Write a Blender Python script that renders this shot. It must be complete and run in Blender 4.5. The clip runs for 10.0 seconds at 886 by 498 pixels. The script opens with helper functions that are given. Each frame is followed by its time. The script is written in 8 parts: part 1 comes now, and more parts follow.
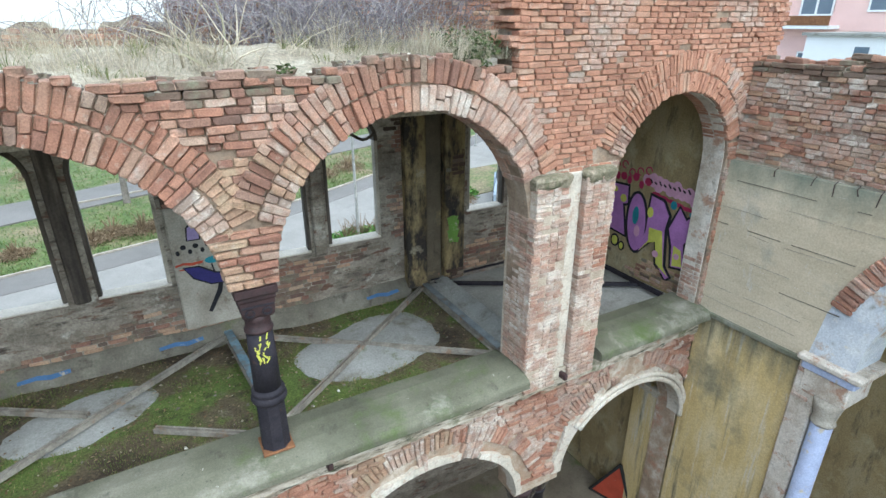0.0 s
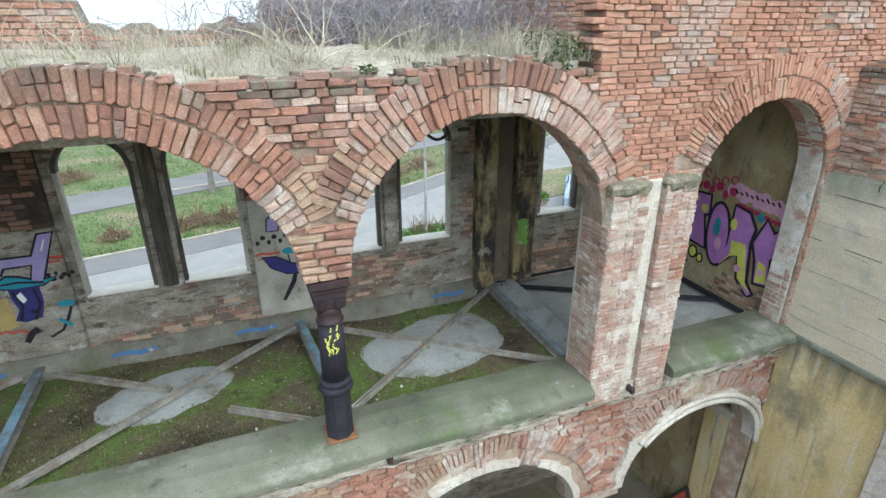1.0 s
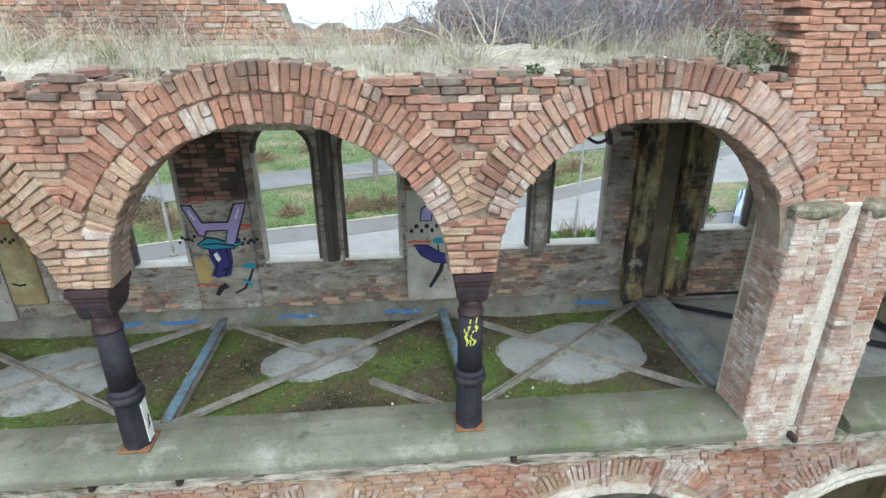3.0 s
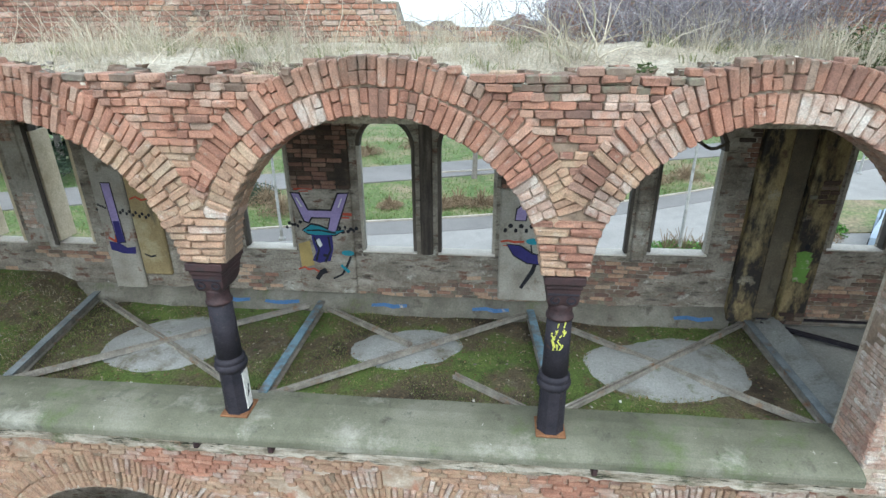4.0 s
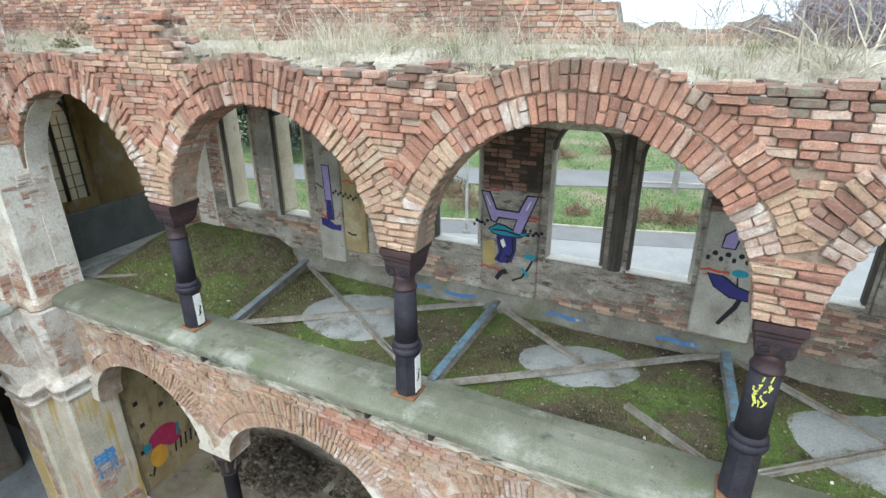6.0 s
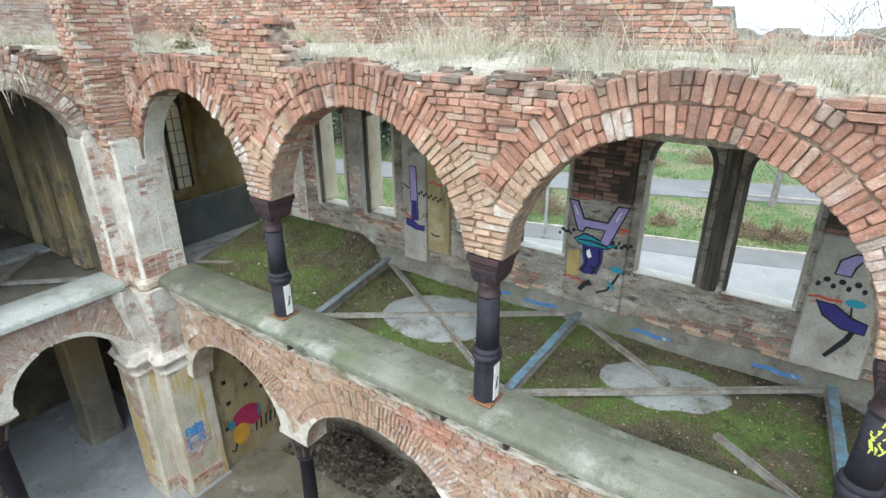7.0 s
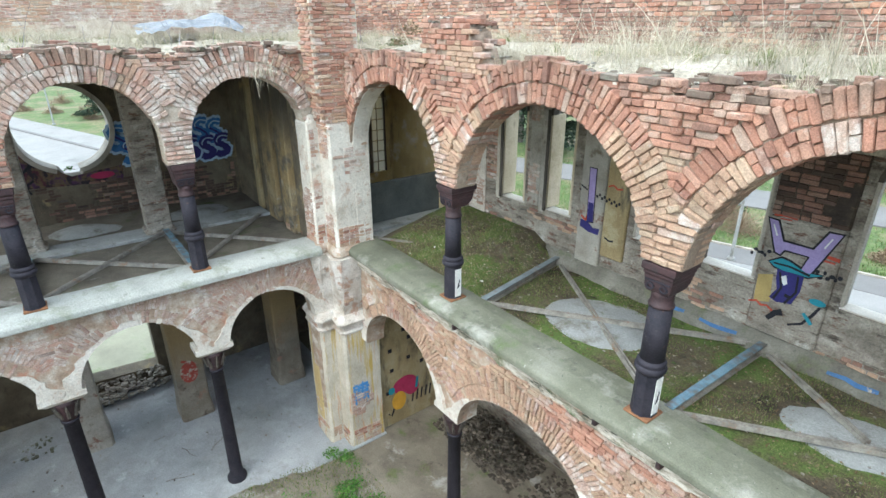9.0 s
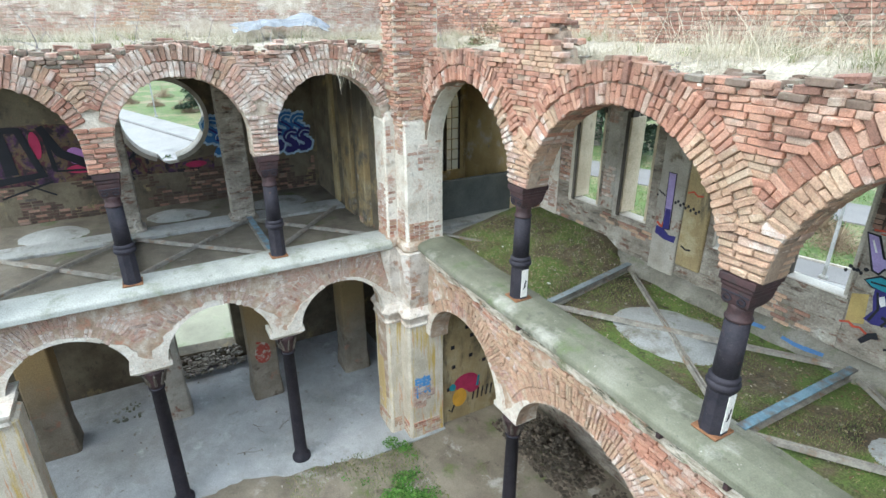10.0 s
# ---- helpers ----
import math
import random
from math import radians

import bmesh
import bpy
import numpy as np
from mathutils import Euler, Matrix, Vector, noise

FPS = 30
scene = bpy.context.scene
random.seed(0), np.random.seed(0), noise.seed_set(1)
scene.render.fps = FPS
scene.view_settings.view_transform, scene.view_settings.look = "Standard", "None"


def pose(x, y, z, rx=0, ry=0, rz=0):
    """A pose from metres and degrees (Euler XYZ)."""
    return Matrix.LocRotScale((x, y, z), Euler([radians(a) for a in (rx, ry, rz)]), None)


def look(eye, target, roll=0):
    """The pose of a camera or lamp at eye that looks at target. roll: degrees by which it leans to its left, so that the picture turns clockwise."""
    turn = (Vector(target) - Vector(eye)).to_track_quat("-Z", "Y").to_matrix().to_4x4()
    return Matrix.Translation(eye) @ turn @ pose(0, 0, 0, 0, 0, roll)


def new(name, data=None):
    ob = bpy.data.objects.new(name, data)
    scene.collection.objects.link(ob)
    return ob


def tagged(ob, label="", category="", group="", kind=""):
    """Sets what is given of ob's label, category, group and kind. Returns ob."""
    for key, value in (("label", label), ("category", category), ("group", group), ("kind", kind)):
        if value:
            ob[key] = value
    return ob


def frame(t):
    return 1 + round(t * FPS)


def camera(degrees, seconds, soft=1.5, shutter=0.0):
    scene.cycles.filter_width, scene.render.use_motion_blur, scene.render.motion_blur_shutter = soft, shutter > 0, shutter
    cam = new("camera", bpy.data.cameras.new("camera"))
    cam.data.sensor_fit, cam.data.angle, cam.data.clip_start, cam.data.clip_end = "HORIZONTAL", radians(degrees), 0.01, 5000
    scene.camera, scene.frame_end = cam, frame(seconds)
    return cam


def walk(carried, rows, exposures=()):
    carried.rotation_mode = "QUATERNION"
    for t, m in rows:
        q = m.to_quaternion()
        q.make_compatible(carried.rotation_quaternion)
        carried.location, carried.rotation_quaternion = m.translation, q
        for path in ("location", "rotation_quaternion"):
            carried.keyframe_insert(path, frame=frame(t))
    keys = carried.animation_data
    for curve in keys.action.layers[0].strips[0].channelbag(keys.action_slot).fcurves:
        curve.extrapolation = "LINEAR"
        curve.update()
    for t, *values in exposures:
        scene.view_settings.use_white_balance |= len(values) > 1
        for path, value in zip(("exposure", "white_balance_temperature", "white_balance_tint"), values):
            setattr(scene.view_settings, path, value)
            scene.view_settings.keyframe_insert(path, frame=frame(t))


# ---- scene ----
# a flown camera turning slowly above the nave of a roofless brick ruin
EXPOSURES = [(0.0, 1.66, 5950, -1.0), (4.0, 1.6, 5950, -1.0), (5.0, 1.68, 5950, -1.0), (8.0, 1.95, 5950, -1.0), (10.0, 2.06, 5950, -1.0)]
cam = camera(78.54, 10.0)
walk(cam, [
    (0.0, pose(-0.618, -4.523, 9.030, 67.114, 0, -29.005) @ pose(0, 0, 0, 0, 0, -0.060)),
    (0.5, pose(-0.641, -4.505, 9.039, 67.109, 0, -25.604) @ pose(0, 0, 0, 0, 0, -0.060)),
    (1.0, pose(-0.652, -4.497, 9.047, 67.102, 0, -21.500) @ pose(0, 0, 0, 0, 0, -0.066)),
    (1.5, pose(-0.663, -4.497, 9.055, 67.094, 0, -17.956) @ pose(0, 0, 0, 0, 0, -0.081)),
    (2.0, pose(-0.684, -4.501, 9.057, 67.081, 0, -13.570) @ pose(0, 0, 0, 0, 0, -0.121)),
    (2.5, pose(-0.688, -4.527, 9.060, 67.067, 0, -9.606) @ pose(0, 0, 0, 0, 0, -0.145)),
    (4.0, pose(-0.661, -4.536, 9.029, 67.083, 0, 5.764) @ pose(0, 0, 0, 0, 0, -0.342)),
    (4.5, pose(-0.651, -4.520, 9.037, 67.096, 0, 11.375) @ pose(0, 0, 0, 0, 0, -0.345)),
    (5.0, pose(-0.660, -4.465, 9.034, 67.122, 0, 17.393) @ pose(0, 0, 0, 0, 0, -0.349)),
    (5.5, pose(-0.694, -4.405, 9.029, 67.153, 0, 21.805) @ pose(0, 0, 0, 0, 0, -0.352)),
    (7.0, pose(-0.913, -4.443, 9.095, 67.235, 0, 34.373) @ pose(0, 0, 0, 0, 0, -0.149)),
    (7.5, pose(-0.943, -4.505, 9.115, 67.237, 0, 38.311) @ pose(0, 0, 0, 0, 0, -0.132)),
    (8.0, pose(-0.936, -4.581, 9.126, 67.234, 0, 43.311) @ pose(0, 0, 0, 0, 0, -0.108)),
    (8.5, pose(-0.896, -4.627, 9.115, 67.241, 0, 47.930) @ pose(0, 0, 0, 0, 0, -0.101)),
    (9.0, pose(-0.836, -4.657, 9.098, 67.246, 0, 53.103) @ pose(0, 0, 0, 0, 0, -0.106)),
    (9.5, pose(-0.801, -4.684, 9.091, 67.260, 0, 56.897) @ pose(0, 0, 0, 0, 0, -0.108)),
    (10.0, pose(-0.778, -4.680, 9.086, 67.270, 0, 60.961) @ pose(0, 0, 0, 0, 0, -0.097)),
], EXPOSURES)

# ---- daylight: bright overcast ----
world = bpy.data.worlds.new("overcast_sky")
scene.world = world
world.use_nodes = True
wn = world.node_tree
sky = wn.nodes.new("ShaderNodeTexSky")
sky.sky_type = "NISHITA"
sky.sun_disc = False
sky.sun_elevation, sky.sun_rotation = radians(50), radians(165)
sky.air_density, sky.dust_density, sky.ozone_density = 1.0, 2.0, 0.8
cloud = wn.nodes.new("ShaderNodeMix")  # an even white cloud cover over the clear sky
cloud.data_type = "RGBA"
cloud.inputs[0].default_value = 0.5
cloud.inputs[7].default_value = (3.9, 4.1, 4.6, 1)
wn.links.new(sky.outputs[0], cloud.inputs[6])
wn.links.new(cloud.outputs[2], wn.nodes["Background"].inputs[0])
wn.nodes["Background"].inputs[1].default_value = 0.15
sun = new("sun", bpy.data.lights.new("sun", "SUN"))
sun.data.energy, sun.data.angle, sun.data.color = 1.2, radians(100), (1.0, 0.97, 0.92)
sun.matrix_world = look((0, -8, 22), (0, 0, 0))

# ---- materials ----
def ramp(nt, stops):
    r = nt.nodes.new("ShaderNodeValToRGB")
    e = r.color_ramp.elements
    while len(e) < len(stops):
        e.new(0.5)
    for el, (p, c) in zip(e, stops):
        el.position = p
        el.color = (*c, 1) if len(c) == 3 else c
    return r


def noise_tex(nt, scale, detail=5.0, rough=0.6, stretch=None):
    """World-space noise; stretch scales the axes, so that streaks and grain can run one way."""
    pos = nt.nodes.new("ShaderNodeNewGeometry").outputs["Position"]
    if stretch:
        mp = nt.nodes.new("ShaderNodeMapping")
        mp.inputs["Scale"].default_value = stretch
        nt.links.new(pos, mp.inputs["Vector"])
        pos = mp.outputs[0]
    n = nt.nodes.new("ShaderNodeTexNoise")
    n.inputs["Scale"].default_value, n.inputs["Detail"].default_value, n.inputs["Roughness"].default_value = scale, detail, rough
    nt.links.new(pos, n.inputs["Vector"])
    return n.outputs["Fac"]


def mixed(nt, fac, a, b, how="MIX"):
    m = nt.nodes.new("ShaderNodeMix")
    m.data_type, m.blend_type = "RGBA", how
    for sock, v in ((0, fac), (6, a), (7, b)):
        if hasattr(v, "links"):
            nt.links.new(v, m.inputs[sock])
        else:
            m.inputs[sock].default_value = v if sock == 0 else (*v, 1)
    return m.outputs[2]


def cut(nt, value, lo, hi):
    m = nt.nodes.new("ShaderNodeMapRange")
    m.inputs[1].default_value, m.inputs[2].default_value = lo, hi
    nt.links.new(value, m.inputs[0])
    return m.outputs[0]


def weathered(name, stops, scale=2.0, rough=0.85, bump=0.25, grain=40.0, stains=(), vary=None, metal=0.0, amount=0.35, stretch=None, band=None):
    """A surface with a large patchy tone (stops over noise), fine grain, and stains: (colour, scale, from, to, stretch).
    vary: (source, stops) takes the tone from each piece instead; source is 'island' or 'object'."""
    m = bpy.data.materials.new(name)
    m.use_nodes = True
    nt = m.node_tree
    bsdf = nt.nodes["Principled BSDF"]
    if vary:
        src = nt.nodes.new("ShaderNodeNewGeometry").outputs["Random Per Island"] if vary == "island" else nt.nodes.new("ShaderNodeObjectInfo").outputs["Random"]
        r = ramp(nt, stops)
        nt.links.new(src, r.inputs[0])
        col = r.outputs[0]
        col = mixed(nt, 0.5, col, mixed(nt, cut(nt, noise_tex(nt, scale * 1.6, 7.0, 0.7), 0.3, 0.7), (0.5, 0.5, 0.5), (1.3, 1.24, 1.18)), "MULTIPLY")
        col = mixed(nt, 0.55, col, mixed(nt, cut(nt, noise_tex(nt, scale * 0.17), 0.35, 0.65), (0.7, 0.68, 0.66), (1.2, 1.18, 1.15)), "MULTIPLY")
    else:
        r = ramp(nt, stops)
        nt.links.new(noise_tex(nt, scale, 6.0, 0.62, stretch), r.inputs[0])
        col = r.outputs[0]
    for colour, s, lo, hi, *st in stains:
        col = mixed(nt, cut(nt, noise_tex(nt, s, 6.0, 0.68, st[0] if st else None), lo, hi), col, colour)
    if band:  # growth and other tones that hang down from a height: (colour, upper z, lower z, uneven by, noise scale, stretch)
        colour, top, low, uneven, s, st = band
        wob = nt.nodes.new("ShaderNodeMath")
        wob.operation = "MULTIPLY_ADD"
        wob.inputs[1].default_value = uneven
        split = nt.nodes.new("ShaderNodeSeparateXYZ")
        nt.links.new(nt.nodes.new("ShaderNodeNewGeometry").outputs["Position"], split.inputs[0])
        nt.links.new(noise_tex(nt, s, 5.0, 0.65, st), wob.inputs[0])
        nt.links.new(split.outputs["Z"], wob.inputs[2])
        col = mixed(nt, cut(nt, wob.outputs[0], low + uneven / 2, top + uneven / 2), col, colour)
    fine = noise_tex(nt, grain, 4.0, 0.7)
    col = mixed(nt, amount, col, mixed(nt, cut(nt, fine, 0.32, 0.68), (0.38, 0.38, 0.38), (1.5, 1.5, 1.5)), "MULTIPLY")
    nt.links.new(col, bsdf.inputs["Base Color"])
    bsdf.inputs["Roughness"].default_value, bsdf.inputs["Metallic"].default_value = rough, metal
    bsdf.inputs["Specular IOR Level"].default_value = 0.3
    b = nt.nodes.new("ShaderNodeBump")
    b.inputs["Strength"].default_value, b.inputs["Distance"].default_value = bump, 0.02
    nt.links.new(fine, b.inputs["Height"])
    nt.links.new(b.outputs[0], bsdf.inputs["Normal"])
    return m


BRICK = [(0.0, (0.20, 0.125, 0.098)), (0.06, (0.31, 0.162, 0.120)), (0.4, (0.385, 0.198, 0.140)), (0.7, (0.425, 0.234, 0.168)),
         (0.92, (0.460, 0.285, 0.212)), (1.0, (0.40, 0.295, 0.235))]
WASH = ((0.52, 0.44, 0.36), 2.4, 0.58, 0.80)
SMEAR = ((0.48, 0.41, 0.345), 11.0, 0.58, 0.76)
M_BRICK_O = weathered("red_brick", BRICK, 6, vary="object", bump=0.7, grain=75, amount=0.55, stains=[SMEAR, WASH])
M_BRICK_I = weathered("red_brickwork", BRICK, 6, vary="island", bump=0.7, grain=75, amount=0.55, stains=[SMEAR, WASH])
PALE = [(p, (c[0] * 0.86 + 0.07, c[1] * 0.86 + 0.068, c[2] * 0.86 + 0.062)) for p, c in BRICK]
WASH2 = ((0.50, 0.435, 0.375), 6.0, 0.42, 0.76)
M_PALE_O = weathered("washed_brick", PALE, 6, vary="object", bump=0.7, grain=75, amount=0.55, stains=[SMEAR, WASH2])
M_PALE_I = weathered("washed_brickwork", PALE, 6, vary="island", bump=0.7, grain=75, amount=0.55, stains=[SMEAR, WASH2])
WHITED = [(p, (c[0] * 0.55 + 0.215, c[1] * 0.55 + 0.195, c[2] * 0.55 + 0.172)) for p, c in BRICK]
WASH3 = ((0.62, 0.57, 0.51), 5.0, 0.46, 0.66)
M_WHITED_O = weathered("limewashed_brick", WHITED, 6, vary="object", bump=0.7, grain=75, amount=0.5, stains=[SMEAR, WASH3])
M_WHITED_I = weathered("limewashed_brickwork", WHITED, 6, vary="island", bump=0.7, grain=75, amount=0.5, stains=[SMEAR, WASH3])
TAN = [(p, (c[0] * 0.80 + 0.115, c[1] * 0.80 + 0.115, c[2] * 0.80 + 0.080)) for p, c in BRICK]
M_TAN_O = weathered("clay_smeared_brick", TAN, 6, vary="object", bump=0.8, grain=60, amount=0.55, stains=[((0.42, 0.31, 0.21), 5.0, 0.48, 0.70), SMEAR])
M_TAN_I = weathered("clay_smeared_brickwork", TAN, 6, vary="island", bump=0.8, grain=60, amount=0.55, stains=[((0.42, 0.31, 0.21), 5.0, 0.48, 0.70), SMEAR])
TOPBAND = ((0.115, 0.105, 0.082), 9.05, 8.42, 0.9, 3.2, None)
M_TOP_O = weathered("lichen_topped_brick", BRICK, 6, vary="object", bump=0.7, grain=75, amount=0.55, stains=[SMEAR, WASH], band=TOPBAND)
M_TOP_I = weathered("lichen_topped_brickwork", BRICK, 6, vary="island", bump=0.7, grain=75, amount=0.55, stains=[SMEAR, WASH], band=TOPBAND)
TOWER = [(0.0, (0.345, 0.175, 0.122)), (0.5, (0.425, 0.222, 0.152)), (0.9, (0.455, 0.255, 0.18)), (1.0, (0.40, 0.27, 0.20))]
M_TOWER_O = weathered("orange_tower_brick", TOWER, 6, vary="object", bump=0.6, grain=75, amount=0.5, stains=[SMEAR, ((0.54, 0.45, 0.36), 1.6, 0.60, 0.78)])
M_TOWER_I = weathered("orange_tower_brickwork", TOWER, 6, vary="island", bump=0.6, grain=75, amount=0.5, stains=[SMEAR, ((0.54, 0.45, 0.36), 1.6, 0.60, 0.78)])
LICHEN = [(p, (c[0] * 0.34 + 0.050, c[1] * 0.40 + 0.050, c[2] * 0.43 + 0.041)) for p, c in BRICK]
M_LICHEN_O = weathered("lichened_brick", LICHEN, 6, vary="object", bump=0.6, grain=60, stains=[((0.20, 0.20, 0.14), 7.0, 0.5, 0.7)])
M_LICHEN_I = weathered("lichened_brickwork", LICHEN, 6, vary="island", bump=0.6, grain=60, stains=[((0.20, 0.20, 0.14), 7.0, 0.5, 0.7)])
M_MORTAR = weathered("old_lime_mortar", [(0.3, (0.19, 0.135, 0.098)), (0.55, (0.31, 0.235, 0.175)), (0.75, (0.47, 0.40, 0.33))], 3, bump=0.8, stains=[((0.07, 0.056, 0.044), 4, 0.54, 0.70), ((0.33, 0.22, 0.155), 9, 0.55, 0.68)])
M_PALEMORTAR = weathered("pale_lime_mortar", [(0.3, (0.36, 0.29, 0.22)), (0.55, (0.48, 0.41, 0.33)), (0.75, (0.62, 0.57, 0.49))], 5, bump=0.7, stains=[((0.27, 0.19, 0.14), 6, 0.60, 0.72)])
M_PLASTER = weathered("flaking_white_plaster", [(0.25, (0.40, 0.35, 0.285)), (0.45, (0.56, 0.51, 0.435)), (0.75, (0.72, 0.68, 0.61))], 2.2, bump=0.7,
                      stains=[((0.42, 0.29, 0.215), 2.6, 0.57, 0.68), ((0.46, 0.36, 0.28), 14, 0.56, 0.66), ((0.30, 0.27, 0.23), 5, 0.58, 0.72), ((0.28, 0.26, 0.22), 6, 0.60, 0.75, (2, 2, 0.25))])
M_OCHRE = weathered("stained_ochre_plaster", [(0.25, (0.19, 0.14, 0.07)), (0.5, (0.30, 0.23, 0.12)), (0.75, (0.37, 0.31, 0.20))], 1.5, bump=0.25, stretch=(1.2, 1.2, 0.8),
                    stains=[((0.40, 0.345, 0.22), 1.3, 0.52, 0.66), ((0.07, 0.06, 0.048), 3, 0.54, 0.72, (1.6, 1.6, 0.45)), ((0.17, 0.10, 0.07), 5, 0.66, 0.72)])
M_OUTER = weathered("weathered_render_over_rubble", [(0.25, (0.11, 0.09, 0.07)), (0.45, (0.22, 0.19, 0.155)), (0.6, (0.33, 0.295, 0.245)), (0.75, (0.45, 0.41, 0.35))], 1.9, bump=0.9, stretch=(1, 1, 1.8), amount=0.5,
                    stains=[((0.15, 0.085, 0.06), 3.2, 0.56, 0.64, (1, 1, 3.0)), ((0.07, 0.056, 0.044), 4, 0.54, 0.68, (0.8, 0.8, 3.2)), ((0.44, 0.41, 0.36), 2.8, 0.60, 0.68)])
M_GREYPL = weathered("grey_beige_plaster", [(0.25, (0.22, 0.195, 0.16)), (0.5, (0.34, 0.31, 0.265)), (0.75, (0.43, 0.40, 0.35))], 2.0, bump=0.45, stains=[((0.15, 0.12, 0.09), 3.0, 0.58, 0.70), ((0.20, 0.11, 0.08), 2.4, 0.62, 0.68)])
SOOT = [(p, (c[0] * 0.66 + 0.015, c[1] * 0.68 + 0.015, c[2] * 0.70 + 0.015)) for p, c in BRICK]
M_SOOT_O = weathered("sooty_brick", SOOT, 6, vary="object", bump=0.7, grain=75, amount=0.55, stains=[((0.22, 0.19, 0.155), 3.0, 0.60, 0.75)])
M_SOOT_I = weathered("sooty_brickwork", SOOT, 6, vary="island", bump=0.7, grain=75, amount=0.55, stains=[((0.22, 0.19, 0.155), 3.0, 0.60, 0.75)])
DEEPBROWN = [(p, (c[0] * 0.20 + 0.012, c[1] * 0.24 + 0.011, c[2] * 0.27 + 0.010)) for p, c in BRICK]
M_DEEPBROWN_O = weathered("deep_brown_brick", DEEPBROWN, 6, vary="object", bump=0.6, grain=60, stains=[((0.16, 0.12, 0.095), 5.0, 0.60, 0.72)])
M_DEEPBROWN_I = weathered("deep_brown_brickwork", DEEPBROWN, 6, vary="island", bump=0.6, grain=60, stains=[((0.16, 0.12, 0.095), 5.0, 0.60, 0.72)])
M_CONC = weathered("pale_grey_concrete", [(0.3, (0.225, 0.228, 0.215)), (0.7, (0.36, 0.36, 0.342))], 1.2, bump=0.3,
                   stains=[((0.12, 0.105, 0.08), 2.6, 0.52, 0.72), ((0.46, 0.46, 0.45), 8, 0.66, 0.74)])
M_LEDGE = weathered("algae_green_concrete", [(0.28, (0.085, 0.087, 0.060)), (0.5, (0.145, 0.145, 0.105)), (0.72, (0.235, 0.23, 0.185))], 0.9, bump=0.35, grain=55, amount=0.3,
                    stains=[((0.095, 0.128, 0.05), 1.1, 0.53, 0.68), ((0.35, 0.34, 0.295), 0.75, 0.56, 0.71), ((0.06, 0.06, 0.048), 2.6, 0.58, 0.74), ((0.42, 0.41, 0.37), 9.0, 0.66, 0.72), ((0.05, 0.052, 0.04), 14.0, 0.64, 0.72)])
M_DRIP = weathered("flaking_lime_course", [(0.3, (0.14, 0.125, 0.085)), (0.44, (0.30, 0.26, 0.20)), (0.56, (0.52, 0.465, 0.385)), (0.72, (0.66, 0.615, 0.53))], 6, bump=0.9, stretch=(0.5, 1, 2.2),
                   stains=[((0.035, 0.04, 0.025), 7, 0.54, 0.64, (0.5, 1, 3)), ((0.33, 0.19, 0.12), 5, 0.62, 0.70), ((0.09, 0.115, 0.045), 2.0, 0.56, 0.68)])
M_LEDGE_W = weathered("pale_coping_concrete", [(0.3, (0.30, 0.305, 0.275)), (0.7, (0.44, 0.44, 0.40))], 1.4, bump=0.4, stains=[((0.20, 0.215, 0.15), 1.8, 0.52, 0.70), ((0.16, 0.15, 0.12), 6, 0.62, 0.74)])
M_BOARD = weathered("board_marked_concrete", [(0.3, (0.42, 0.355, 0.255)), (0.7, (0.60, 0.515, 0.39))], 0.9, bump=0.2, amount=0.25, stretch=(1, 1, 3),
                    stains=[((0.32, 0.31, 0.27), 1.1, 0.56, 0.74), ((0.54, 0.52, 0.48), 2.2, 0.60, 0.72, (1.5, 1.5, 0.5)), ((0.66, 0.63, 0.57), 5, 0.67, 0.71, (0.35, 0.35, 9)), ((0.17, 0.145, 0.11), 6, 0.66, 0.71, (0.3, 0.3, 10))],
                    band=((0.17, 0.195, 0.155), 7.35, 6.75, 0.9, 1.8, (1.5, 1.5, 0.6)))
M_IRON = weathered("dark_cast_iron", [(0.3, (0.013, 0.012, 0.018)), (0.7, (0.032, 0.028, 0.036))], 5, rough=0.72, bump=0.3, stains=[((0.10, 0.05, 0.035), 6, 0.64, 0.74), ((0.06, 0.054, 0.056), 14, 0.62, 0.72)])
M_RUSTIRON = weathered("red_brown_painted_iron", [(0.3, (0.026, 0.017, 0.019)), (0.7, (0.062, 0.032, 0.032))], 5, rough=0.6, bump=0.25, stains=[((0.035, 0.03, 0.03), 8, 0.55, 0.7)])
M_RUST = weathered("orange_rust", [(0.3, (0.13, 0.062, 0.032)), (0.7, (0.26, 0.125, 0.06))], 9, rough=0.9, bump=0.4)
M_BEAM = weathered("rusty_grey_steel", [(0.3, (0.15, 0.135, 0.115)), (0.7, (0.32, 0.295, 0.255))], 6, rough=0.7, bump=0.3, stains=[((0.22, 0.13, 0.075), 5, 0.56, 0.70), ((0.46, 0.43, 0.38), 4, 0.62, 0.72)])
M_BLUE = weathered("flaking_blue_painted_steel", [(0.3, (0.09, 0.16, 0.21)), (0.7, (0.19, 0.29, 0.35))], 4, rough=0.6, bump=0.3, stains=[((0.13, 0.12, 0.11), 5, 0.46, 0.62)])
M_GREYBLUE = weathered("worn_grey_blue_steel", [(0.3, (0.12, 0.14, 0.15)), (0.7, (0.24, 0.265, 0.275))], 4, rough=0.6, bump=0.3, stains=[((0.16, 0.13, 0.10), 5, 0.56, 0.68)])
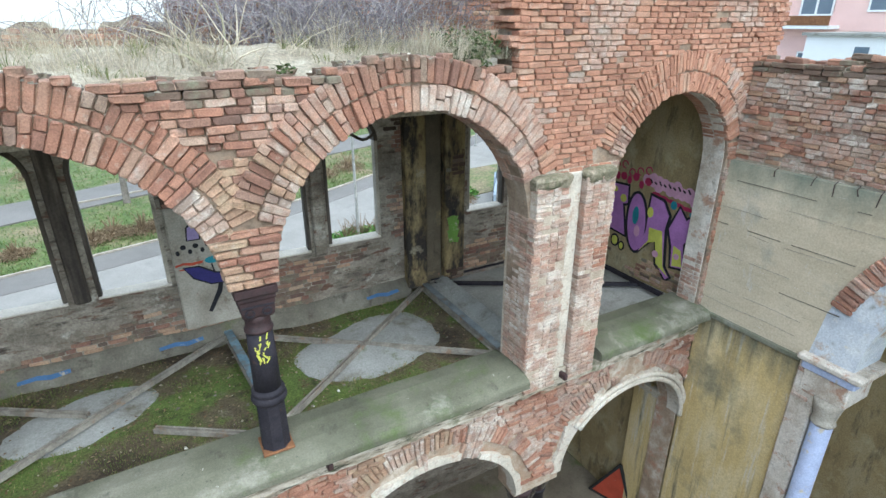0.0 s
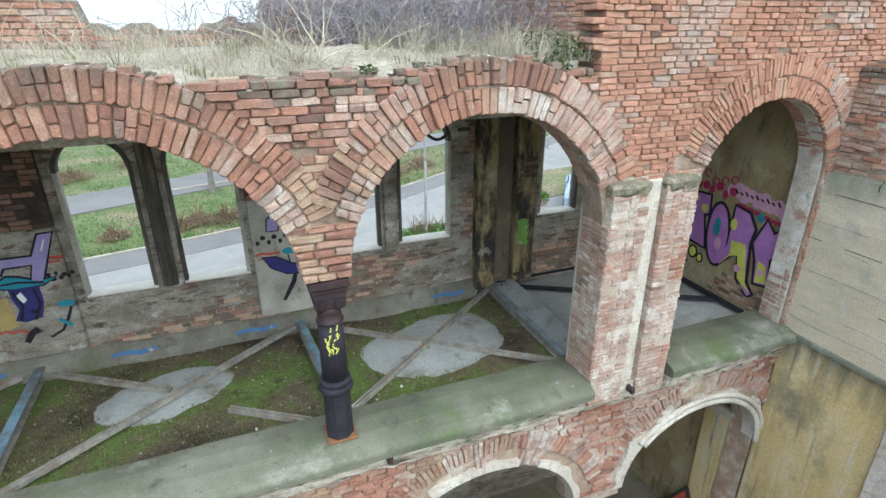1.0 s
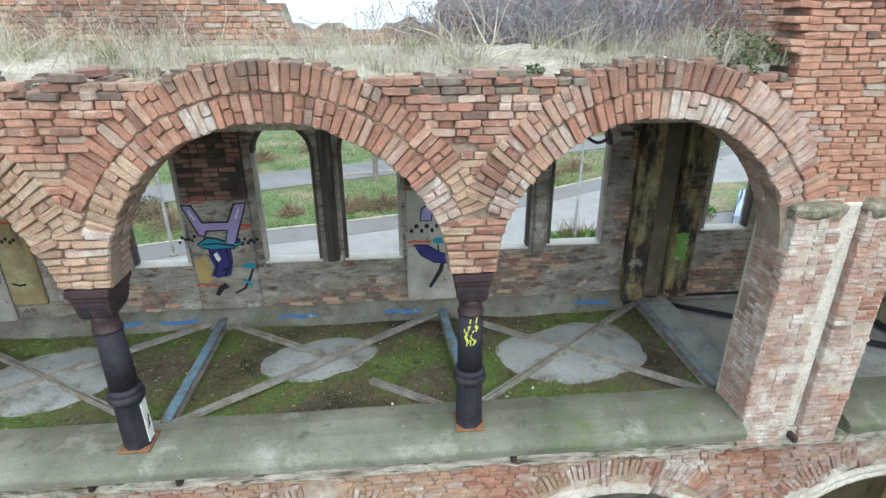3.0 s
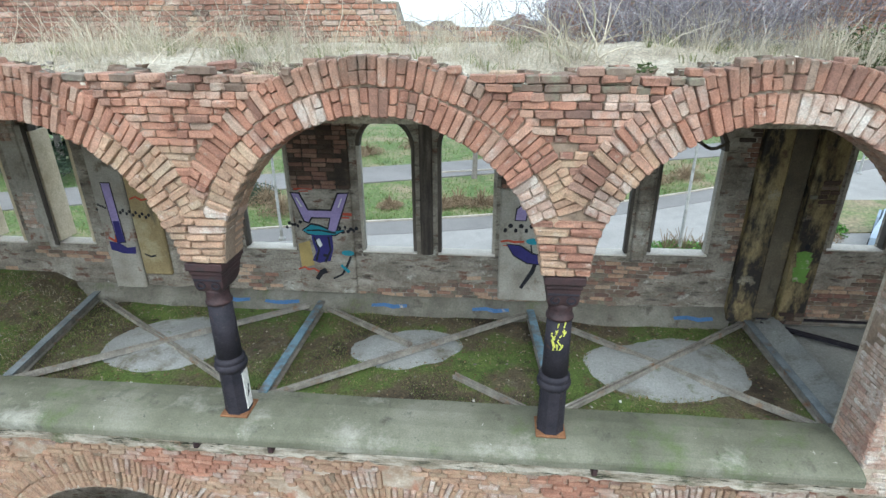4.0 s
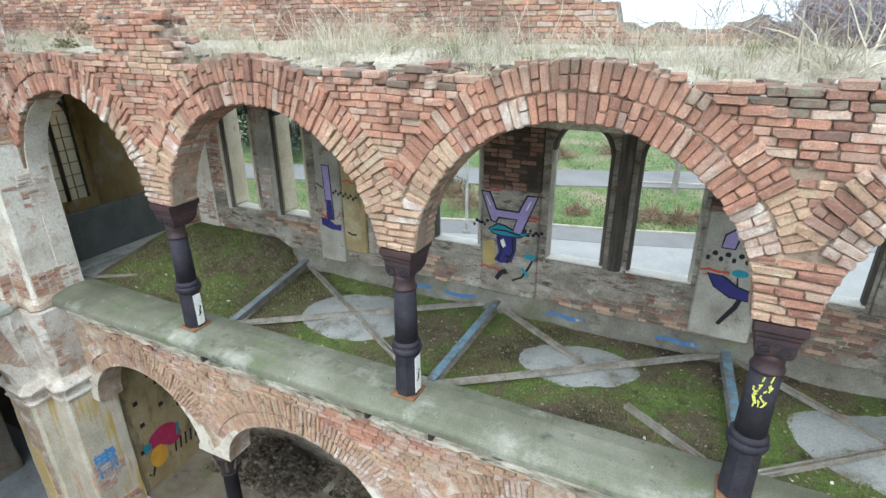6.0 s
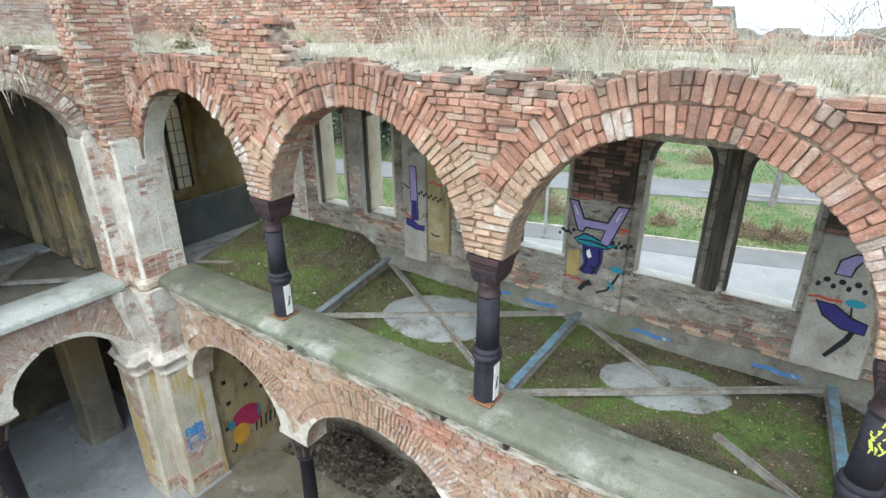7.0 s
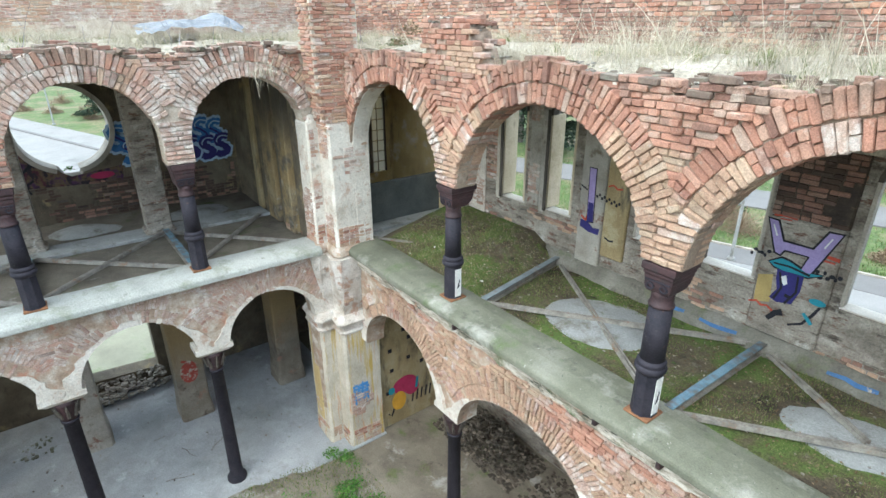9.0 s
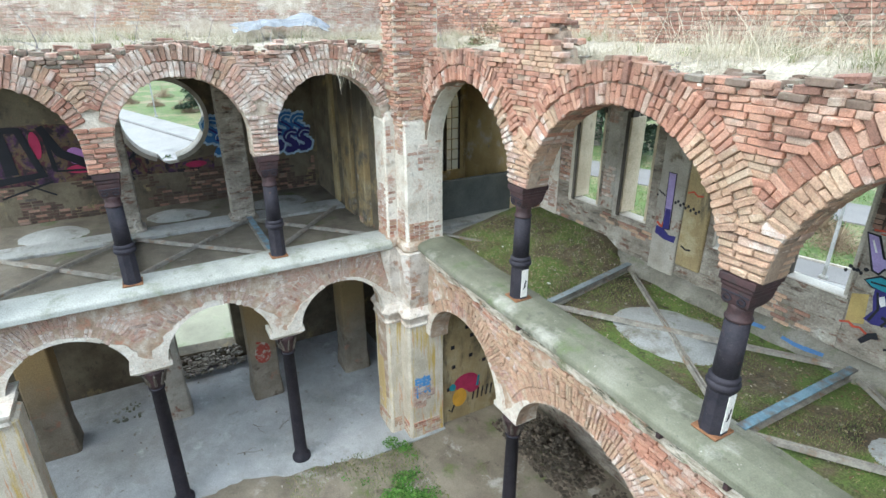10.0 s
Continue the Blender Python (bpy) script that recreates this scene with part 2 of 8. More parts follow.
M_SOIL = weathered("mossy_soil", [(0.34, (0.046, 0.034, 0.023)), (0.42, (0.090, 0.070, 0.046)), (0.475, (0.118, 0.098, 0.058)), (0.52, (0.105, 0.118, 0.040)), (0.58, (0.095, 0.140, 0.034)), (0.70, (0.145, 0.195, 0.048))], 1.0, bump=1.0, grain=42, amount=0.85,
                   stains=[((0.17, 0.145, 0.105), 5, 0.60, 0.74), ((0.038, 0.029, 0.02), 3.5, 0.56, 0.70), ((0.06, 0.095, 0.022), 9, 0.58, 0.70)])
M_ROOFSOIL = weathered("matted_dead_grass", [(0.3, (0.20, 0.17, 0.13)), (0.5, (0.31, 0.275, 0.215)), (0.7, (0.42, 0.385, 0.315)), (0.82, (0.22, 0.22, 0.13))], 2.2, bump=0.9, grain=30, amount=0.7)
M_DIRT = weathered("bare_trodden_earth", [(0.3, (0.12, 0.10, 0.075)), (0.7, (0.23, 0.20, 0.155))], 1.4, bump=0.6, stains=[((0.33, 0.315, 0.28), 0.8, 0.57, 0.64), ((0.11, 0.13, 0.05), 1.1, 0.56, 0.68), ((0.08, 0.065, 0.048), 3, 0.58, 0.72)])
M_SLAB = weathered("dusty_grey_floor", [(0.3, (0.255, 0.26, 0.265)), (0.7, (0.38, 0.385, 0.39))], 0.9, bump=0.3, stains=[((0.22, 0.225, 0.225), 0.7, 0.48, 0.66), ((0.26, 0.255, 0.245), 2.2, 0.54, 0.72), ((0.17, 0.155, 0.13), 5, 0.62, 0.72), ((0.47, 0.475, 0.475), 1.6, 0.62, 0.74)])
M_WHITE = weathered("dirty_white_paint", [(0.3, (0.62, 0.60, 0.55)), (0.7, (0.78, 0.77, 0.74))], 3, rough=0.7, bump=0.2, stains=[((0.45, 0.40, 0.32), 5, 0.62, 0.75)])
M_FRAME = weathered("weathered_dark_timber", [(0.3, (0.034, 0.028, 0.024)), (0.55, (0.085, 0.070, 0.058)), (0.75, (0.17, 0.145, 0.12))], 3, rough=0.8, bump=0.4, stretch=(4, 4, 0.4))
M_STONE = weathered("worn_stone_jamb", [(0.3, (0.25, 0.22, 0.18)), (0.7, (0.44, 0.40, 0.34))], 2.5, bump=0.4, stains=[((0.11, 0.10, 0.09), 4, 0.6, 0.74, (2, 2, 0.3))])
M_DARKJOINT = weathered("dark_board_joint", [(0.3, (0.10, 0.09, 0.07)), (0.7, (0.20, 0.18, 0.145))], 4, bump=0.3)
M_CAPLEAF = weathered("worn_leaf_iron", [(0.3, (0.05, 0.042, 0.036)), (0.7, (0.15, 0.13, 0.105))], 14, rough=0.75, bump=0.4)
M_VERGE = weathered("pale_trodden_verge", [(0.3, (0.22, 0.21, 0.155)), (0.55, (0.28, 0.275, 0.20)), (0.68, (0.14, 0.19, 0.07))], 0.8, bump=0.5)
M_DARKPAR = weathered("dark_grey_render", [(0.3, (0.07, 0.078, 0.075)), (0.7, (0.125, 0.132, 0.128))], 2.0, bump=0.2)
M_ROAD = weathered("worn_asphalt", [(0.3, (0.125, 0.118, 0.112)), (0.7, (0.175, 0.166, 0.158))], 0.4, bump=0.2, grain=25)
M_PAVE = weathered("pale_street_surface", [(0.3, (0.195, 0.187, 0.176)), (0.7, (0.26, 0.25, 0.236))], 0.5, bump=0.2, grain=25, stains=[((0.15, 0.145, 0.138), 0.25, 0.55, 0.70), ((0.27, 0.262, 0.248), 1.2, 0.60, 0.72)])
M_LAWN = weathered("winter_lawn", [(0.3, (0.055, 0.090, 0.026)), (0.5, (0.085, 0.125, 0.036)), (0.7, (0.13, 0.145, 0.062))], 0.9, bump=1.0, grain=7, amount=0.9, stains=[((0.20, 0.16, 0.10), 0.22, 0.48, 0.62), ((0.15, 0.135, 0.075), 1.6, 0.54, 0.70)])
M_STRAW = weathered("dry_grass", [(0.0, (0.31, 0.275, 0.205)), (0.35, (0.46, 0.415, 0.325)), (0.8, (0.60, 0.55, 0.45)), (1.0, (0.27, 0.28, 0.18))], 3, vary="island", bump=0.0, grain=10)
M_GREENGRASS = weathered("green_grass_blades", [(0.0, (0.085, 0.125, 0.030)), (0.5, (0.14, 0.19, 0.050)), (0.8, (0.21, 0.22, 0.09)), (1.0, (0.33, 0.27, 0.16))], 3, vary="island", bump=0.0, grain=10)
M_TWIG = weathered("bare_bramble_stems", [(0.0, (0.14, 0.13, 0.16)), (0.6, (0.25, 0.235, 0.265)), (1.0, (0.42, 0.40, 0.41))], 3, vary="island", bump=0.0)
M_LEAF = weathered("small_green_leaves", [(0.0, (0.05, 0.12, 0.025)), (0.6, (0.085, 0.21, 0.035)), (1.0, (0.16, 0.28, 0.07))], 3, vary="island", bump=0.0)
M_ROOFLEAF = weathered("dull_green_leaves", [(0.0, (0.045, 0.07, 0.025)), (0.6, (0.08, 0.12, 0.04)), (1.0, (0.17, 0.17, 0.09))], 3, vary="island", bump=0.0)
M_DARKLEAF = weathered("dark_evergreen_needles", [(0.0, (0.018, 0.032, 0.02)), (1.0, (0.05, 0.075, 0.04))], 3, vary="island", bump=0.0)
M_BROWNBUSH = weathered("leafless_brown_shrub", [(0.0, (0.13, 0.09, 0.055)), (1.0, (0.27, 0.21, 0.14))], 3, vary="island", bump=0.0)
M_BARK = weathered("grey_bark", [(0.3, (0.12, 0.105, 0.09)), (0.7, (0.24, 0.215, 0.19))], 4, bump=0.6)
M_RUBBLE = weathered("grey_rubble", [(0.0, (0.13, 0.118, 0.10)), (1.0, (0.31, 0.285, 0.25))], 3, vary="island", bump=0.6)
# darker rubble: the undercroft's shade is put into its colour
M_RUBBLE_SHADE = weathered("shade_darkened_rubble", [(0.0, (0.05, 0.042, 0.033)), (0.6, (0.105, 0.088, 0.070)), (0.85, (0.17, 0.145, 0.118)), (1.0, (0.26, 0.22, 0.18))], 3, vary="island", bump=0.6)
M_ZINC = weathered("crumpled_zinc_sheet", [(0.3, (0.12, 0.128, 0.138)), (0.7, (0.22, 0.23, 0.245))], 3, rough=0.5, bump=0.15, metal=0.2)
M_PINK = weathered("pink_facade_render", [(0.3, (0.70, 0.46, 0.42)), (0.7, (0.78, 0.53, 0.48))], 0.5, bump=0.1)
M_OFFWHITE = weathered("off_white_facade_render", [(0.3, (0.68, 0.69, 0.70)), (0.7, (0.78, 0.79, 0.80))], 0.5, bump=0.1)
M_GLASSDARK = weathered("window_glass", [(0.3, (0.10, 0.13, 0.17)), (0.7, (0.16, 0.20, 0.25))], 0.5, rough=0.08, bump=0.0)
M_CARPAINT = weathered("silver_blue_car_paint", [(0.3, (0.24, 0.29, 0.35)), (0.7, (0.28, 0.33, 0.39))], 0.5, rough=0.3, bump=0.0, metal=0.3)
M_RUBBER = weathered("black_rubber", [(0.3, (0.02, 0.02, 0.02)), (0.7, (0.03, 0.03, 0.03))], 2, bump=0.0)


def paint(name, colour, patchy=0.0):
    """Sprayed graffiti paint, a little worn."""
    dark = tuple(c * 0.72 for c in colour)
    return weathered(name, [(0.3, dark), (0.7, colour)], 4.0, rough=0.75, bump=0.1, grain=50, amount=0.25,
                     stains=[((0.40, 0.36, 0.29), 7.0, 0.70 - patchy, 0.78 - patchy)])


P_PURPLE = paint("violet_spray_paint", (0.42, 0.19, 0.47))
P_LILAC = paint("lilac_spray_paint", (0.34, 0.27, 0.50))
P_INDIGO = paint("indigo_spray_paint", (0.035, 0.030, 0.15))
P_YELLOW = paint("lemon_spray_paint", (0.62, 0.62, 0.12))
P_BLACK = paint("black_spray_paint", (0.015, 0.015, 0.02))
P_RED = paint("red_spray_paint", (0.45, 0.075, 0.04), 0.05)
P_TEAL = paint("turquoise_spray_paint", (0.035, 0.235, 0.30))
P_PINKP = paint("pink_spray_paint", (0.62, 0.34, 0.48))
P_BLUE = paint("blue_spray_paint", (0.055, 0.17, 0.42))
P_SKY = paint("pale_blue_spray_paint", (0.42, 0.55, 0.70))
P_LAVENDER = paint("flaking_lavender_blue_paint", (0.40, 0.45, 0.62), 0.13)
P_MAGENTA = paint("crimson_spray_paint", (0.38, 0.03, 0.09))
P_ORANGE = paint("amber_spray_paint", (0.62, 0.33, 0.04))
P_GREEN = paint("green_spray_paint", (0.16, 0.30, 0.06), 0.12)
P_OCHRE = paint("ochre_paint_patch", (0.42, 0.31, 0.12))
P_WHITE = paint("white_spray_paint", (0.72, 0.72, 0.70))

M_PANE = weathered("dusty_window_glass", [(0.3, (0.78, 0.80, 0.76)), (0.7, (0.90, 0.91, 0.88))], 3, rough=0.12, bump=0.05, amount=0.1)
M_PANE.node_tree.nodes["Principled BSDF"].inputs["Transmission Weight"].default_value = 0.6
M_PANE.node_tree.nodes["Principled BSDF"].inputs["IOR"].default_value = 1.05
M_LOWCORE = weathered("lime_mortar_and_plaster_remains", [(0.3, (0.25, 0.175, 0.12)), (0.46, (0.37, 0.275, 0.20)), (0.58, (0.49, 0.415, 0.335)), (0.70, (0.66, 0.61, 0.54))], 3.4, bump=0.9, stains=[((0.19, 0.14, 0.10), 7, 0.60, 0.74), ((0.40, 0.215, 0.145), 4, 0.54, 0.66)])
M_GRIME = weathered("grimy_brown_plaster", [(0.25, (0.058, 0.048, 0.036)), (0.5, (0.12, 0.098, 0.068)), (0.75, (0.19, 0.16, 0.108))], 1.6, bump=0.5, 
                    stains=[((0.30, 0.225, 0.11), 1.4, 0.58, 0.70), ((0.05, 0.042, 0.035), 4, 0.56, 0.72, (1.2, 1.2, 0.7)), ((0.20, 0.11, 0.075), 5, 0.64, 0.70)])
M_STREAK = weathered("cream_plaster_with_orange_streaks", [(0.25, (0.36, 0.315, 0.24)), (0.5, (0.48, 0.43, 0.345)), (0.75, (0.60, 0.55, 0.46))], 2.0, bump=0.4,
                     stains=[((0.46, 0.33, 0.10), 3.0, 0.54, 0.66, (2.5, 2.5, 0.2)), ((0.50, 0.24, 0.12), 4.0, 0.58, 0.66, (2.5, 2.5, 0.2)), ((0.28, 0.24, 0.19), 6, 0.62, 0.74)])
M_BLUEWASH = weathered("blue_white_limewash", [(0.25, (0.36, 0.38, 0.43)), (0.5, (0.56, 0.59, 0.64)), (0.75, (0.72, 0.73, 0.74))], 2.6, bump=0.8, stains=[((0.46, 0.33, 0.24), 2.4, 0.56, 0.66), ((0.24, 0.24, 0.22), 5, 0.60, 0.70), ((0.66, 0.63, 0.58), 8, 0.60, 0.68)])
M_OCHRE_E = weathered("rain_streaked_ochre_wall", [(0.25, (0.40, 0.29, 0.125)), (0.5, (0.53, 0.40, 0.19)), (0.75, (0.62, 0.52, 0.33))], 1.3, bump=0.3, stretch=(1.6, 1.6, 0.5),
                      stains=[((0.56, 0.52, 0.43), 2.0, 0.55, 0.66, (3, 3, 0.22)), ((0.13, 0.12, 0.085), 2.2, 0.55, 0.70, (2.5, 2.5, 0.18)), ((0.25, 0.22, 0.14), 0.9, 0.54, 0.70), ((0.60, 0.57, 0.50), 6.0, 0.66, 0.72, (2.5, 2.5, 0.3)), ((0.08, 0.07, 0.055), 11, 0.70, 0.73)],
                      band=((0.115, 0.12, 0.09), 5.1, 4.35, 1.5, 2.4, (2.5, 2.5, 0.25)))
M_OCHRE_S = weathered("stained_yellow_ochre_plaster", [(0.25, (0.34, 0.245, 0.105)), (0.5, (0.48, 0.36, 0.165)), (0.75, (0.57, 0.47, 0.28))], 1.3, bump=0.3,
                      stains=[((0.13, 0.105, 0.07), 2.4, 0.56, 0.72, (2, 2, 0.4)), ((0.56, 0.50, 0.38), 2.0, 0.58, 0.70), ((0.20, 0.15, 0.08), 5, 0.62, 0.72)])
M_DUST = weathered("dusty_brown_floor", [(0.3, (0.085, 0.072, 0.055)), (0.55, (0.15, 0.13, 0.10)), (0.75, (0.21, 0.19, 0.155))], 1.3, bump=0.6, stains=[((0.08, 0.10, 0.035), 1.0, 0.58, 0.70), ((0.27, 0.26, 0.235), 3, 0.62, 0.74)])
M_OCHREGRIME = weathered("blackened_ochre_plaster", [(0.25, (0.14, 0.10, 0.05)), (0.5, (0.27, 0.205, 0.10)), (0.75, (0.36, 0.295, 0.175))], 2.4, bump=0.6, stretch=(1.6, 1.6, 0.6),
                         stains=[((0.035, 0.03, 0.026), 2.6, 0.43, 0.58, (1.6, 1.6, 0.6)), ((0.42, 0.38, 0.29), 4.0, 0.60, 0.70), ((0.10, 0.065, 0.045), 8, 0.56, 0.66)])

M_FLAKED = weathered("lime_plaster_flaked_to_brick", [(0.3, (0.36, 0.29, 0.23)), (0.45, (0.50, 0.44, 0.37)), (0.62, (0.66, 0.61, 0.55))], 2.6, bump=0.8, stains=[((0.40, 0.25, 0.18), 3.2, 0.56, 0.64), ((0.28, 0.25, 0.21), 6, 0.58, 0.70)])

# ---- building helpers ----
class Shape:
    """Collects faces for one mesh."""

    def __init__(self):
        self.v, self.f, self.smooth = [], [], False

    def add(self, verts, faces):
        n = len(self.v)
        self.v += [tuple(p) for p in verts]
        self.f += [tuple(i + n for i in q) for q in faces]
        return self

    def box(self, x0, x1, y0, y1, z0, z1, bevel=0.0):
        if bevel <= 0:
            p = [(x, y, z) for z in (z0, z1) for y in (y0, y1) for x in (x0, x1)]
            return self.add(p, [(0, 2, 3, 1), (4, 5, 7, 6), (0, 1, 5, 4), (2, 6, 7, 3), (0, 4, 6, 2), (1, 3, 7, 5)])
        b, p = bevel, []
        for dz, dxy in ((z0, b), (z0 + b, 0), (z1 - b, 0), (z1, b)):
            for cx, cy in ((x0, y0), (x1, y0), (x1, y1), (x0, y1)):
                sx, sy = (1 if cx == x0 else -1), (1 if cy == y0 else -1)
                p += [(cx + sx * (dxy + b), cy + sy * dxy, dz), (cx + sx * dxy, cy + sy * (dxy + b), dz)]
        order = [0, 2, 3, 5, 4, 6, 7, 1]
        f = []
        for k in range(3):
            for i in range(8):
                a, c = order[i], order[(i + 1) % 8]
                f.append((k * 8 + a, k * 8 + c, k * 8 + 8 + c, k * 8 + 8 + a))
        f += [tuple(reversed(order)), tuple(24 + i for i in order)]
        return self.add(p, f)

    def run(self, pts, d0, d1):
        """A slab between the depths d0 and d1 along u: pts are (u, low z, high z)."""
        n, v, f = len(pts), [], []
        for u, lo, hi in pts:
            v += [(u, d0, lo), (u, d0, hi), (u, d1, hi), (u, d1, lo)]
        for i in range(n - 1):
            if pts[i + 1][0] == pts[i][0] and pts[i + 1][1:] == pts[i][1:]:
                continue
            for k in range(4):
                a, b = 4 * i + k, 4 * i + (k + 1) % 4
                f.append((a, a + 4, b + 4, b))
        f += [(0, 1, 2, 3), (4 * n - 1, 4 * n - 2, 4 * n - 3, 4 * n - 4)]
        return self.add(v, f)

    def lathe(self, profile, x=0, y=0, seg=20, turn=0.0, sides=None):
        """Turned body from (radius, z) pairs."""
        n, v, f = len(profile), [], []
        for r, z in profile:
            for k in range(seg):
                a = 2 * math.pi * k / seg + turn
                v.append((x + r * math.cos(a), y + r * math.sin(a), z))
        for i in range(n - 1):
            for k in range(seg):
                a, b = i * seg + k, i * seg + (k + 1) % seg
                f.append((a, b, b + seg, a + seg))
        f += [tuple(reversed(range(seg))), tuple((n - 1) * seg + k for k in range(seg))]
        return self.add(v, f)

    def tube(self, pts, r0, r1=None, seg=5):
        """A tapering tube along points."""
        r1 = r0 if r1 is None else r1
        pts = [Vector(p) for p in pts]
        v, f, n = [], [], len(pts)
        for i, p in enumerate(pts):
            t = (pts[min(i + 1, n - 1)] - pts[max(i - 1, 0)]).normalized()
            a = t.orthogonal().normalized() if abs(t.z) > 0.99 else t.cross(Vector((0, 0, 1))).normalized()
            b = t.cross(a)
            r = r0 + (r1 - r0) * i / (n - 1)
            v += [p + (a * math.cos(2 * math.pi * k / seg) + b * math.sin(2 * math.pi * k / seg)) * r for k in range(seg)]
        for i in range(n - 1):
            for k in range(seg):
                q, w = i * seg + k, i * seg + (k + 1) % seg
                f.append((q, w, w + seg, q + seg))
        f += [tuple(reversed(range(seg))), tuple((n - 1) * seg + k for k in range(seg))]
        return self.add(v, f)

    def bar(self, a, b, width, height, up=(0, 0, 1)):
        """A straight bar of rectangular section from a to b."""
        a, b = Vector(a), Vector(b)
        t = (b - a).normalized()
        s = t.cross(Vector(up)).normalized() * width / 2
        h = s.cross(t).normalized() * height / 2
        v = [p + i * s + j * h for p in (a, b) for i, j in ((-1, -1), (1, -1), (1, 1), (-1, 1))]
        return self.add(v, [(3, 2, 1, 0), (4, 5, 6, 7), (0, 1, 5, 4), (1, 2, 6, 5), (2, 3, 7, 6), (3, 0, 4, 7)])

    def plate(self, outline, d0, d1):
        """A flat convex or simple outline (u, z), from depth d0 to d1."""
        n = len(outline)
        area = sum(outline[i - 1][0] * outline[i][1] - outline[i][0] * outline[i - 1][1] for i in range(n))
        if area < 0:
            outline = outline[::-1]
        v = [(u, d0, z) for u, z in outline] + [(u, d1, z) for u, z in outline]
        return self.add(v, [tuple(range(n)), tuple(range(2 * n - 1, n - 1, -1))] + [(i, i + n, (i + 1) % n + n, (i + 1) % n) for i in range(n)])

    def make(self, name, material, parent=None, matrix=None, label="", bevel=0.0, **tags):
        me = bpy.data.meshes.new(name)
        me.from_pydata(self.v, [], self.f)
        me.update()
        bm = bmesh.new()
        bm.from_mesh(me)
        bmesh.ops.recalc_face_normals(bm, faces=bm.faces)
        bm.to_mesh(me)
        bm.free()
        me.materials.append(material)
        if self.smooth:
            for p in me.polygons:
                p.use_smooth = True
        ob = new(name, me)
        ob.parent = parent
        if matrix is not None:
            ob.matrix_basis = matrix
        if bevel:
            md = ob.modifiers.new("bevel", "BEVEL")
            md.width, md.segments, md.limit_method = bevel, 2, "ANGLE"
        return tagged(ob, label=label, **tags)


def thing(name, matrix=None, label="", category="", group="", kind=""):
    ob = new(name)
    ob.empty_display_size = 0.1
    if matrix is not None:
        ob.matrix_basis = matrix
    return tagged(ob, label, category, group, kind)


rng = random.Random(7)

# unit bricks: worn, chipped fronts toward -y
def unit_brick(seed):
    r = random.Random(seed)
    chip = [(r.uniform(0.02, 0.09), r.uniform(0.06, 0.26)) for _ in range(4)]
    v = []
    for y, ins in ((0.5, 0.0), (-0.40, 0.0), (-0.5, 1.0)):
        for k, (sx, sz) in enumerate(((-1, -1), (1, -1), (1, 1), (-1, 1))):
            cx, cz = chip[k]
            if ins:
                cx, cz = cx * 1.3, cz * 1.3
            x, z = sx * (0.5 - 0.035 * ins), sz * (0.5 - 0.10 * ins)
            pair = [(x, z - sz * cz), (x - sx * cx, z)]
            if k in (0, 2):
                pair = pair[::1]
            else:
                pair = pair[::-1]
            for px, pz in pair:
                jy = r.uniform(-0.05, 0.04) if y < 0 else 0
                v.append((px + r.uniform(-0.014, 0.014), y + jy, pz + r.uniform(-0.05, 0.05)))
    f = []
    for k in range(2):
        for i in range(8):
            a, b = 8 * k + i, 8 * k + (i + 1) % 8
            f.append((a, b, b + 8, a + 8))
    f.append(tuple(range(16, 24)))
    return v, f


UNIT = [unit_brick(s) for s in range(24)]


class Brickwork:
    """Single bricks on a wall, in the wall's own (u, depth, z) frame."""

    def __init__(self):
        self.items = {}

    def lay(self, look_name, u, d, z, length, height, depth, turn=0.0):
        j = rng.gauss(0, 0.026)
        m = Matrix.Translation((u, d, z)) @ Matrix.Rotation(-turn + j, 4, "Y") @ Matrix.Rotation(rng.uniform(-0.03, 0.03), 4, "Z") @ Matrix.Diagonal((length, depth, height, 1))
        self.items.setdefault(look_name, []).append((u, z, m))

    def build(self, wall, near, keep, looks):
        """The keep bricks nearest to near (u, z) become objects; the rest one mesh for each look."""
        every = sorted(((math.hypot(u - near[0], z - near[1]), k, i) for k, q in self.items.items() for i, (u, z, m) in enumerate(q)))
        chosen = {(k, i) for _, k, i in every[:keep]}
        for k, q in self.items.items():
            m_single, m_joined = looks[k]
            meshes = []
            for s in range(len(UNIT)):
                me = bpy.data.meshes.new("brick")
                me.from_pydata(*([UNIT[s][0], [], UNIT[s][1]]))
                me.materials.append(m_single)
                meshes.append(me)
            sh_v, sh_f = [], []
            for i, (u, z, m) in enumerate(q):
                if (k, i) in chosen:
                    ob = new("brick", meshes[i % len(UNIT)])
                    ob.parent = wall
                    ob.matrix_basis = m
                else:
                    v, f = UNIT[i % len(UNIT)]
                    n = len(sh_v)
                    sh_v += [tuple(m @ Vector(p)) for p in v]
                    sh_f += [tuple(a + n for a in face) for face in f]
            if sh_v:
                me = bpy.data.meshes.new("brickwork")
                me.from_pydata(sh_v, [], sh_f)
                me.materials.append(m_joined)
                ob = new("brickwork", me)
                ob.parent = wall
                tagged(ob, kind="stuff")


LOOKS = {"red": (M_BRICK_O, M_BRICK_I), "pale": (M_PALE_O, M_PALE_I), "lichen": (M_LICHEN_O, M_LICHEN_I), "soot": (M_SOOT_O, M_SOOT_I), "char": (M_DEEPBROWN_O, M_DEEPBROWN_I), "whited": (M_WHITED_O, M_WHITED_I), "tan": (M_TAN_O, M_TAN_I), "top": (M_TOP_O, M_TOP_I), "tower": (M_TOWER_O, M_TOWER_I)}


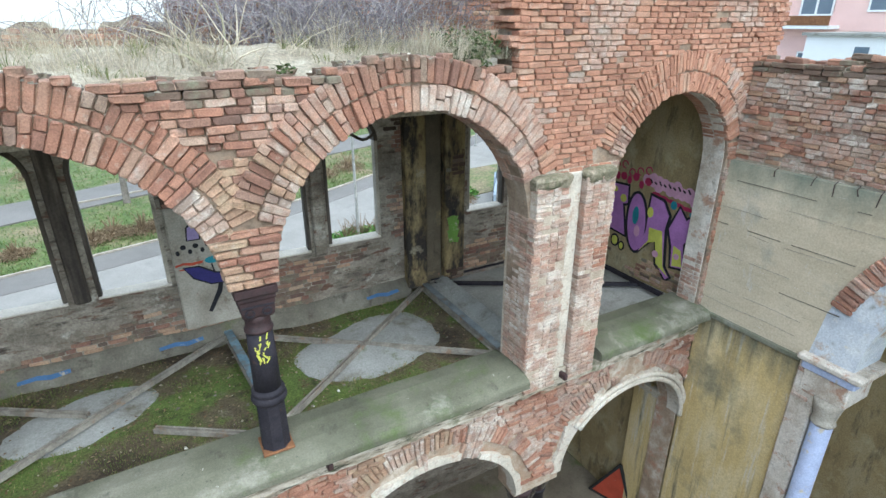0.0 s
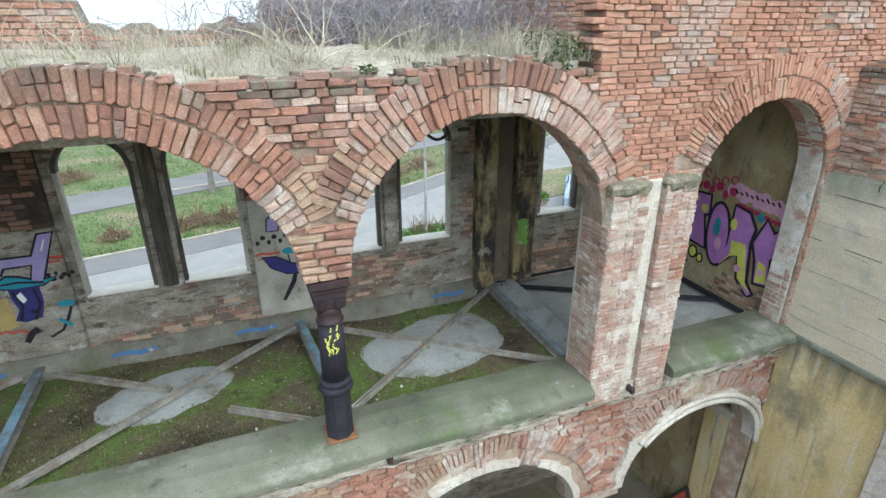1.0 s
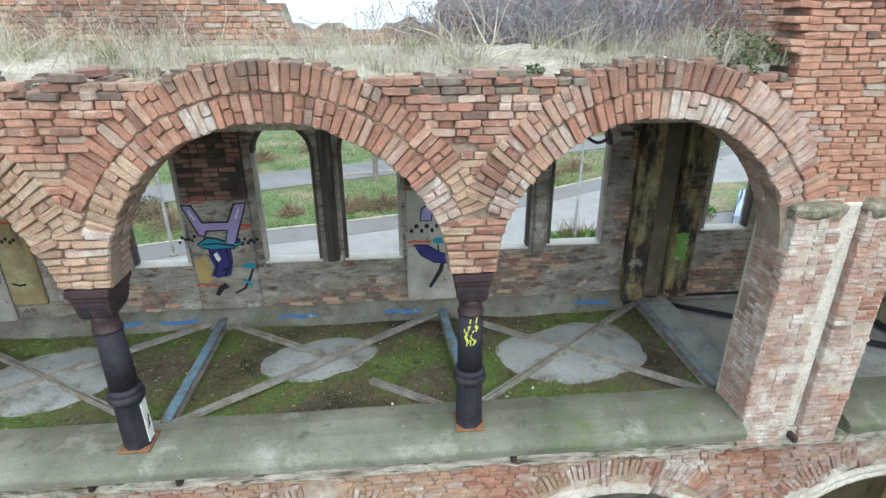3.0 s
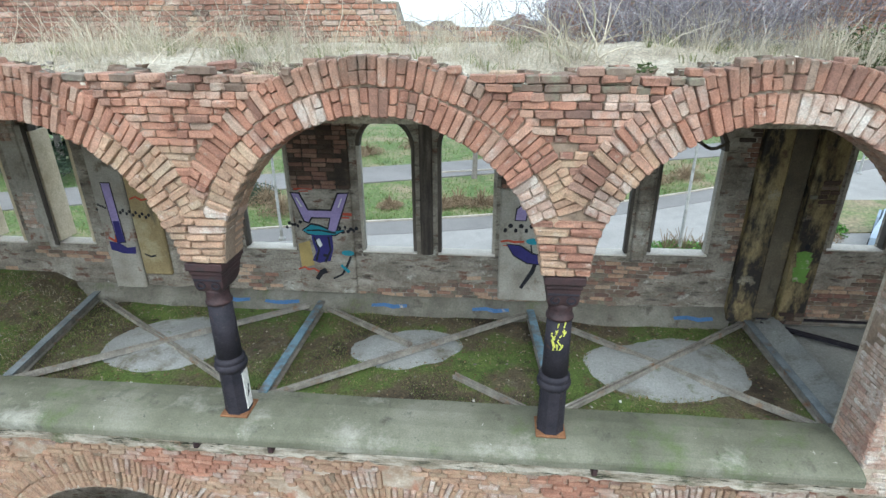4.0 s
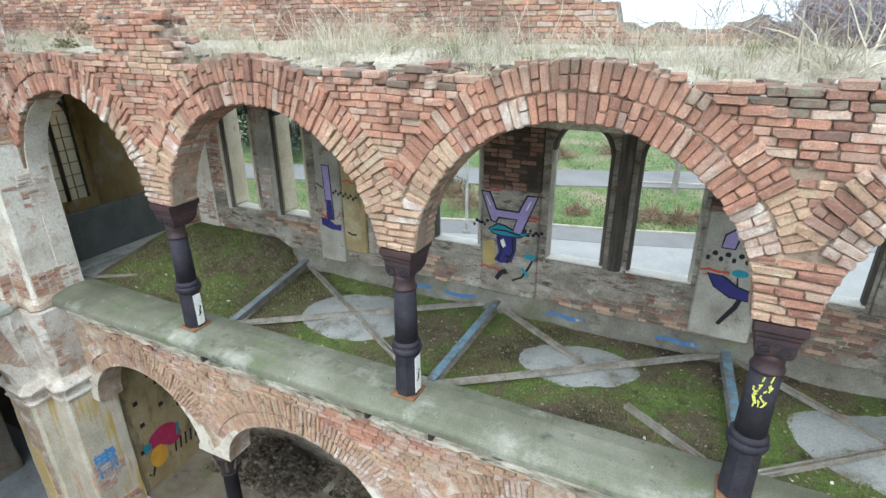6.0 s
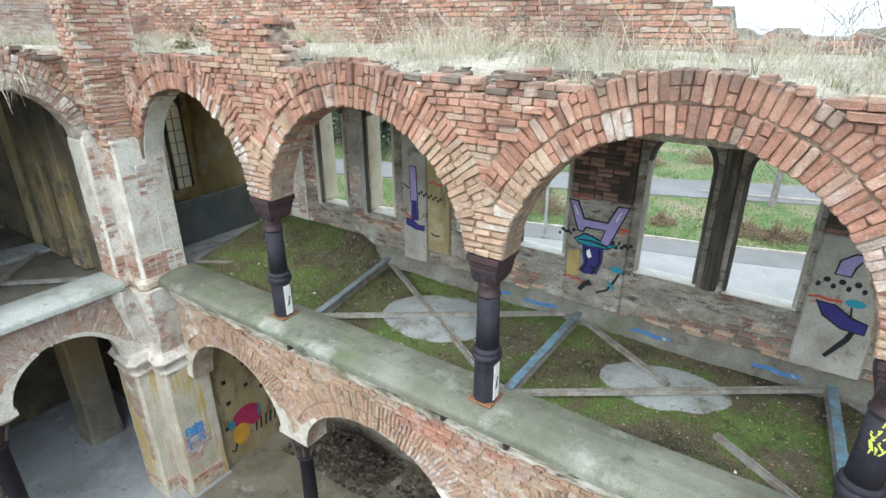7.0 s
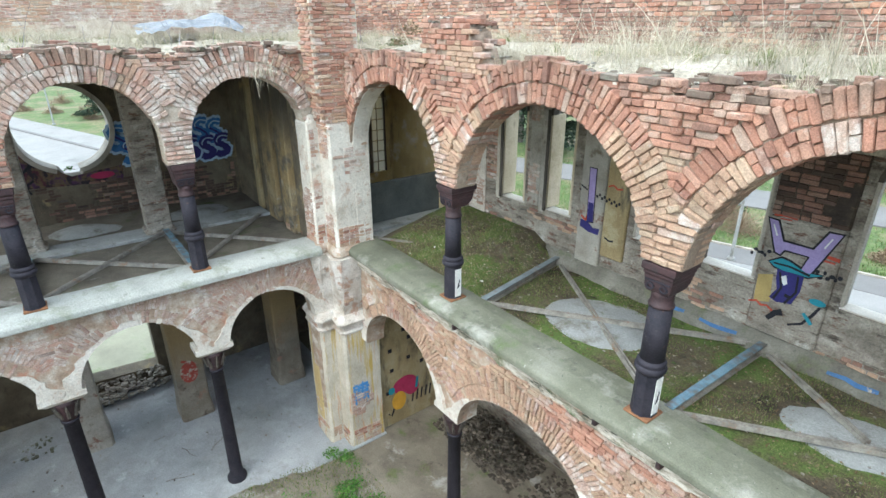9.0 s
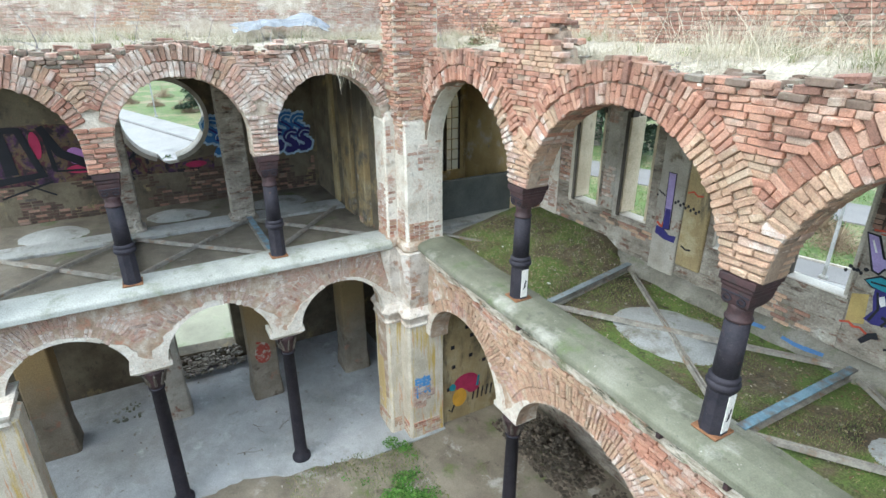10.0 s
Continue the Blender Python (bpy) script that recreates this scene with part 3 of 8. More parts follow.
class Arch:
    """An arched opening of an arcade: half width rx, rise ry over the springing zc, jambs down to zb."""

    def __init__(self, u, rx, zc, ry, zb, ring=2, left=-99, right=99, low=20, thick=0.079):
        self.u, self.rx, self.zc, self.ry, self.zb, self.ring, self.left, self.right, self.low, self.thick = u, rx, zc, ry, zb, ring, left, right, low, thick

    def height(self, u):
        q = (u - self.u) / self.rx
        return self.zc + self.ry * math.sqrt(max(0.0, 1 - q * q)) if abs(q) < 1 else None

    def inside(self, u, z, grow=0.0):
        if abs(u - self.u) >= self.rx + grow or z < self.zb:
            return False
        if z <= self.zc:
            return True
        return ((u - self.u) / (self.rx + grow)) ** 2 + ((z - self.zc) / (self.ry + grow)) ** 2 < 1


def arcade_core(arches, u0, u1, bottom, top, step=0.06):
    """The (u, low, high) outline of an arcade wall: bottom(u) and top(u) beside and over the openings."""
    us = set(np.arange(u0, u1, step).round(4).tolist()) | {u0, u1}
    for a in arches:
        for k in range(-12, 13):
            us.add(round(a.u + a.rx * math.sin(k / 12 * math.pi / 2), 4))
    pts = []
    for u in sorted(us):
        here = [a for a in arches if abs(u - a.u) < a.rx - 1e-4]
        edge = [a for a in arches if abs(abs(u - a.u) - a.rx) <= 1e-4]
        lo = bottom(u)
        if here:
            lo = max(lo, here[0].height(u))
        if edge:
            a = edge[0]
            pair = [(u, bottom(u + (-0.01 if u < a.u else 0.01)), top(u)), (u, max(a.zc, bottom(u)), top(u))]
            pts += pair if u < a.u else pair[::-1]
        else:
            pts.append((u, lo, top(u)))
    return pts


def face_bricks(bw, arches, u0, u1, z0, z1, allowed, look_of, d=0.0, ring_len=0.235, course=0.067, proud=0.02, soffit=0.38, brick=0.225, rings=None):
    """Rings of voussoirs over the arches and level courses round them."""
    for a in arches if rings is None else rings:
        for k in range(a.ring):
            rx, ry = a.rx + ring_len * (k + 0.5) + 0.012 * k, a.ry + ring_len * (k + 0.5) + 0.012 * k
            per = math.pi * (rx + ry) / 2
            n = int(per / a.thick)
            for i in range(n):
                t = math.pi * (i + 0.5) / n
                deg = math.degrees(t)
                if deg < a.low or deg > 180 - a.low:
                    continue
                u, z = a.u + rx * math.cos(t), a.zc + ry * math.sin(t)
                if not a.left < u < a.right or not allowed(u, z):
                    continue
                nx, nz = math.cos(t) / rx, math.sin(t) / ry
                turn = math.atan2(nz, nx)
                w = per / n * rng.uniform(0.91, 0.99)
                lk = look_of(u, z)
                if k == 0 and lk == "red" and noise.noise((u * 1.3, z * 1.3, 41)) > 0.12 and rng.random() < 0.75:
                    lk = "pale"
                pr = proud * rng.uniform(0.2, 1.5)
                if rng.random() < 0.35:
                    s = rng.choice((0.42, 0.5, 0.58))
                    for q0, q1 in ((0, s), (s, 1)):
                        off = (q0 + q1) / 2 - 0.5
                        bw.lay(lk, u + math.cos(turn) * off * ring_len, d + 0.10 - pr * rng.uniform(0.6, 1.4), z + math.sin(turn) * off * ring_len, ring_len * (q1 - q0) * 0.94, w, 0.2, turn)
                else:
                    bw.lay(lk, u - math.cos(turn) * 0.012, d + 0.10 - pr, z - math.sin(turn) * 0.012, ring_len * rng.uniform(0.96, 1.04), w, 0.2, turn)
                if k == 0 and soffit > 0.2:
                    bw.lay(lk, u - math.cos(turn) * 0.018, d + 0.205 + (soffit - 0.2) / 2, z - math.sin(turn) * 0.018, ring_len, w, soffit - 0.21, turn)
    z, row = z0, 0
    while z < z1:
        gap = 0.012
        u = u0 + (0.0 if row % 2 else -0.13) + rng.uniform(-0.02, 0.02)
        while u < u1:
            first = brick * (rng.uniform(0.88, 1.05) if rng.random() < 0.58 else rng.uniform(0.44, 0.54))
            for ln in (first, brick * 0.49, brick * 0.3):
                uc, zc = u + ln / 2, z + course / 2
                ok = u0 - 0.01 <= uc - ln * 0.35 and uc + ln * 0.35 <= u1 + 0.01 and allowed(uc, zc)
                for a in arches if ok else ():
                    g = a.ring * ring_len + (0.02 if ln > brick * 0.8 else 0.0)
                    if a.inside(uc - ln * 0.45, zc) or a.inside(uc + ln * 0.45, zc) or a.inside(uc, zc) or (
                            a.ring and a.left < uc < a.right and a.inside(uc, zc, g) and zc > a.zc + a.ry * 0.9 * math.sin(math.radians(a.low))):
                        ok = False
                        break
                if ok:
                    break
            if ok and rng.random() > gap:
                bw.lay(look_of(uc, zc), uc, d + 0.06 - proud * (rng.uniform(0.0, 1.0) + 1.4 * max(0.0, rng.gauss(0, 0.4))), zc + 0.006 * math.sin(u * 1.9 + row * 0.3), ln * 0.985, course * rng.uniform(0.86, 0.98), 0.12)
            u += ln + 0.008
        z += course
        row += 1
    return bw


def impost_bricks(bw, u, left, right, z0, z1, look_of, depth=0.38, d=0.0):
    """Level courses of the brick springer over a column, filling the width between two arches."""
    z, row = z0, 0
    while z < z1:
        zm = z + 0.038
        a = left.u + left.rx * math.sqrt(max(0, 1 - ((zm - left.zc) / left.ry) ** 2)) if zm > left.zc else left.u + left.rx
        b = right.u - right.rx * math.sqrt(max(0, 1 - ((zm - right.zc) / right.ry) ** 2)) if zm > right.zc else right.u - right.rx
        cuts = [a, a + (b - a) * (0.52 if row % 2 else 0.36), b] if row % 3 else [a, a + (b - a) * 0.30, a + (b - a) * 0.68, b]
        for p, q in zip(cuts, cuts[1:]):
            pr = rng.uniform(0.004, 0.03)
            bw.lay(look_of((p + q) / 2, zm), (p + q) / 2, d + 0.09 - pr, zm, (q - p) * 0.97, 0.063 * rng.uniform(0.9, 1.05), 0.2)
        bw.lay(look_of(a, zm), (a + b) / 2, d + depth - 0.09, zm, (b - a) * 1.0 + 0.006, 0.065, 0.18)
        z += 0.077
        row += 1


def ragged(seed, base, amp, step=0.13):
    """A broken wall top that goes up and down by courses."""
    r = random.Random(seed)
    table = [base + 0.077 * round(r.uniform(-amp, amp) / 0.077) for _ in range(400)]
    return lambda u: table[int((u + 20) / step) % 400]


def arch_rim(a, width, d0, d1, seed, low=0.0):
    """A band of plaster left along the edge of an arch, uneven outside."""
    s = Shape()
    n = 40
    ts = [low + (math.pi - 2 * low) * k / n for k in range(n + 1)]
    w = [width * (0.6 + 1.1 * abs(noise.noise((t * 2.2, seed, 0))) + 0.5 * noise.noise((t * 9, seed, 4))) for t in ts]
    for k in range(n):
        if noise.noise((ts[k] * 3.1, seed * 1.7, 8)) < -0.12 and 0.5 < ts[k] < math.pi - 0.5:
            continue
        q = [(a.u + (a.rx + e) * math.cos(t), a.zc + (a.ry + e) * math.sin(t)) for e, t in ((-0.012, ts[k]), (w[k], ts[k]), (w[k + 1], ts[k + 1]), (-0.012, ts[k + 1]))]
        s.plate(q, d0, d1)
    return s


def cap_bricks(bw, u0, u1, top, d0, d1, looks=("lichen", "soot", "red"), gap=0.25, bare=()):
    """Loose, tilted bricks left along a broken wall top, from the depth d0 to d1."""
    d = d0
    while d < d1:
        u = u0 + rng.uniform(0, 0.2)
        while u < u1:
            ln = rng.choice((0.245, 0.245, 0.16, 0.12))
            if rng.random() > gap and not any(abs(u + ln / 2 - a.u) < 1.0 for a in bare):
                m = Matrix.Translation((u + ln / 2, d + 0.06 + rng.uniform(-0.035, 0.03), top(u + ln / 2) + rng.uniform(-0.05, 0.035))) @ Matrix.Rotation(rng.gauss(0, 0.045), 4, "Y") @ Matrix.Rotation(
                    rng.gauss(0, 0.13), 4, "Z") @ Matrix.Rotation(rng.gauss(0, 0.06), 4, "X") @ Matrix.Diagonal((ln * 0.97, 0.13, 0.066, 1))
                bw.items.setdefault(rng.choice(looks), []).append((u, top(u), m))
            u += ln + rng.uniform(0.0, 0.05)
        d += 0.125


def patch_bricks(bw, m, u0, u1, z0, z1, level, seed, looks=("red", "pale", "pale")):
    """Bricks bared in patches of a plastered face; m carries the face (u, depth, z), outside toward -depth."""
    z, row = z0, 0
    while z < z1 - 0.06:
        u = u0 - (0.12 if row % 2 else 0.0)
        while u < u1:
            ln = 0.22 if rng.random() < 0.6 else 0.108
            a, b = max(u, u0 + 0.005), min(u + ln, u1 - 0.005)
            if b - a > 0.07 and noise.noise(((a + b) * 0.55 + seed * 3.1, z * 1.2, seed)) + rng.uniform(-0.07, 0.07) > level:
                mm = m @ Matrix.Translation(((a + b) / 2, 0.055 - rng.uniform(0, 0.010), z + 0.032)) @ Matrix.Rotation(rng.gauss(0, 0.02), 4, "Y") @ Matrix.Diagonal(((b - a) * 0.96, 0.12, 0.057, 1))
                bw.items.setdefault(rng.choice(looks), []).append(((a + b) / 2, z, mm))
            u += ln + 0.008
        z += 0.065
        row += 1
    return bw

# ---- the north arcade of the gallery, seen from the nave ----
COLS = (-6.97, -3.45, 0.0)
N_ARCHES = [
    Arch(-8.565, 1.375, 6.85, 1.375, 5.0, left=-10.2, right=-6.97),
    Arch(-5.21, 1.54, 6.72, 1.52, 6.87, left=-6.97, right=-3.45),
    Arch(-1.725, 1.505, 6.79, 1.505, 6.87, left=-3.45, right=0.0),
    Arch(1.605, 1.385, 6.89, 1.385, 5.0, left=0.0, right=3.45),
    Arch(5.31, 1.04, 7.19, 1.04, 5.0, thick=0.054),
]


def n_bottom(u):
    return 5.0 if u < -9.9 or u > 2.95 else 6.87


broken = ragged(3, 8.585, 0.06)


def n_top(u):
    if 2.74 < u < 6.95:
        return 11.2
    z = broken(u)
    for a in N_ARCHES[:4]:
        q = 1 - ((u - a.u) / (a.rx + 0.49)) ** 2
        if q > 0:
            z = max(z, a.zc + (a.ry + 0.49) * math.sqrt(q)) if abs(u - a.u) < 0.95 else z
    if -7.45 < u < -6.1:
        z = max(z, 9.12 + 0.067 * round(math.sin(u * 9)) - 0.20 * max(0, math.ceil((u + 6.5) / 0.14)))
    return z


def n_allowed(u, z):
    if z > n_top(u) + (0.0 if u < 2.7 else -0.02):
        return False
    if 2.9 < u < 4.35 and z < 7.46:
        return False
    if z < 7.27 and any(abs(u - c) < 0.6 for c in COLS):
        return False
    return z > n_bottom(u) or u < -9.9


def AE_RING(u, z):
    return N_ARCHES[4].inside(u, z, 0.5)


def n_look(u, z):
    q = noise.noise((u * 0.9, z * 0.9, 31)) + rng.uniform(-0.12, 0.12)
    if u > 2.72:
        if AE_RING(u, z):
            return "pale" if q > 0.0 else "tower"
        return "pale" if q > 0.34 else "soot" if rng.random() < 0.02 else "tower"
    if -7.6 < u < -6.1 and z > 8.5:
        return "pale" if rng.random() < 0.2 else "tan" if q > 0 else "red"
    if any(a.inside(u, z, 0.25) for a in N_ARCHES[:4]) and noise.noise((u * 1.6, z * 1.6, 77)) + rng.uniform(-0.25, 0.25) > 0.30:
        return "whited"
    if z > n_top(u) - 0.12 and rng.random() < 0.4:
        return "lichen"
    if z > 8.1 and rng.random() < 0.16 * min(1, (z - 8.1) / 0.6) + 0.40 * noise.noise((u * 1.7, z * 2, 3)):
        return "soot"
    if abs(u - 0.06) < 0.13 and z > 7.6 and rng.random() < 0.8:
        return "soot"
    near_column = min(abs(u - c) for c in COLS)
    if near_column < 0.75 and z < 8.0 and noise.noise((u * 2.0, z * 2.0, 7)) + rng.uniform(-0.15, 0.15) > -0.12:
        return "tan"
    if q > (0.10 if z < 7.6 else 0.26) and z < 8.5:
        return "pale"
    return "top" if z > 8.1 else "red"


wall_north = Shape().run(arcade_core(N_ARCHES, -10.4, 6.95, n_bottom, lambda u: n_top(u) - (0.07 if u < 2.72 else 0)), 0.012, 0.38).make(
    "wall_north", M_MORTAR, label="roofless red brick arcade with round arches, broken top edge", category="wall", kind="structure")
bw = face_bricks(Brickwork(), N_ARCHES, -9.9, 2.72, 5.0, 9.4, n_allowed, n_look, proud=0.031, rings=N_ARCHES[:4])
face_bricks(bw, N_ARCHES, 2.72, 6.95, 5.0, 10.2, n_allowed, n_look, proud=0.014, course=0.058, brick=0.215, rings=N_ARCHES[4:])
# toothed ends of the tower wall, where the walls that met it have fallen
for side, u_end in ((-1, 2.74), (1, 6.95)):
    z, row = 8.78, 0
    while z < 10.4:
        if row % 3 != 2 or rng.random() < 0.2:
            out = rng.uniform(0.05, 0.15) if row % 3 else rng.uniform(0.02, 0.08)
            for k in range(3):
                bw.lay(rng.choice(("tower", "tower", "red")), u_end + side * (out / 2 - 0.02), 0.06 + 0.12 * k + rng.uniform(-0.01, 0.01), z + 0.03, out + 0.12, 0.054, 0.115)
        z += 0.058
        row += 1
for i, u in enumerate(COLS):
    impost_bricks(bw, u, N_ARCHES[i], N_ARCHES[i + 1], 6.875, 7.38, n_look)
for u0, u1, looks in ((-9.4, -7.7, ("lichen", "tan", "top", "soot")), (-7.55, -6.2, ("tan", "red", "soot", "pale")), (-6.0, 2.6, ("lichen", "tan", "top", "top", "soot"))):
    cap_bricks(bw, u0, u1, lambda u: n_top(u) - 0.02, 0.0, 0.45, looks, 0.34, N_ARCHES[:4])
bw.build(wall_north, (-1.7, 8.0), 300, LOOKS)

# ---- the west arcade ----
W_MAT = pose(-10.43, 0, 0, 0, 0, 90)
WCOLS = (-2.82, -5.27)
W_ARCHES = [
    Arch(-1.61, 0.99, 7.27, 0.99, 5.0, left=-2.82, right=-0.3),
    Arch(-4.045, 1.005, 7.31, 1.005, 6.97, left=-5.27, right=-2.82),
    Arch(-6.5, 1.01, 7.30, 1.0, 5.0, left=-7.9, right=-5.27),
]
w_broken = ragged(5, 8.67, 0.07)


def w_bottom(u):
    return 6.94 if -7.45 < u < -0.7 else 5.0


def w_top(u):
    return 8.7 if u > -0.55 else max(w_broken(u), *[a.zc + (a.ry + 0.49) * math.sqrt(max(0, 1 - ((u - a.u) / (a.rx + 0.49)) ** 2)) if abs(u - a.u) < 0.6 else 0 for a in W_ARCHES])


def w_look(u, z):
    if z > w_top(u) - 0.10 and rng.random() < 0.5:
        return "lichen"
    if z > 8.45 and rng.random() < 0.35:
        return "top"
    q = noise.noise((u * 1.0, z * 1.1, 51)) + rng.uniform(-0.15, 0.15) + 0.12
    return "whited" if q > 0.12 else "pale" if q > -0.12 else "tan" if q > -0.24 else "red"


wall_west = Shape().run(arcade_core(W_ARCHES, -8.3, 0.36, w_bottom, lambda u: w_top(u) - 0.06), 0.012, 0.38).make(
    "wall_west", M_PALEMORTAR, matrix=W_MAT, label="pale washed brick arcade with three round arches", category="wall", kind="structure")
bw = face_bricks(Brickwork(), W_ARCHES, -8.3, -0.58, 5.0, 9.9, lambda u, z: max(w_bottom(u), 7.06 if u > -7.45 else 5.0) < z < w_top(u) - 0.02 and not (z < 7.62 and any(abs(u - c) < 0.5 for c in WCOLS)), w_look, proud=0.03, course=0.058, brick=0.215)
for i, u in enumerate(WCOLS):
    impost_bricks(bw, u, W_ARCHES[i + 1], W_ARCHES[i], 6.945, 7.6, w_look)
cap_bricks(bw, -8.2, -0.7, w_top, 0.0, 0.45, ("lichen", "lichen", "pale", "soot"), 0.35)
bw.build(wall_west, (-4.0, 8.0), 300, LOOKS)

# ---- corner pier between the two arcades ----
def offset_plan(plan, d):
    """A plan outline (counter-clockwise) moved outward by d."""
    out, n = [], len(plan)
    for i in range(n):
        a, b, c = Vector(plan[i - 1]), Vector(plan[i]), Vector(plan[(i + 1) % n])
        p, q = (b - a).normalized(), (c - b).normalized()
        out.append((b.x + d * (p.y + q.y), b.y - d * (p.x + q.x)))
    return out


def plan_prism(plan, levels, rough=0.006):
    """An upright body over a plan outline, with (z, outward offset) levels and worn, uneven edges."""
    sh, n = Shape(), len(plan)
    for z, d in levels:
        for x, y in offset_plan(plan, d):
            sh.v.append((x + rough * noise.noise((x * 5, y * 5, z * 3.1)), y + rough * noise.noise((x * 5 + 9, y * 5, z * 3.1)), z))
    m = len(levels)
    sh.f = [(n * i + k, n * i + (k + 1) % n, n * i + n + (k + 1) % n, n * i + n + k) for i in range(m - 1) for k in range(n)]
    sh.f += [tuple(reversed(range(n))), tuple(n * (m - 1) + k for k in range(n))]
    return sh


# two responds that meet in a re-entrant corner, the same plan on both storeys
PIER_PLAN = [(-10.84, -0.64), (-10.40, -0.64), (-10.365, -0.615), (-10.365, -0.42), (-9.97, -0.42), (-9.93, -0.385), (-9.93, 0.385), (-10.84, 0.385)]
corner_pier = plan_prism(PIER_PLAN, [(5.0 + 0.2 * k, 0.0) for k in range(12)] + [(7.36, 0.0), (7.48, -0.03), (7.56, -0.07)], 0.014).make("corner_pier", M_PLASTER, label="corner pier with flaking white plaster over brick", category="pier", kind="structure")
Shape().box(-10.44, -9.95, -0.40, 0.30, 7.33, 7.95).box(-10.44, -9.95, -0.56, 0.30, 7.95, 9.9).make("stub_core", M_PALEMORTAR, corner_pier)


def stub_y(z):
    return -0.425 - 0.145 * max(0.0, min(1.0, (z - 7.35) / 0.75))


def stub_look(z):
    if z < 7.25 + 0.5 * rng.random():
        return rng.choice(("whited", "pale", "whited", "tan"))
    return rng.choice(("red", "tan", "pale", "red"))


bw = Brickwork()
for face, (a0, a1) in (("e", (-0.57, 0.30)), ("s", (-10.43, -9.95))):
    z, row = 7.05, 0
    while z < 9.85:
        u = (stub_y(z) if face == "e" else a0) + (0.06 if row % 2 else 0.0)
        while u + 0.11 < a1:
            ln = 0.24 if rng.random() < 0.6 and u + 0.24 < a1 + 0.03 else 0.115
            j = rng.uniform(-0.005, 0.022)
            if noise.noise((u * 3, z * 4, 27)) > 0.9 * (z - 7.30) / 0.25 + 0.15:
                u += ln + 0.006
                continue
            if face == "s":
                bw.lay(stub_look(z), u + ln / 2, stub_y(z) + 0.05 - j, z + 0.033, ln * 0.97, 0.053, 0.12)
            else:
                m = Matrix.Translation((-9.95 - 0.05 + j, u + ln / 2, z + 0.033)) @ Matrix.Rotation(radians(90), 4, "Z") @ Matrix.Diagonal((ln * 0.97, 0.12, 0.056, 1))
                bw.items.setdefault(stub_look(z), []).append((u, z, m))
            u += ln + 0.006
        z += 0.060
        row += 1
bw.build(corner_pier, (0, 8.5), 120, LOOKS)

bw = Brickwork()
for k, (m, u0, u1) in enumerate(((pose(0, -0.645, 0), -10.82, -10.40), (pose(0, -0.425, 0), -10.34, -9.97), (pose(-10.36, 0, 0, 0, 0, 90), -0.61, -0.44), (pose(-9.925, 0, 0, 0, 0, 90), -0.37, 0.36))):
    patch_bricks(bw, m, u0, u1, 5.0, 5.40, -0.3, k + 1, ("pale", "tan", "red"))
    patch_bricks(bw, m, u0, u1, 5.40, 6.75, 0.30, k + 1, ("whited", "pale", "whited"))
    patch_bricks(bw, m, u0, u1, 6.75, 7.35, 0.05, k + 1, ("whited", "pale", "whited", "tan"))
bw.build(corner_pier, (0, 6.5), 60, LOOKS)
plan_prism(PIER_PLAN, [(4.78, 0.03), (4.84, 0.06), (4.93, 0.055), (5.0, 0.02)], 0.03).make("plinth", M_LOWCORE, corner_pier)
plan_prism(PIER_PLAN, [(3.42, -0.03), (3.6, -0.03), (3.85, -0.01), (4.15, 0.03), (4.5, 0.08), (4.80, 0.10)], 0.03).make("corner_block", M_FLAKED, corner_pier)
bw = Brickwork()
for k, (m, u0, u1) in enumerate(((pose(0, -0.66, 0), -10.82, -10.42), (pose(0, -0.44, 0), -10.33, -9.99), (pose(-9.91, 0, 0, 0, 0, 90), -0.37, 0.0))):
    patch_bricks(bw, m, u0, u1, 3.7, 4.76, 0.12, k + 11, ("pale", "whited", "tan"))
bw.build(corner_pier, (0, 4.2), 40, LOOKS)

# ---- east pier under the tower wall: brick strips with plaster between ----
M_MOSSCAP = weathered("dark_moss_on_mortar", [(0.3, (0.11, 0.105, 0.068)), (0.5, (0.20, 0.18, 0.125)), (0.7, (0.36, 0.30, 0.235))], 7, bump=1.0, grain=35, amount=0.6, stains=[((0.06, 0.075, 0.03), 5, 0.54, 0.66)])
east_pier = Shape().box(3.0, 4.27, 0.0, 0.45, 4.7, 7.50, 0.01).make("east_pier", M_PALEMORTAR, label="broad brick pier with worn plaster strips", category="pier", kind="structure")
for x0, x1, y in ((2.99, 3.49, -0.10), (3.70, 4.17, -0.10)):
    Shape().box(x0 + 0.012, x1 - 0.012, y, 0.1, 4.62, 7.42).make("pilaster_core", M_PALEMORTAR, east_pier)
    cap_s, cap_m = Shape(), (x0 + x1) / 2
    for k, (w, z) in enumerate(((-0.01, 7.32), (0.008, 7.36), (0.014, 7.42), (-0.004, 7.455), (-0.06, 7.475))):
        for c in range(20):
            a = 2 * math.pi * c / 20
            hx, hy = (x1 - x0) / 2 + w, 0.12 + w
            px = max(-hx, min(hx, 1.25 * hx * math.cos(a)))
            py = max(-hy, min(hy, 1.25 * hy * math.sin(a)))
            n0 = 0.030 * noise.noise((px * 9 + x0, py * 9, z * 9))
            cap_s.v.append((cap_m + px + n0, y + 0.10 + py + n0, z + n0))
        for c in range(20 if k else 0):
            cap_s.f.append((k * 20 - 20 + c, k * 20 - 20 + (c + 1) % 20, k * 20 + (c + 1) % 20, k * 20 + c))
    cap_s.f.append(tuple(80 + c for c in range(20)))
    cap_s.make("pilaster_cap", M_MOSSCAP, east_pier, label="crumbled cap grown with dark moss")
Shape().box(3.49, 3.70, -0.03, 0.1, 4.70, 7.45, 0.01).make("plaster_strip", M_PLASTER, east_pier)
bw = Brickwork()
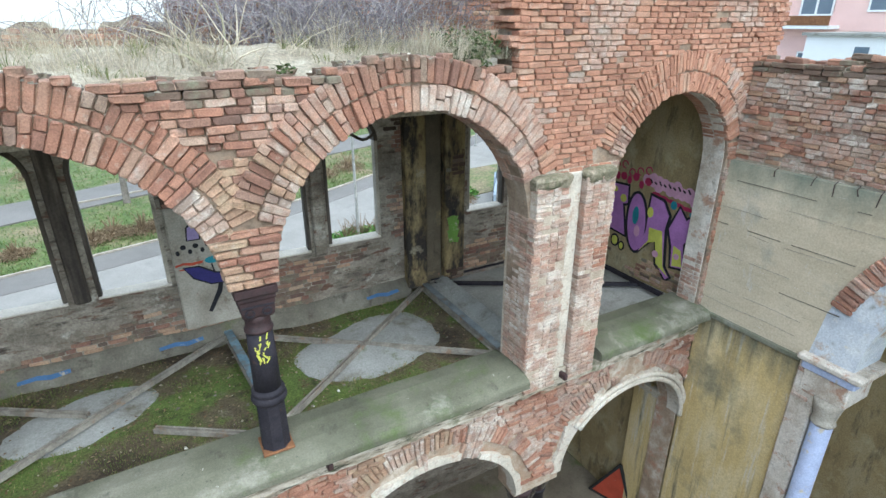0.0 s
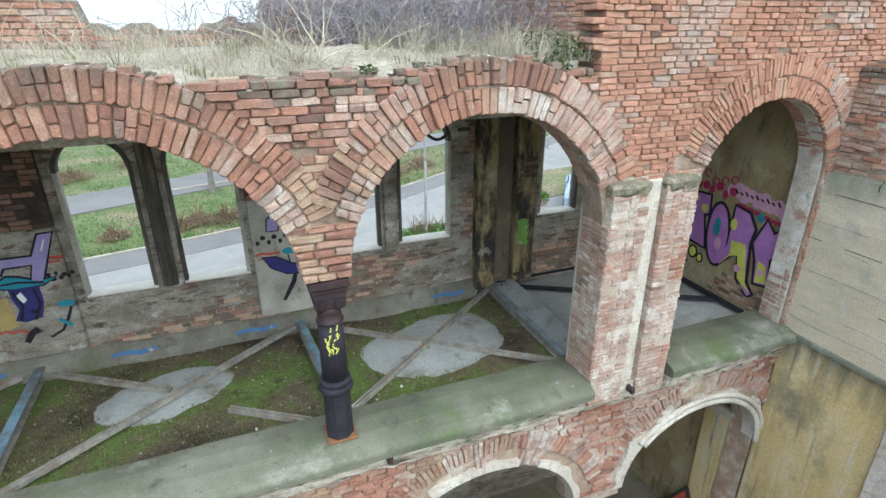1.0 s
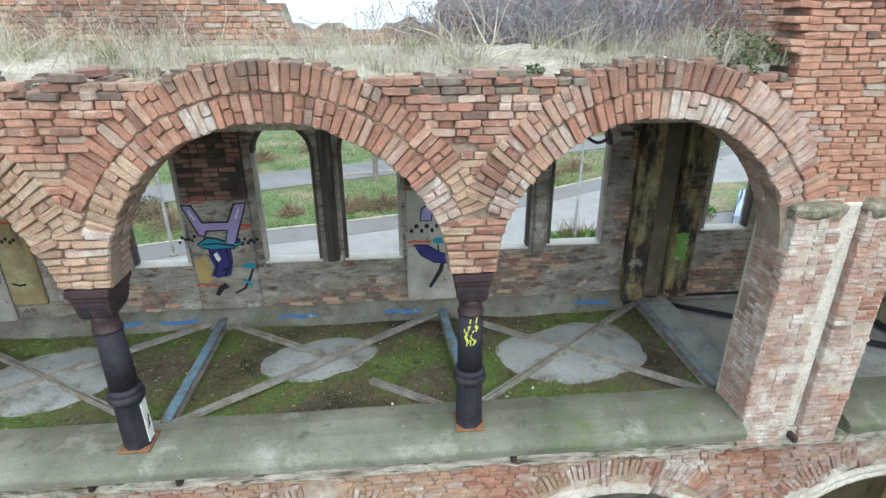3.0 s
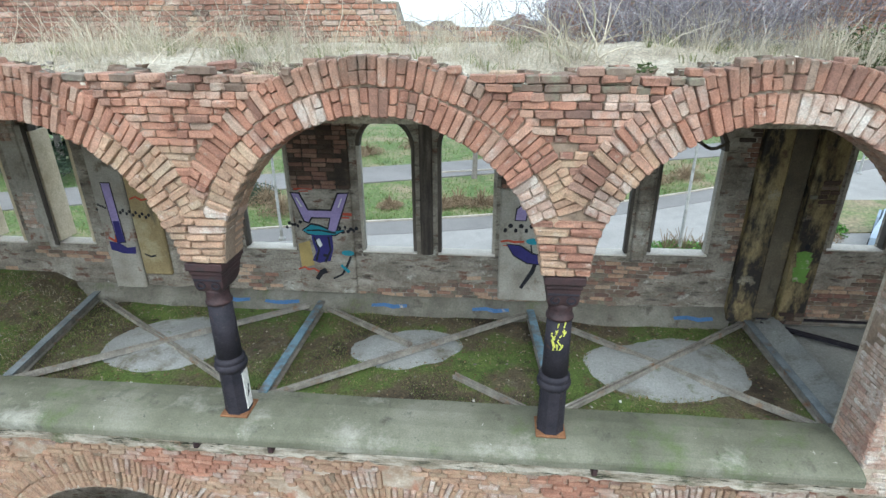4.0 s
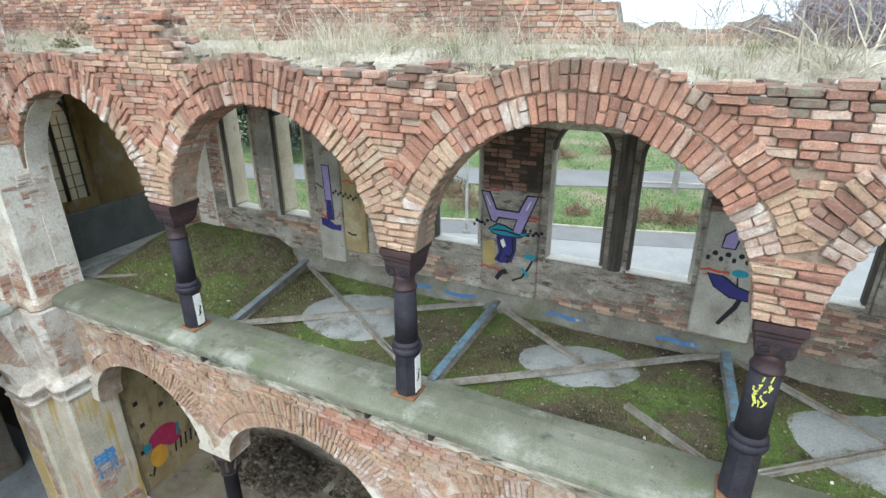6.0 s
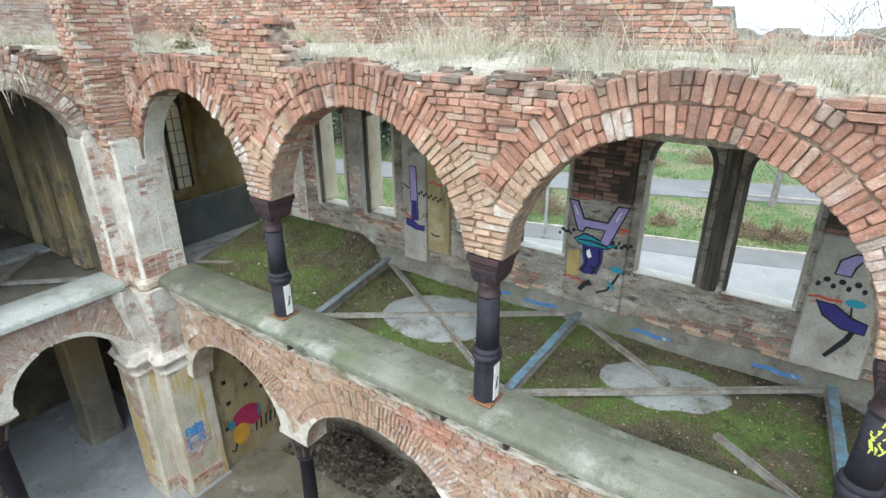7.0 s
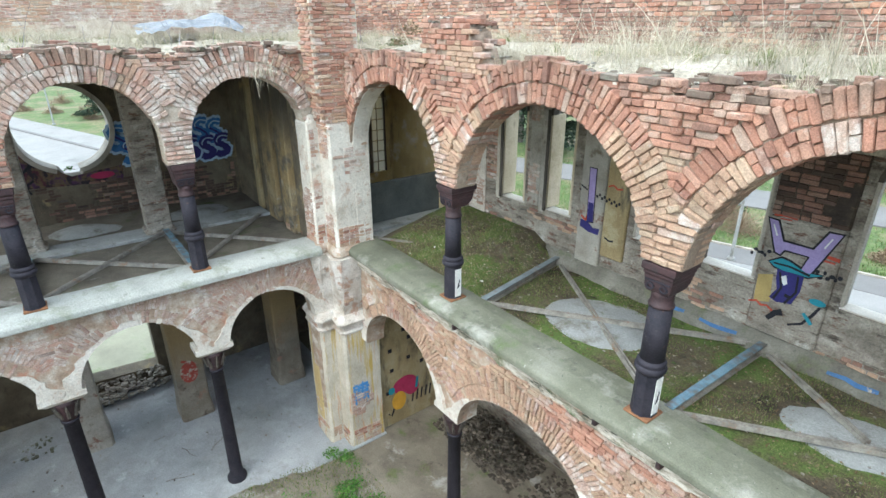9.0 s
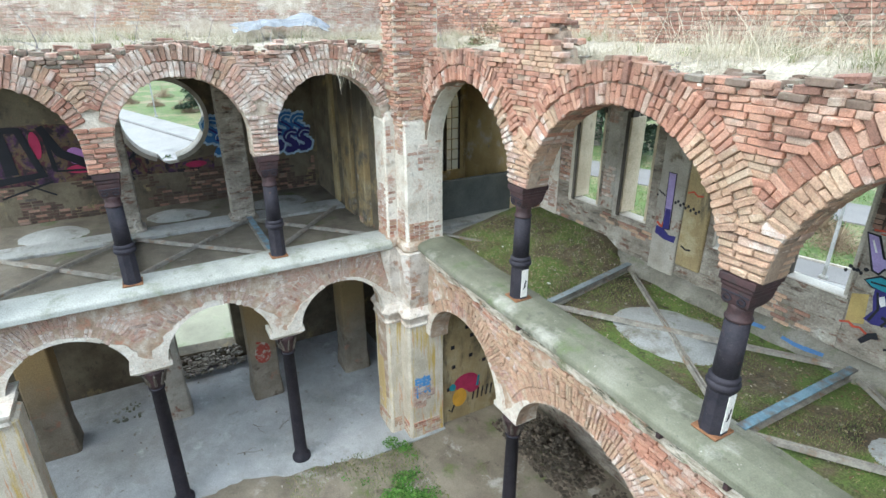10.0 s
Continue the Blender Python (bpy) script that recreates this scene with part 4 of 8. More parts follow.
for x0, x1 in ((3.0, 3.49), (3.70, 4.17)):
    z, row = 4.64, 0
    while z < 7.36:
        u = x0
        while u < x1 - 0.05:
            ln = min(rng.choice((0.22, 0.108)), x1 - u)
            q = noise.noise((u * 1.7, z * 1.5, 3)) + rng.uniform(-0.1, 0.1)
            if noise.noise((u * 4.0, z * 3.0, 66)) < 0.34:
                bw.lay("whited" if q > 0.05 else "pale" if q > -0.25 else "red", u + ln / 2, -0.047 - rng.uniform(0, 0.009), z + 0.027, ln * 0.985, rng.uniform(0.046, 0.053), 0.12)
            u += ln + 0.006
        z += 0.054
# brick jamb of the pier toward the arch
z = 5.0
while z < 6.95:
    y = -0.105
    for ln in ((0.245, 0.245) if round(z / 0.054) % 2 else (0.12, 0.245, 0.12)):
        m = Matrix.Translation((3.047 - rng.uniform(0, 0.008), y + ln / 2, z + 0.026)) @ Matrix.Rotation(radians(-90), 4, "Z") @ Matrix.Diagonal((ln * 0.97, 0.12, 0.047, 1))
        if noise.noise((y * 2.2, z * 1.3, 14)) + rng.uniform(-0.1, 0.1) > -0.4:
            bw.items.setdefault("pale" if noise.noise((y * 2.0, z * 1.1, 5)) + rng.uniform(-0.1, 0.1) > 0 else "whited", []).append((3.0, z, m))
        y += ln + 0.004
    z += 0.054
bw.build(east_pier, (3.5, 6.5), 200, LOOKS)

# worn plaster on the inside of the east bay's arch
AE = N_ARCHES[4]
lining = Shape()
inner = [(AE.u + AE.rx - 0.012, 5.0)] + [(AE.u + (AE.rx - 0.012) * math.cos(t), AE.zc + (AE.ry - 0.012) * math.sin(t)) for t in np.arange(0.0, 2.5, 0.14)]
outer = [(AE.u + AE.rx + 0.02, 5.0)] + [(AE.u + (AE.rx + 0.02) * math.cos(t), AE.zc + (AE.ry + 0.02) * math.sin(t)) for t in np.arange(0.0, 2.5, 0.14)]
for k in range(len(inner) - 1):
    lining.plate([inner[k], outer[k], outer[k + 1], inner[k + 1]], 0.05, 0.376)
lining.make("arch_lining", M_FLAKED, east_pier, label="pale worn plaster inside the arch")
bw = Brickwork()
patch_bricks(bw, pose(6.334, 0, 0, 0, 0, -90), -0.37, -0.05, 5.0, 7.1, 0.02, 41, ("pale", "whited"))
bw.build(east_pier, (0, 6), 40, LOOKS)

A0 = N_ARCHES[0]
lining = Shape()
ring_t = np.arange(math.pi, math.pi * 0.62, -0.12)
inner = [(A0.u - A0.rx + 0.022, 5.0)] + [(A0.u + (A0.rx - 0.022) * math.cos(t), A0.zc + (A0.ry - 0.022) * math.sin(t)) for t in ring_t]
outer = [(A0.u - A0.rx - 0.02, 5.0)] + [(A0.u + (A0.rx + 0.02) * math.cos(t), A0.zc + (A0.ry + 0.02) * math.sin(t)) for t in ring_t]
for k in range(len(inner) - 1):
    lining.plate([inner[k], outer[k], outer[k + 1], inner[k + 1]], 0.06, 0.384)
lining.make("arch_lining", M_PLASTER, corner_pier, label="pale worn plaster inside the arch")

# ---- ledge (coping beam) along both arcades ----
def coping(name, matrix, u0, u1, material, label):
    s = Shape()
    prof = [(0.55, 4.80), (0.545, 4.95), (0.52, 4.975), (0.30, 5.005), (0.05, 5.002), (-0.13, 4.972), (-0.19, 4.952), (-0.222, 4.930), (-0.232, 4.905), (-0.233, 4.835), (-0.222, 4.822), (-0.10, 4.80)]
    us = np.linspace(u0, u1, round((u1 - u0) / 0.12) + 1)
    v, f = [], []
    n = len(prof)
    for u in us:
        for d, z in prof:
            w = noise.noise((u * 1.7, d * 3, z))
            v.append((u, d + 0.010 * w + 0.004 * noise.noise((u * 9, d * 9, z * 9)), z + 0.007 * noise.noise((u * 2.3, d * 4 + 9, 0))))
    for i in range(len(us) - 1):
        for k in range(n):
            a, b = i * n + k, i * n + (k + 1) % n
            f.append((a, b, b + n, a + n))
    f += [tuple(range(n)), tuple((len(us) - 1) * n + k for k in range(n))[::-1]]
    s.add(v, f)
    return s.make(name, material, matrix=matrix, label=label, category="coping", kind="structure")


coping("coping_north", Matrix(), -10.2, 2.985, M_LEDGE, "rounded concrete coping stained green with algae")
coping("coping_north", Matrix(), 4.18, 6.42, M_LEDGE, "short length of concrete coping bright green with algae")
lip = []
for u in np.arange(-10.0, 6.4, 0.07):
    lip.append((float(u), 4.55 + 0.07 * noise.noise((u * 2.1, 0, 3)) + 0.05 * noise.noise((u * 9, 0, 3)), 4.815))
Shape().run(lip, -0.075, 0.05).make("drip_course", M_DRIP, label="ragged mortar course under the algae-green coping", category="trim", kind="structure")
for u in (-6.55, -3.0, 0.45, 3.62, -3.85):
    Shape().box(u - 0.03, u + 0.03, -0.19, 0.0, 4.69, 4.78, 0.012).make("socket", M_RUSTIRON, label="small dark iron socket under the coping", category="socket", kind="structure")
coping("coping_west", W_MAT, -8.3, -0.62, M_LEDGE_W, "pale rounded concrete coping of the west gallery")

# ---- lower arcades ----
L_ARCHES = [
    Arch(-8.48, 1.27, 2.78, 1.10, 0.0, ring=2, left=-9.8, right=-6.97, low=14, thick=0.062),
    Arch(-5.21, 1.42, 2.72, 1.10, 0.0, ring=2, left=-6.97, right=-3.45, low=14, thick=0.062),
    Arch(-1.725, 1.40, 2.75, 1.14, 0.0, ring=2, left=-3.45, right=0.0, low=14, thick=0.062),
    Arch(1.70, 1.36, 2.82, 1.16, 0.0, ring=2, left=0.0, right=3.4, low=14, thick=0.062),
    Arch(5.12, 1.28, 2.90, 1.10, 0.0, ring=2, left=3.4, right=6.6, low=14, thick=0.062),
]


def l_bottom(u):
    return 2.74 if u < 6.3 else 0.0


def l_look(u, z):
    q = noise.noise((u * 1.1, z * 1.5, 61)) + rng.uniform(-0.14, 0.14)
    if u > 2.2:
        return "pale" if q > -0.05 else "whited" if q < -0.3 else "red"
    if z > 4.62 and rng.random() < 0.4:
        return rng.choice(("soot", "lichen"))
    return "whited" if (z < 3.25 and q > 0) or q > 0.30 else "tan" if q > -0.20 else "pale" if q > -0.34 else "red"


def l_allowed(u, z):
    if any(a.inside(u, z, 0.13 + 0.08 * noise.noise((u * 2, z * 2, 6)) if a.u > 1 else 0.02) for a in L_ARCHES):
        return False
    if z < 3.22 and min(abs(u - c) for c in COLS) < 0.5:
        return False
    if z > 4.78 or noise.noise((u * 0.9, z * 1.6, 4.0)) > (0.52 if u < 2.2 else 0.36) or z < 2.95:
        return False
    return z > 2.8


wall_lower = Shape().run(arcade_core(L_ARCHES, -9.9, 6.42, l_bottom, lambda u: 4.81), 0.024, 0.42).make(
    "wall_lower_north", M_LOWCORE, label="lower brick arcade with remains of white plaster", category="wall", kind="structure")
bw = face_bricks(Brickwork(), L_ARCHES, -9.6, 6.4, 2.8, 4.78, l_allowed, l_look, ring_len=0.24, proud=0.020, soffit=0.0, course=0.062, brick=0.22)
bw.build(wall_lower, (-5.0, 4.2), 300, LOOKS)

for i, a in enumerate(L_ARCHES):
    arch_rim(a, 0.20 if i == 4 else 0.12 if i == 3 else 0.035, -0.03 if i > 2 else -0.012, 0.2, i).make("plaster_rim", M_PLASTER if i > 2 else M_LOWCORE, wall_lower, label="remains of white plaster along the arch edge")
    if i == 4:
        for q, w in ((0.01, 0.045), (0.10, 0.04)):
            moulding = Shape()
            moulding.smooth = True
            moulding.tube([(a.u + (a.rx + q) * math.cos(t), -0.045, a.zc + (a.ry + q) * math.sin(t)) for t in np.arange(0.0, math.pi * 0.80, 0.08)], w, w, 8)
            moulding.make("arch_moulding", M_PLASTER, wall_lower, label="rounded plaster moulding of the arch, mossy on top")
    elif i < 3:
        for side in (-1, 1):
            haunch = Shape()
            for k in range(9):
                t0, t1 = 0.02 + 0.075 * k, 0.02 + 0.075 * (k + 1)
                w0, w1 = [0.30 * (1 - t / 0.75) * (0.8 + 0.5 * noise.noise((t * 6, i, side))) + 0.02 for t in (t0, t1)]
                haunch.plate([(a.u + side * (a.rx + e) * math.cos(t), a.zc + (a.ry + e) * math.sin(t)) for e, t in ((-0.01, t0), (w0, t0), (w1, t1), (-0.01, t1))], -0.026, 0.1)
            haunch.make("plaster_remnant", M_PLASTER, wall_lower, label="white plaster left on the arch haunch")

LW_ARCHES = [
    Arch(-1.69, 0.89, 3.40, 0.86, 0.0, ring=2, left=-2.87, right=-0.6, low=14, thick=0.062),
    Arch(-4.08, 0.94, 3.40, 0.93, 0.0, ring=2, left=-5.3, right=-2.87, low=14, thick=0.062),
    Arch(-6.48, 0.92, 3.40, 0.87, 0.0, ring=2, left=-7.8, right=-5.3, low=14, thick=0.062),
]
wall_lower_west = Shape().run(arcade_core(LW_ARCHES, -8.3, 0.0, lambda u: 3.38 if -7.45 < u < -0.75 else 0.0, lambda u: 4.81), 0.0, 0.42).make(
    "wall_lower_west", M_LOWCORE, matrix=W_MAT, label="lower west arcade of plastered brick", category="wall", kind="structure")
bw = face_bricks(Brickwork(), LW_ARCHES, -8.2, -0.85, 3.6, 4.78, lambda u, z: noise.noise((u * 1.1, z * 1.8, 9.0)) < 0.25 and 3.62 < z < 4.78 and not any(a.inside(u, z, 0.12) for a in LW_ARCHES) and not (z < 4.0 and min(abs(u + 2.87), abs(u + 5.3)) < 0.45),
                 lambda u, z: "pale" if noise.noise((u, z * 1.5, 71)) + rng.uniform(-0.2, 0.2) > 0.12 else "whited", ring_len=0.24, proud=0.010, soffit=0.0, course=0.062, brick=0.22)
bw.build(wall_lower_west, (-3.5, 4.3), 200, LOOKS)
for i, a in enumerate(LW_ARCHES):
    arch_rim(a, 0.09, -0.018, 0.2, 10 + i).make("plaster_rim", M_PLASTER, wall_lower_west, label="remains of white plaster along the arch edge")
    for side in (-1, 1):
        haunch = Shape()
        for k in range(9):
            t0, t1 = 0.02 + 0.085 * k, 0.02 + 0.085 * (k + 1)
            w0, w1 = [0.34 * (1 - t / 0.85) * (0.8 + 0.6 * noise.noise((t * 6, i + 5, side))) + 0.02 for t in (t0, t1)]
            haunch.plate([(a.u + side * (a.rx + e) * math.cos(t), a.zc + (a.ry + e) * math.sin(t)) for e, t in ((-0.01, t0), (w0, t0), (w1, t1), (-0.01, t1))], -0.024, 0.1)
        haunch.make("plaster_remnant", M_PLASTER, wall_lower_west, label="white plaster left on the arch haunch")
LOW_PLAN = [(-11.05, -0.76), (-10.38, -0.76), (-10.33, -0.72), (-10.33, -0.45), (-9.99, -0.45), (-9.94, -0.40), (-9.92, 0.385), (-11.05, 0.385)]
lower_pier = plan_prism(LOW_PLAN, [(0.25 * k, 0.012 if k < 2 else 0.0) for k in range(13)], 0.014).make("lower_corner_pier", M_STREAK, label="thick corner pier with moulded capital and stained plaster", category="pier", kind="structure")
Shape().box(-10.98, -10.62, -0.775, -0.70, 0.5, 2.98, 0.015).make("ochre_strip", M_OCHRE_E, lower_pier, label="worn ochre paint on the pier's side")
cap = plan_prism(LOW_PLAN, [(2.99, 0.0), (3.02, 0.03), (3.06, 0.035), (3.09, 0.01), (3.14, 0.012), (3.20, 0.03), (3.27, 0.065), (3.31, 0.07), (3.36, 0.04), (3.45, -0.01)], 0.02)
cap.make("capital", M_FLAKED, lower_pier, label="worn moulded capital, white and wavy")
bw = Brickwork()
for k, (m, u0, u1) in enumerate(((pose(0, -0.765, 0), -11.03, -10.40), (pose(0, -0.455, 0), -10.31, -9.97), (pose(-10.325, 0, 0, 0, 0, 90), -0.71, -0.46), (pose(-9.922, 0, 0, 0, 0, 88.5), -0.38, 0.36))):
    patch_bricks(bw, m, u0, u1, 0.05, 0.5, -0.15, k + 4, ("pale", "tan", "red"))
    patch_bricks(bw, m, u0, u1, 0.5, 2.9, 0.62, k + 4, ("whited", "pale"))
bw.build(lower_pier, (0, 2), 80, LOOKS)
sw_pier = Shape().box(-10.5, -9.9, -8.3, -7.2, 0.0, 3.4, 0.05).make("lower_corner_pier", M_STREAK, label="ochre lower pier with pale capital", category="pier", kind="structure")
Shape().lathe([(0.62, 3.30), (0.66, 3.36), (0.63, 3.42), (0.72, 3.52), (0.72, 3.56)], -10.3, -7.75, 4, math.pi / 4).make("capital", M_PLASTER, sw_pier)
Shape().box(-10.43, -9.95, -8.3, -7.5, 5.0, 8.6, 0.02).make("upper_corner_pier", M_PLASTER, label="upper pier with flaking plaster", category="pier", kind="structure")

M_SILL = weathered("warm_white_stone", [(0.3, (0.50, 0.45, 0.38)), (0.7, (0.66, 0.61, 0.53))], 3, bump=0.3, stains=[((0.42, 0.36, 0.28), 5, 0.62, 0.74)])
M_CREAM = weathered("cream_plaster", [(0.3, (0.52, 0.47, 0.38)), (0.7, (0.70, 0.66, 0.57))], 3, bump=0.4, stains=[((0.30, 0.25, 0.19), 5, 0.60, 0.74)])

# deep brown render for the upper part of two outer-wall pilasters
M_DARKRENDER = weathered("deep_brown_render", [(0.3, (0.022, 0.018, 0.016)), (0.5, (0.055, 0.042, 0.034)), (0.72, (0.12, 0.088, 0.065))], 2.6, bump=0.7, stains=[((0.16, 0.10, 0.07), 5, 0.60, 0.70, (1, 1, 3)), ((0.26, 0.225, 0.18), 3, 0.66, 0.72)])

M_TANJAMB = weathered("tan_limewashed_jamb", [(0.3, (0.44, 0.36, 0.24)), (0.7, (0.62, 0.53, 0.39))], 3, bump=0.4, stains=[((0.30, 0.25, 0.18), 5, 0.60, 0.74)])

# ---- outer north wall with window pairs ----
WINDOWS = [  # u0, u1, sill, springing
    (-8.80, -8.14, 5.74, 7.55), (-7.58, -6.95, 5.76, 7.55), (-5.62, -4.80, 5.78, 7.45), (-4.46, -3.66, 5.78, 7.45),
    (-2.63, -1.80, 5.78, 7.42), (-1.48, -0.635, 5.78, 7.42), (0.43, 1.26, 5.86, 7.42), (1.53, 2.37, 5.89, 7.42), (3.93, 4.68, 6.04, 7.5)]
OY0, OY1 = 2.86, 3.08
crest = ragged(11, 10.3, 0.3, 0.3)
gap_edge = ragged(12, 9.02, 0.10, 0.24)


def o_top(u):
    if -1.95 < u < -0.12:
        return gap_edge(u)
    return crest(u) if u < -2.25 or u > 0.05 else (9.25 if u < 0 and u < -1 else 9.5)


o = Shape()
sill_pts = [(-15.9, 0.0, 5.74)]
for u0, u1, sill, spring in WINDOWS:
    sill_pts += [(u0, 0.0, 5.74), (u0, 0.0, sill), (u1, 0.0, sill), (u1, 0.0, 5.74)]
o.run(sill_pts + [(7.4, 0.0, 5.74)], OY0, OY1)
edges = [-15.9] + [e for w in WINDOWS for e in w[:2]] + [7.4]
for a, b in zip(edges[::2], edges[1::2]):
    o.run([(a, 5.74, 7.4), (b, 5.74, 7.4)], OY0, OY1)
head = []
for u in sorted(set(np.arange(-15.9, 7.41, 0.15).round(3).tolist()) | {7.4}):
    if not any(w[0] - 0.02 < u < w[1] + 0.02 for w in WINDOWS):
        head.append((u, 7.4, o_top(u)))
for u0, u1, sill, spring in WINDOWS:
    r, c = (u1 - u0) / 2, (u0 + u1) / 2
    for k in range(-8, 9):
        u = c + r * math.sin(k / 8 * math.pi / 2)
        h = spring + r * 0.98 * math.sqrt(max(0, 1 - ((u - c) / r) ** 2))
        if k == -8:
            head.append((u, 7.4, o_top(u)))
        head.append((u, max(7.4, h), o_top(u)))
        if k == 8:
            head.append((u, 7.4, o_top(u)))
head = [p for i, p in sorted(enumerate(head), key=lambda q: (q[1][0], q[0]))]
fixed = []
for p in head:
    fixed.append(p)
o.run(fixed, OY0, OY1)
wall_outer = o.make("wall_outer_north", M_OUTER, label="weathered outer wall with arched window openings", category="wall", kind="structure")
bw = Brickwork()
z, row = 5.0, 0
while z < 10.3:
    u = -15.5 + (0.06 if row % 2 else 0)
    while u < 7.0:
        ln = 0.225 if rng.random() < 0.7 else 0.11
        uc, zc = u + ln / 2, z + 0.032
        if z > 8.7:
            ok = zc < o_top(uc) - 0.03
        else:
            ok = noise.noise((uc * 0.55, zc * 1.3, 2.0)) + rng.uniform(-0.08, 0.08) > (-0.05 if zc > 7.2 else 0.20) and z < 8.2
            ok = ok and not any(w[0] - 0.2 < uc < w[1] + 0.2 and zc > w[2] - 0.1 for w in WINDOWS)
        if ok:
            # the brick tones turn darker above 6.9 m, up to the vault
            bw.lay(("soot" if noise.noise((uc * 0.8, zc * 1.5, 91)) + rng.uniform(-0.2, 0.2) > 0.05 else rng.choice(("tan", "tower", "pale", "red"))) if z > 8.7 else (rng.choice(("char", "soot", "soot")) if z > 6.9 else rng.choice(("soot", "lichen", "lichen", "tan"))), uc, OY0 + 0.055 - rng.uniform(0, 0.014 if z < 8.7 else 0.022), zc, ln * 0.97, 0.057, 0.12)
        u += ln + 0.006
    z += 0.065
    row += 1
bw.build(wall_outer, (-2, 9), 300, LOOKS)

for i, (u0, u1, sill, spring) in enumerate(WINDOWS):
    wdw = thing(f"window_{i + 1}", pose((u0 + u1) / 2, OY0, sill), "empty arched window opening with worn stone reveal", "window", kind="structure")
    r = (u1 - u0) / 2
    old = u0 < -6.5
    Shape().box(-r - 0.02, r + 0.02, 0.01, 0.25, 0.0, 0.022, 0.008).make("window_sill", M_SILL, wdw, label="bright stone sill")
    for s in (-1, 1):
        Shape().box(min(s * r, s * (r - 0.05)), max(s * r, s * (r - 0.05)), -0.01, 0.34 if old else 0.11, 0.05, spring - sill, 0.008).make("jamb", M_TANJAMB if old else M_FRAME if (s > 0) == (i % 2 == 0) else M_STONE, wdw)
    if old:
        Shape().box(-r - 0.15, -r - 0.005, -0.05, 0.05, -0.05, spring - sill + 0.1, 0.02).make("plaster_jamb", M_GREYPL if i else M_STREAK, wdw, label="broken plaster jamb beside the opening")
        # dark strip added for the shaded gap beside the jamb
        Shape().box(-r - 0.02, -r + 0.05, -0.075, -0.052, 0.0, spring - sill + 0.1, 0.006).make("shadow_batten", M_FRAME, wdw, label="dark strip standing in for the shaded gap along the jamb")
    arc = Shape()
    out, inn = [], []
    for k in range(17):
        t = math.pi * k / 16
        out.append((r * math.cos(t), spring - sill + r * 0.98 * math.sin(t)))
        inn.append(((r - 0.055) * math.cos(t), spring - sill + (r - 0.055) * 0.98 * math.sin(t)))
    for k in range(16):
        arc.plate([out[k], out[k + 1], inn[k + 1], inn[k]], -0.03, 0.12)
    arc.make("arched_head", M_FRAME, wdw, label="dark timber tracery head")

M_FILLET = weathered("damp_grey_mortar", [(0.3, (0.11, 0.098, 0.078)), (0.5, (0.17, 0.158, 0.128)), (0.7, (0.26, 0.245, 0.205))], 1.6, bump=0.6, stains=[((0.07, 0.06, 0.045), 3, 0.56, 0.70), ((0.13, 0.14, 0.075), 2, 0.58, 0.70)])

Shape().box(-9.82, -9.31, OY0 - 0.025, OY0 + 0.004, 4.9, 8.3, 0.008).make("wall_plaster", M_PLASTER, label="white plaster left on the outer wall", category="wall", kind="structure")

# posts between the two lights of each pair, and plaster pilasters of the outer wall
for u0, u1, m in ((-1.80, -1.48, M_FRAME), (1.26, 1.53, M_OUTER), (-8.14, -7.58, M_GREYPL), (-4.80, -4.46, M_FRAME)):
    c, w = (u0 + u1) / 2, (0.15 if m is M_GREYPL else 0.09)
    Shape().box(c - w, c + w, OY0 - 0.07, OY0 + 0.004, 5.80, 7.9, 0.02).make("window_post", m, label="narrow upright post between two window lights", category="post", kind="structure")
for u0, u1, z0, z1, m in ((-6.74, -6.22, 4.95, 8.3, M_GREYPL), (-6.20, -5.74, 5.3, 8.3, M_OCHRE), (-3.62, -2.74, 5.10, 6.78, M_OUTER), (-3.62, -2.74, 6.782, 8.3, M_DARKRENDER), (-0.58, 0.16, 5.10, 6.85, M_GREYPL), (-0.58, 0.16, 6.852, 8.3, M_DARKRENDER), (2.75, 3.1, 4.95, 8.4, M_OCHREGRIME), (3.12, 3.42, 4.95, 8.4, M_GRIME), (3.44, 3.80, 4.95, 8.4, M_OCHREGRIME)):
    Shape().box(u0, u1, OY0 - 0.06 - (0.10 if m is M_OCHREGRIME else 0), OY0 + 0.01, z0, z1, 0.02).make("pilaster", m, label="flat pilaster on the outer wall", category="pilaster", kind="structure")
bw = patch_bricks(Brickwork(), pose(0, OY0 - 0.073, 0), -8.01, -7.71, 5.85, 7.85, 0.02, 25, ("whited", "whited", "pale"))
patch_bricks(bw, pose(0, OY0 - 0.003, 0), -9.30, -8.97, 5.0, 8.2, -0.25, 26, ("pale", "red", "whited"))
patch_bricks(bw, pose(0, OY0 - 0.028, 0), -9.80, -9.32, 5.0, 8.2, 0.30, 28, ("pale", "whited"))
patch_bricks(bw, pose(-9.815, 0, 0, 0, 0, 90), 2.36, 2.86, 4.9, 8.2, 0.12, 27, ("pale", "red", "whited"))
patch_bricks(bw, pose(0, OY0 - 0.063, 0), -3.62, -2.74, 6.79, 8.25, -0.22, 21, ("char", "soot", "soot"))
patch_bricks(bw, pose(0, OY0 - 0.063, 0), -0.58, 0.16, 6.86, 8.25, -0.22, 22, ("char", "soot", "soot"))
patch_bricks(bw, pose(0, OY0 - 0.163, 0), 2.75, 3.1, 4.95, 8.2, 0.35, 23, ("char", "lichen"))
patch_bricks(bw, pose(0, OY0 - 0.163, 0), 3.44, 3.80, 4.95, 8.2, 0.35, 24, ("char", "lichen"))
bw.build(wall_outer, (-2, 7.5), 100, LOOKS)
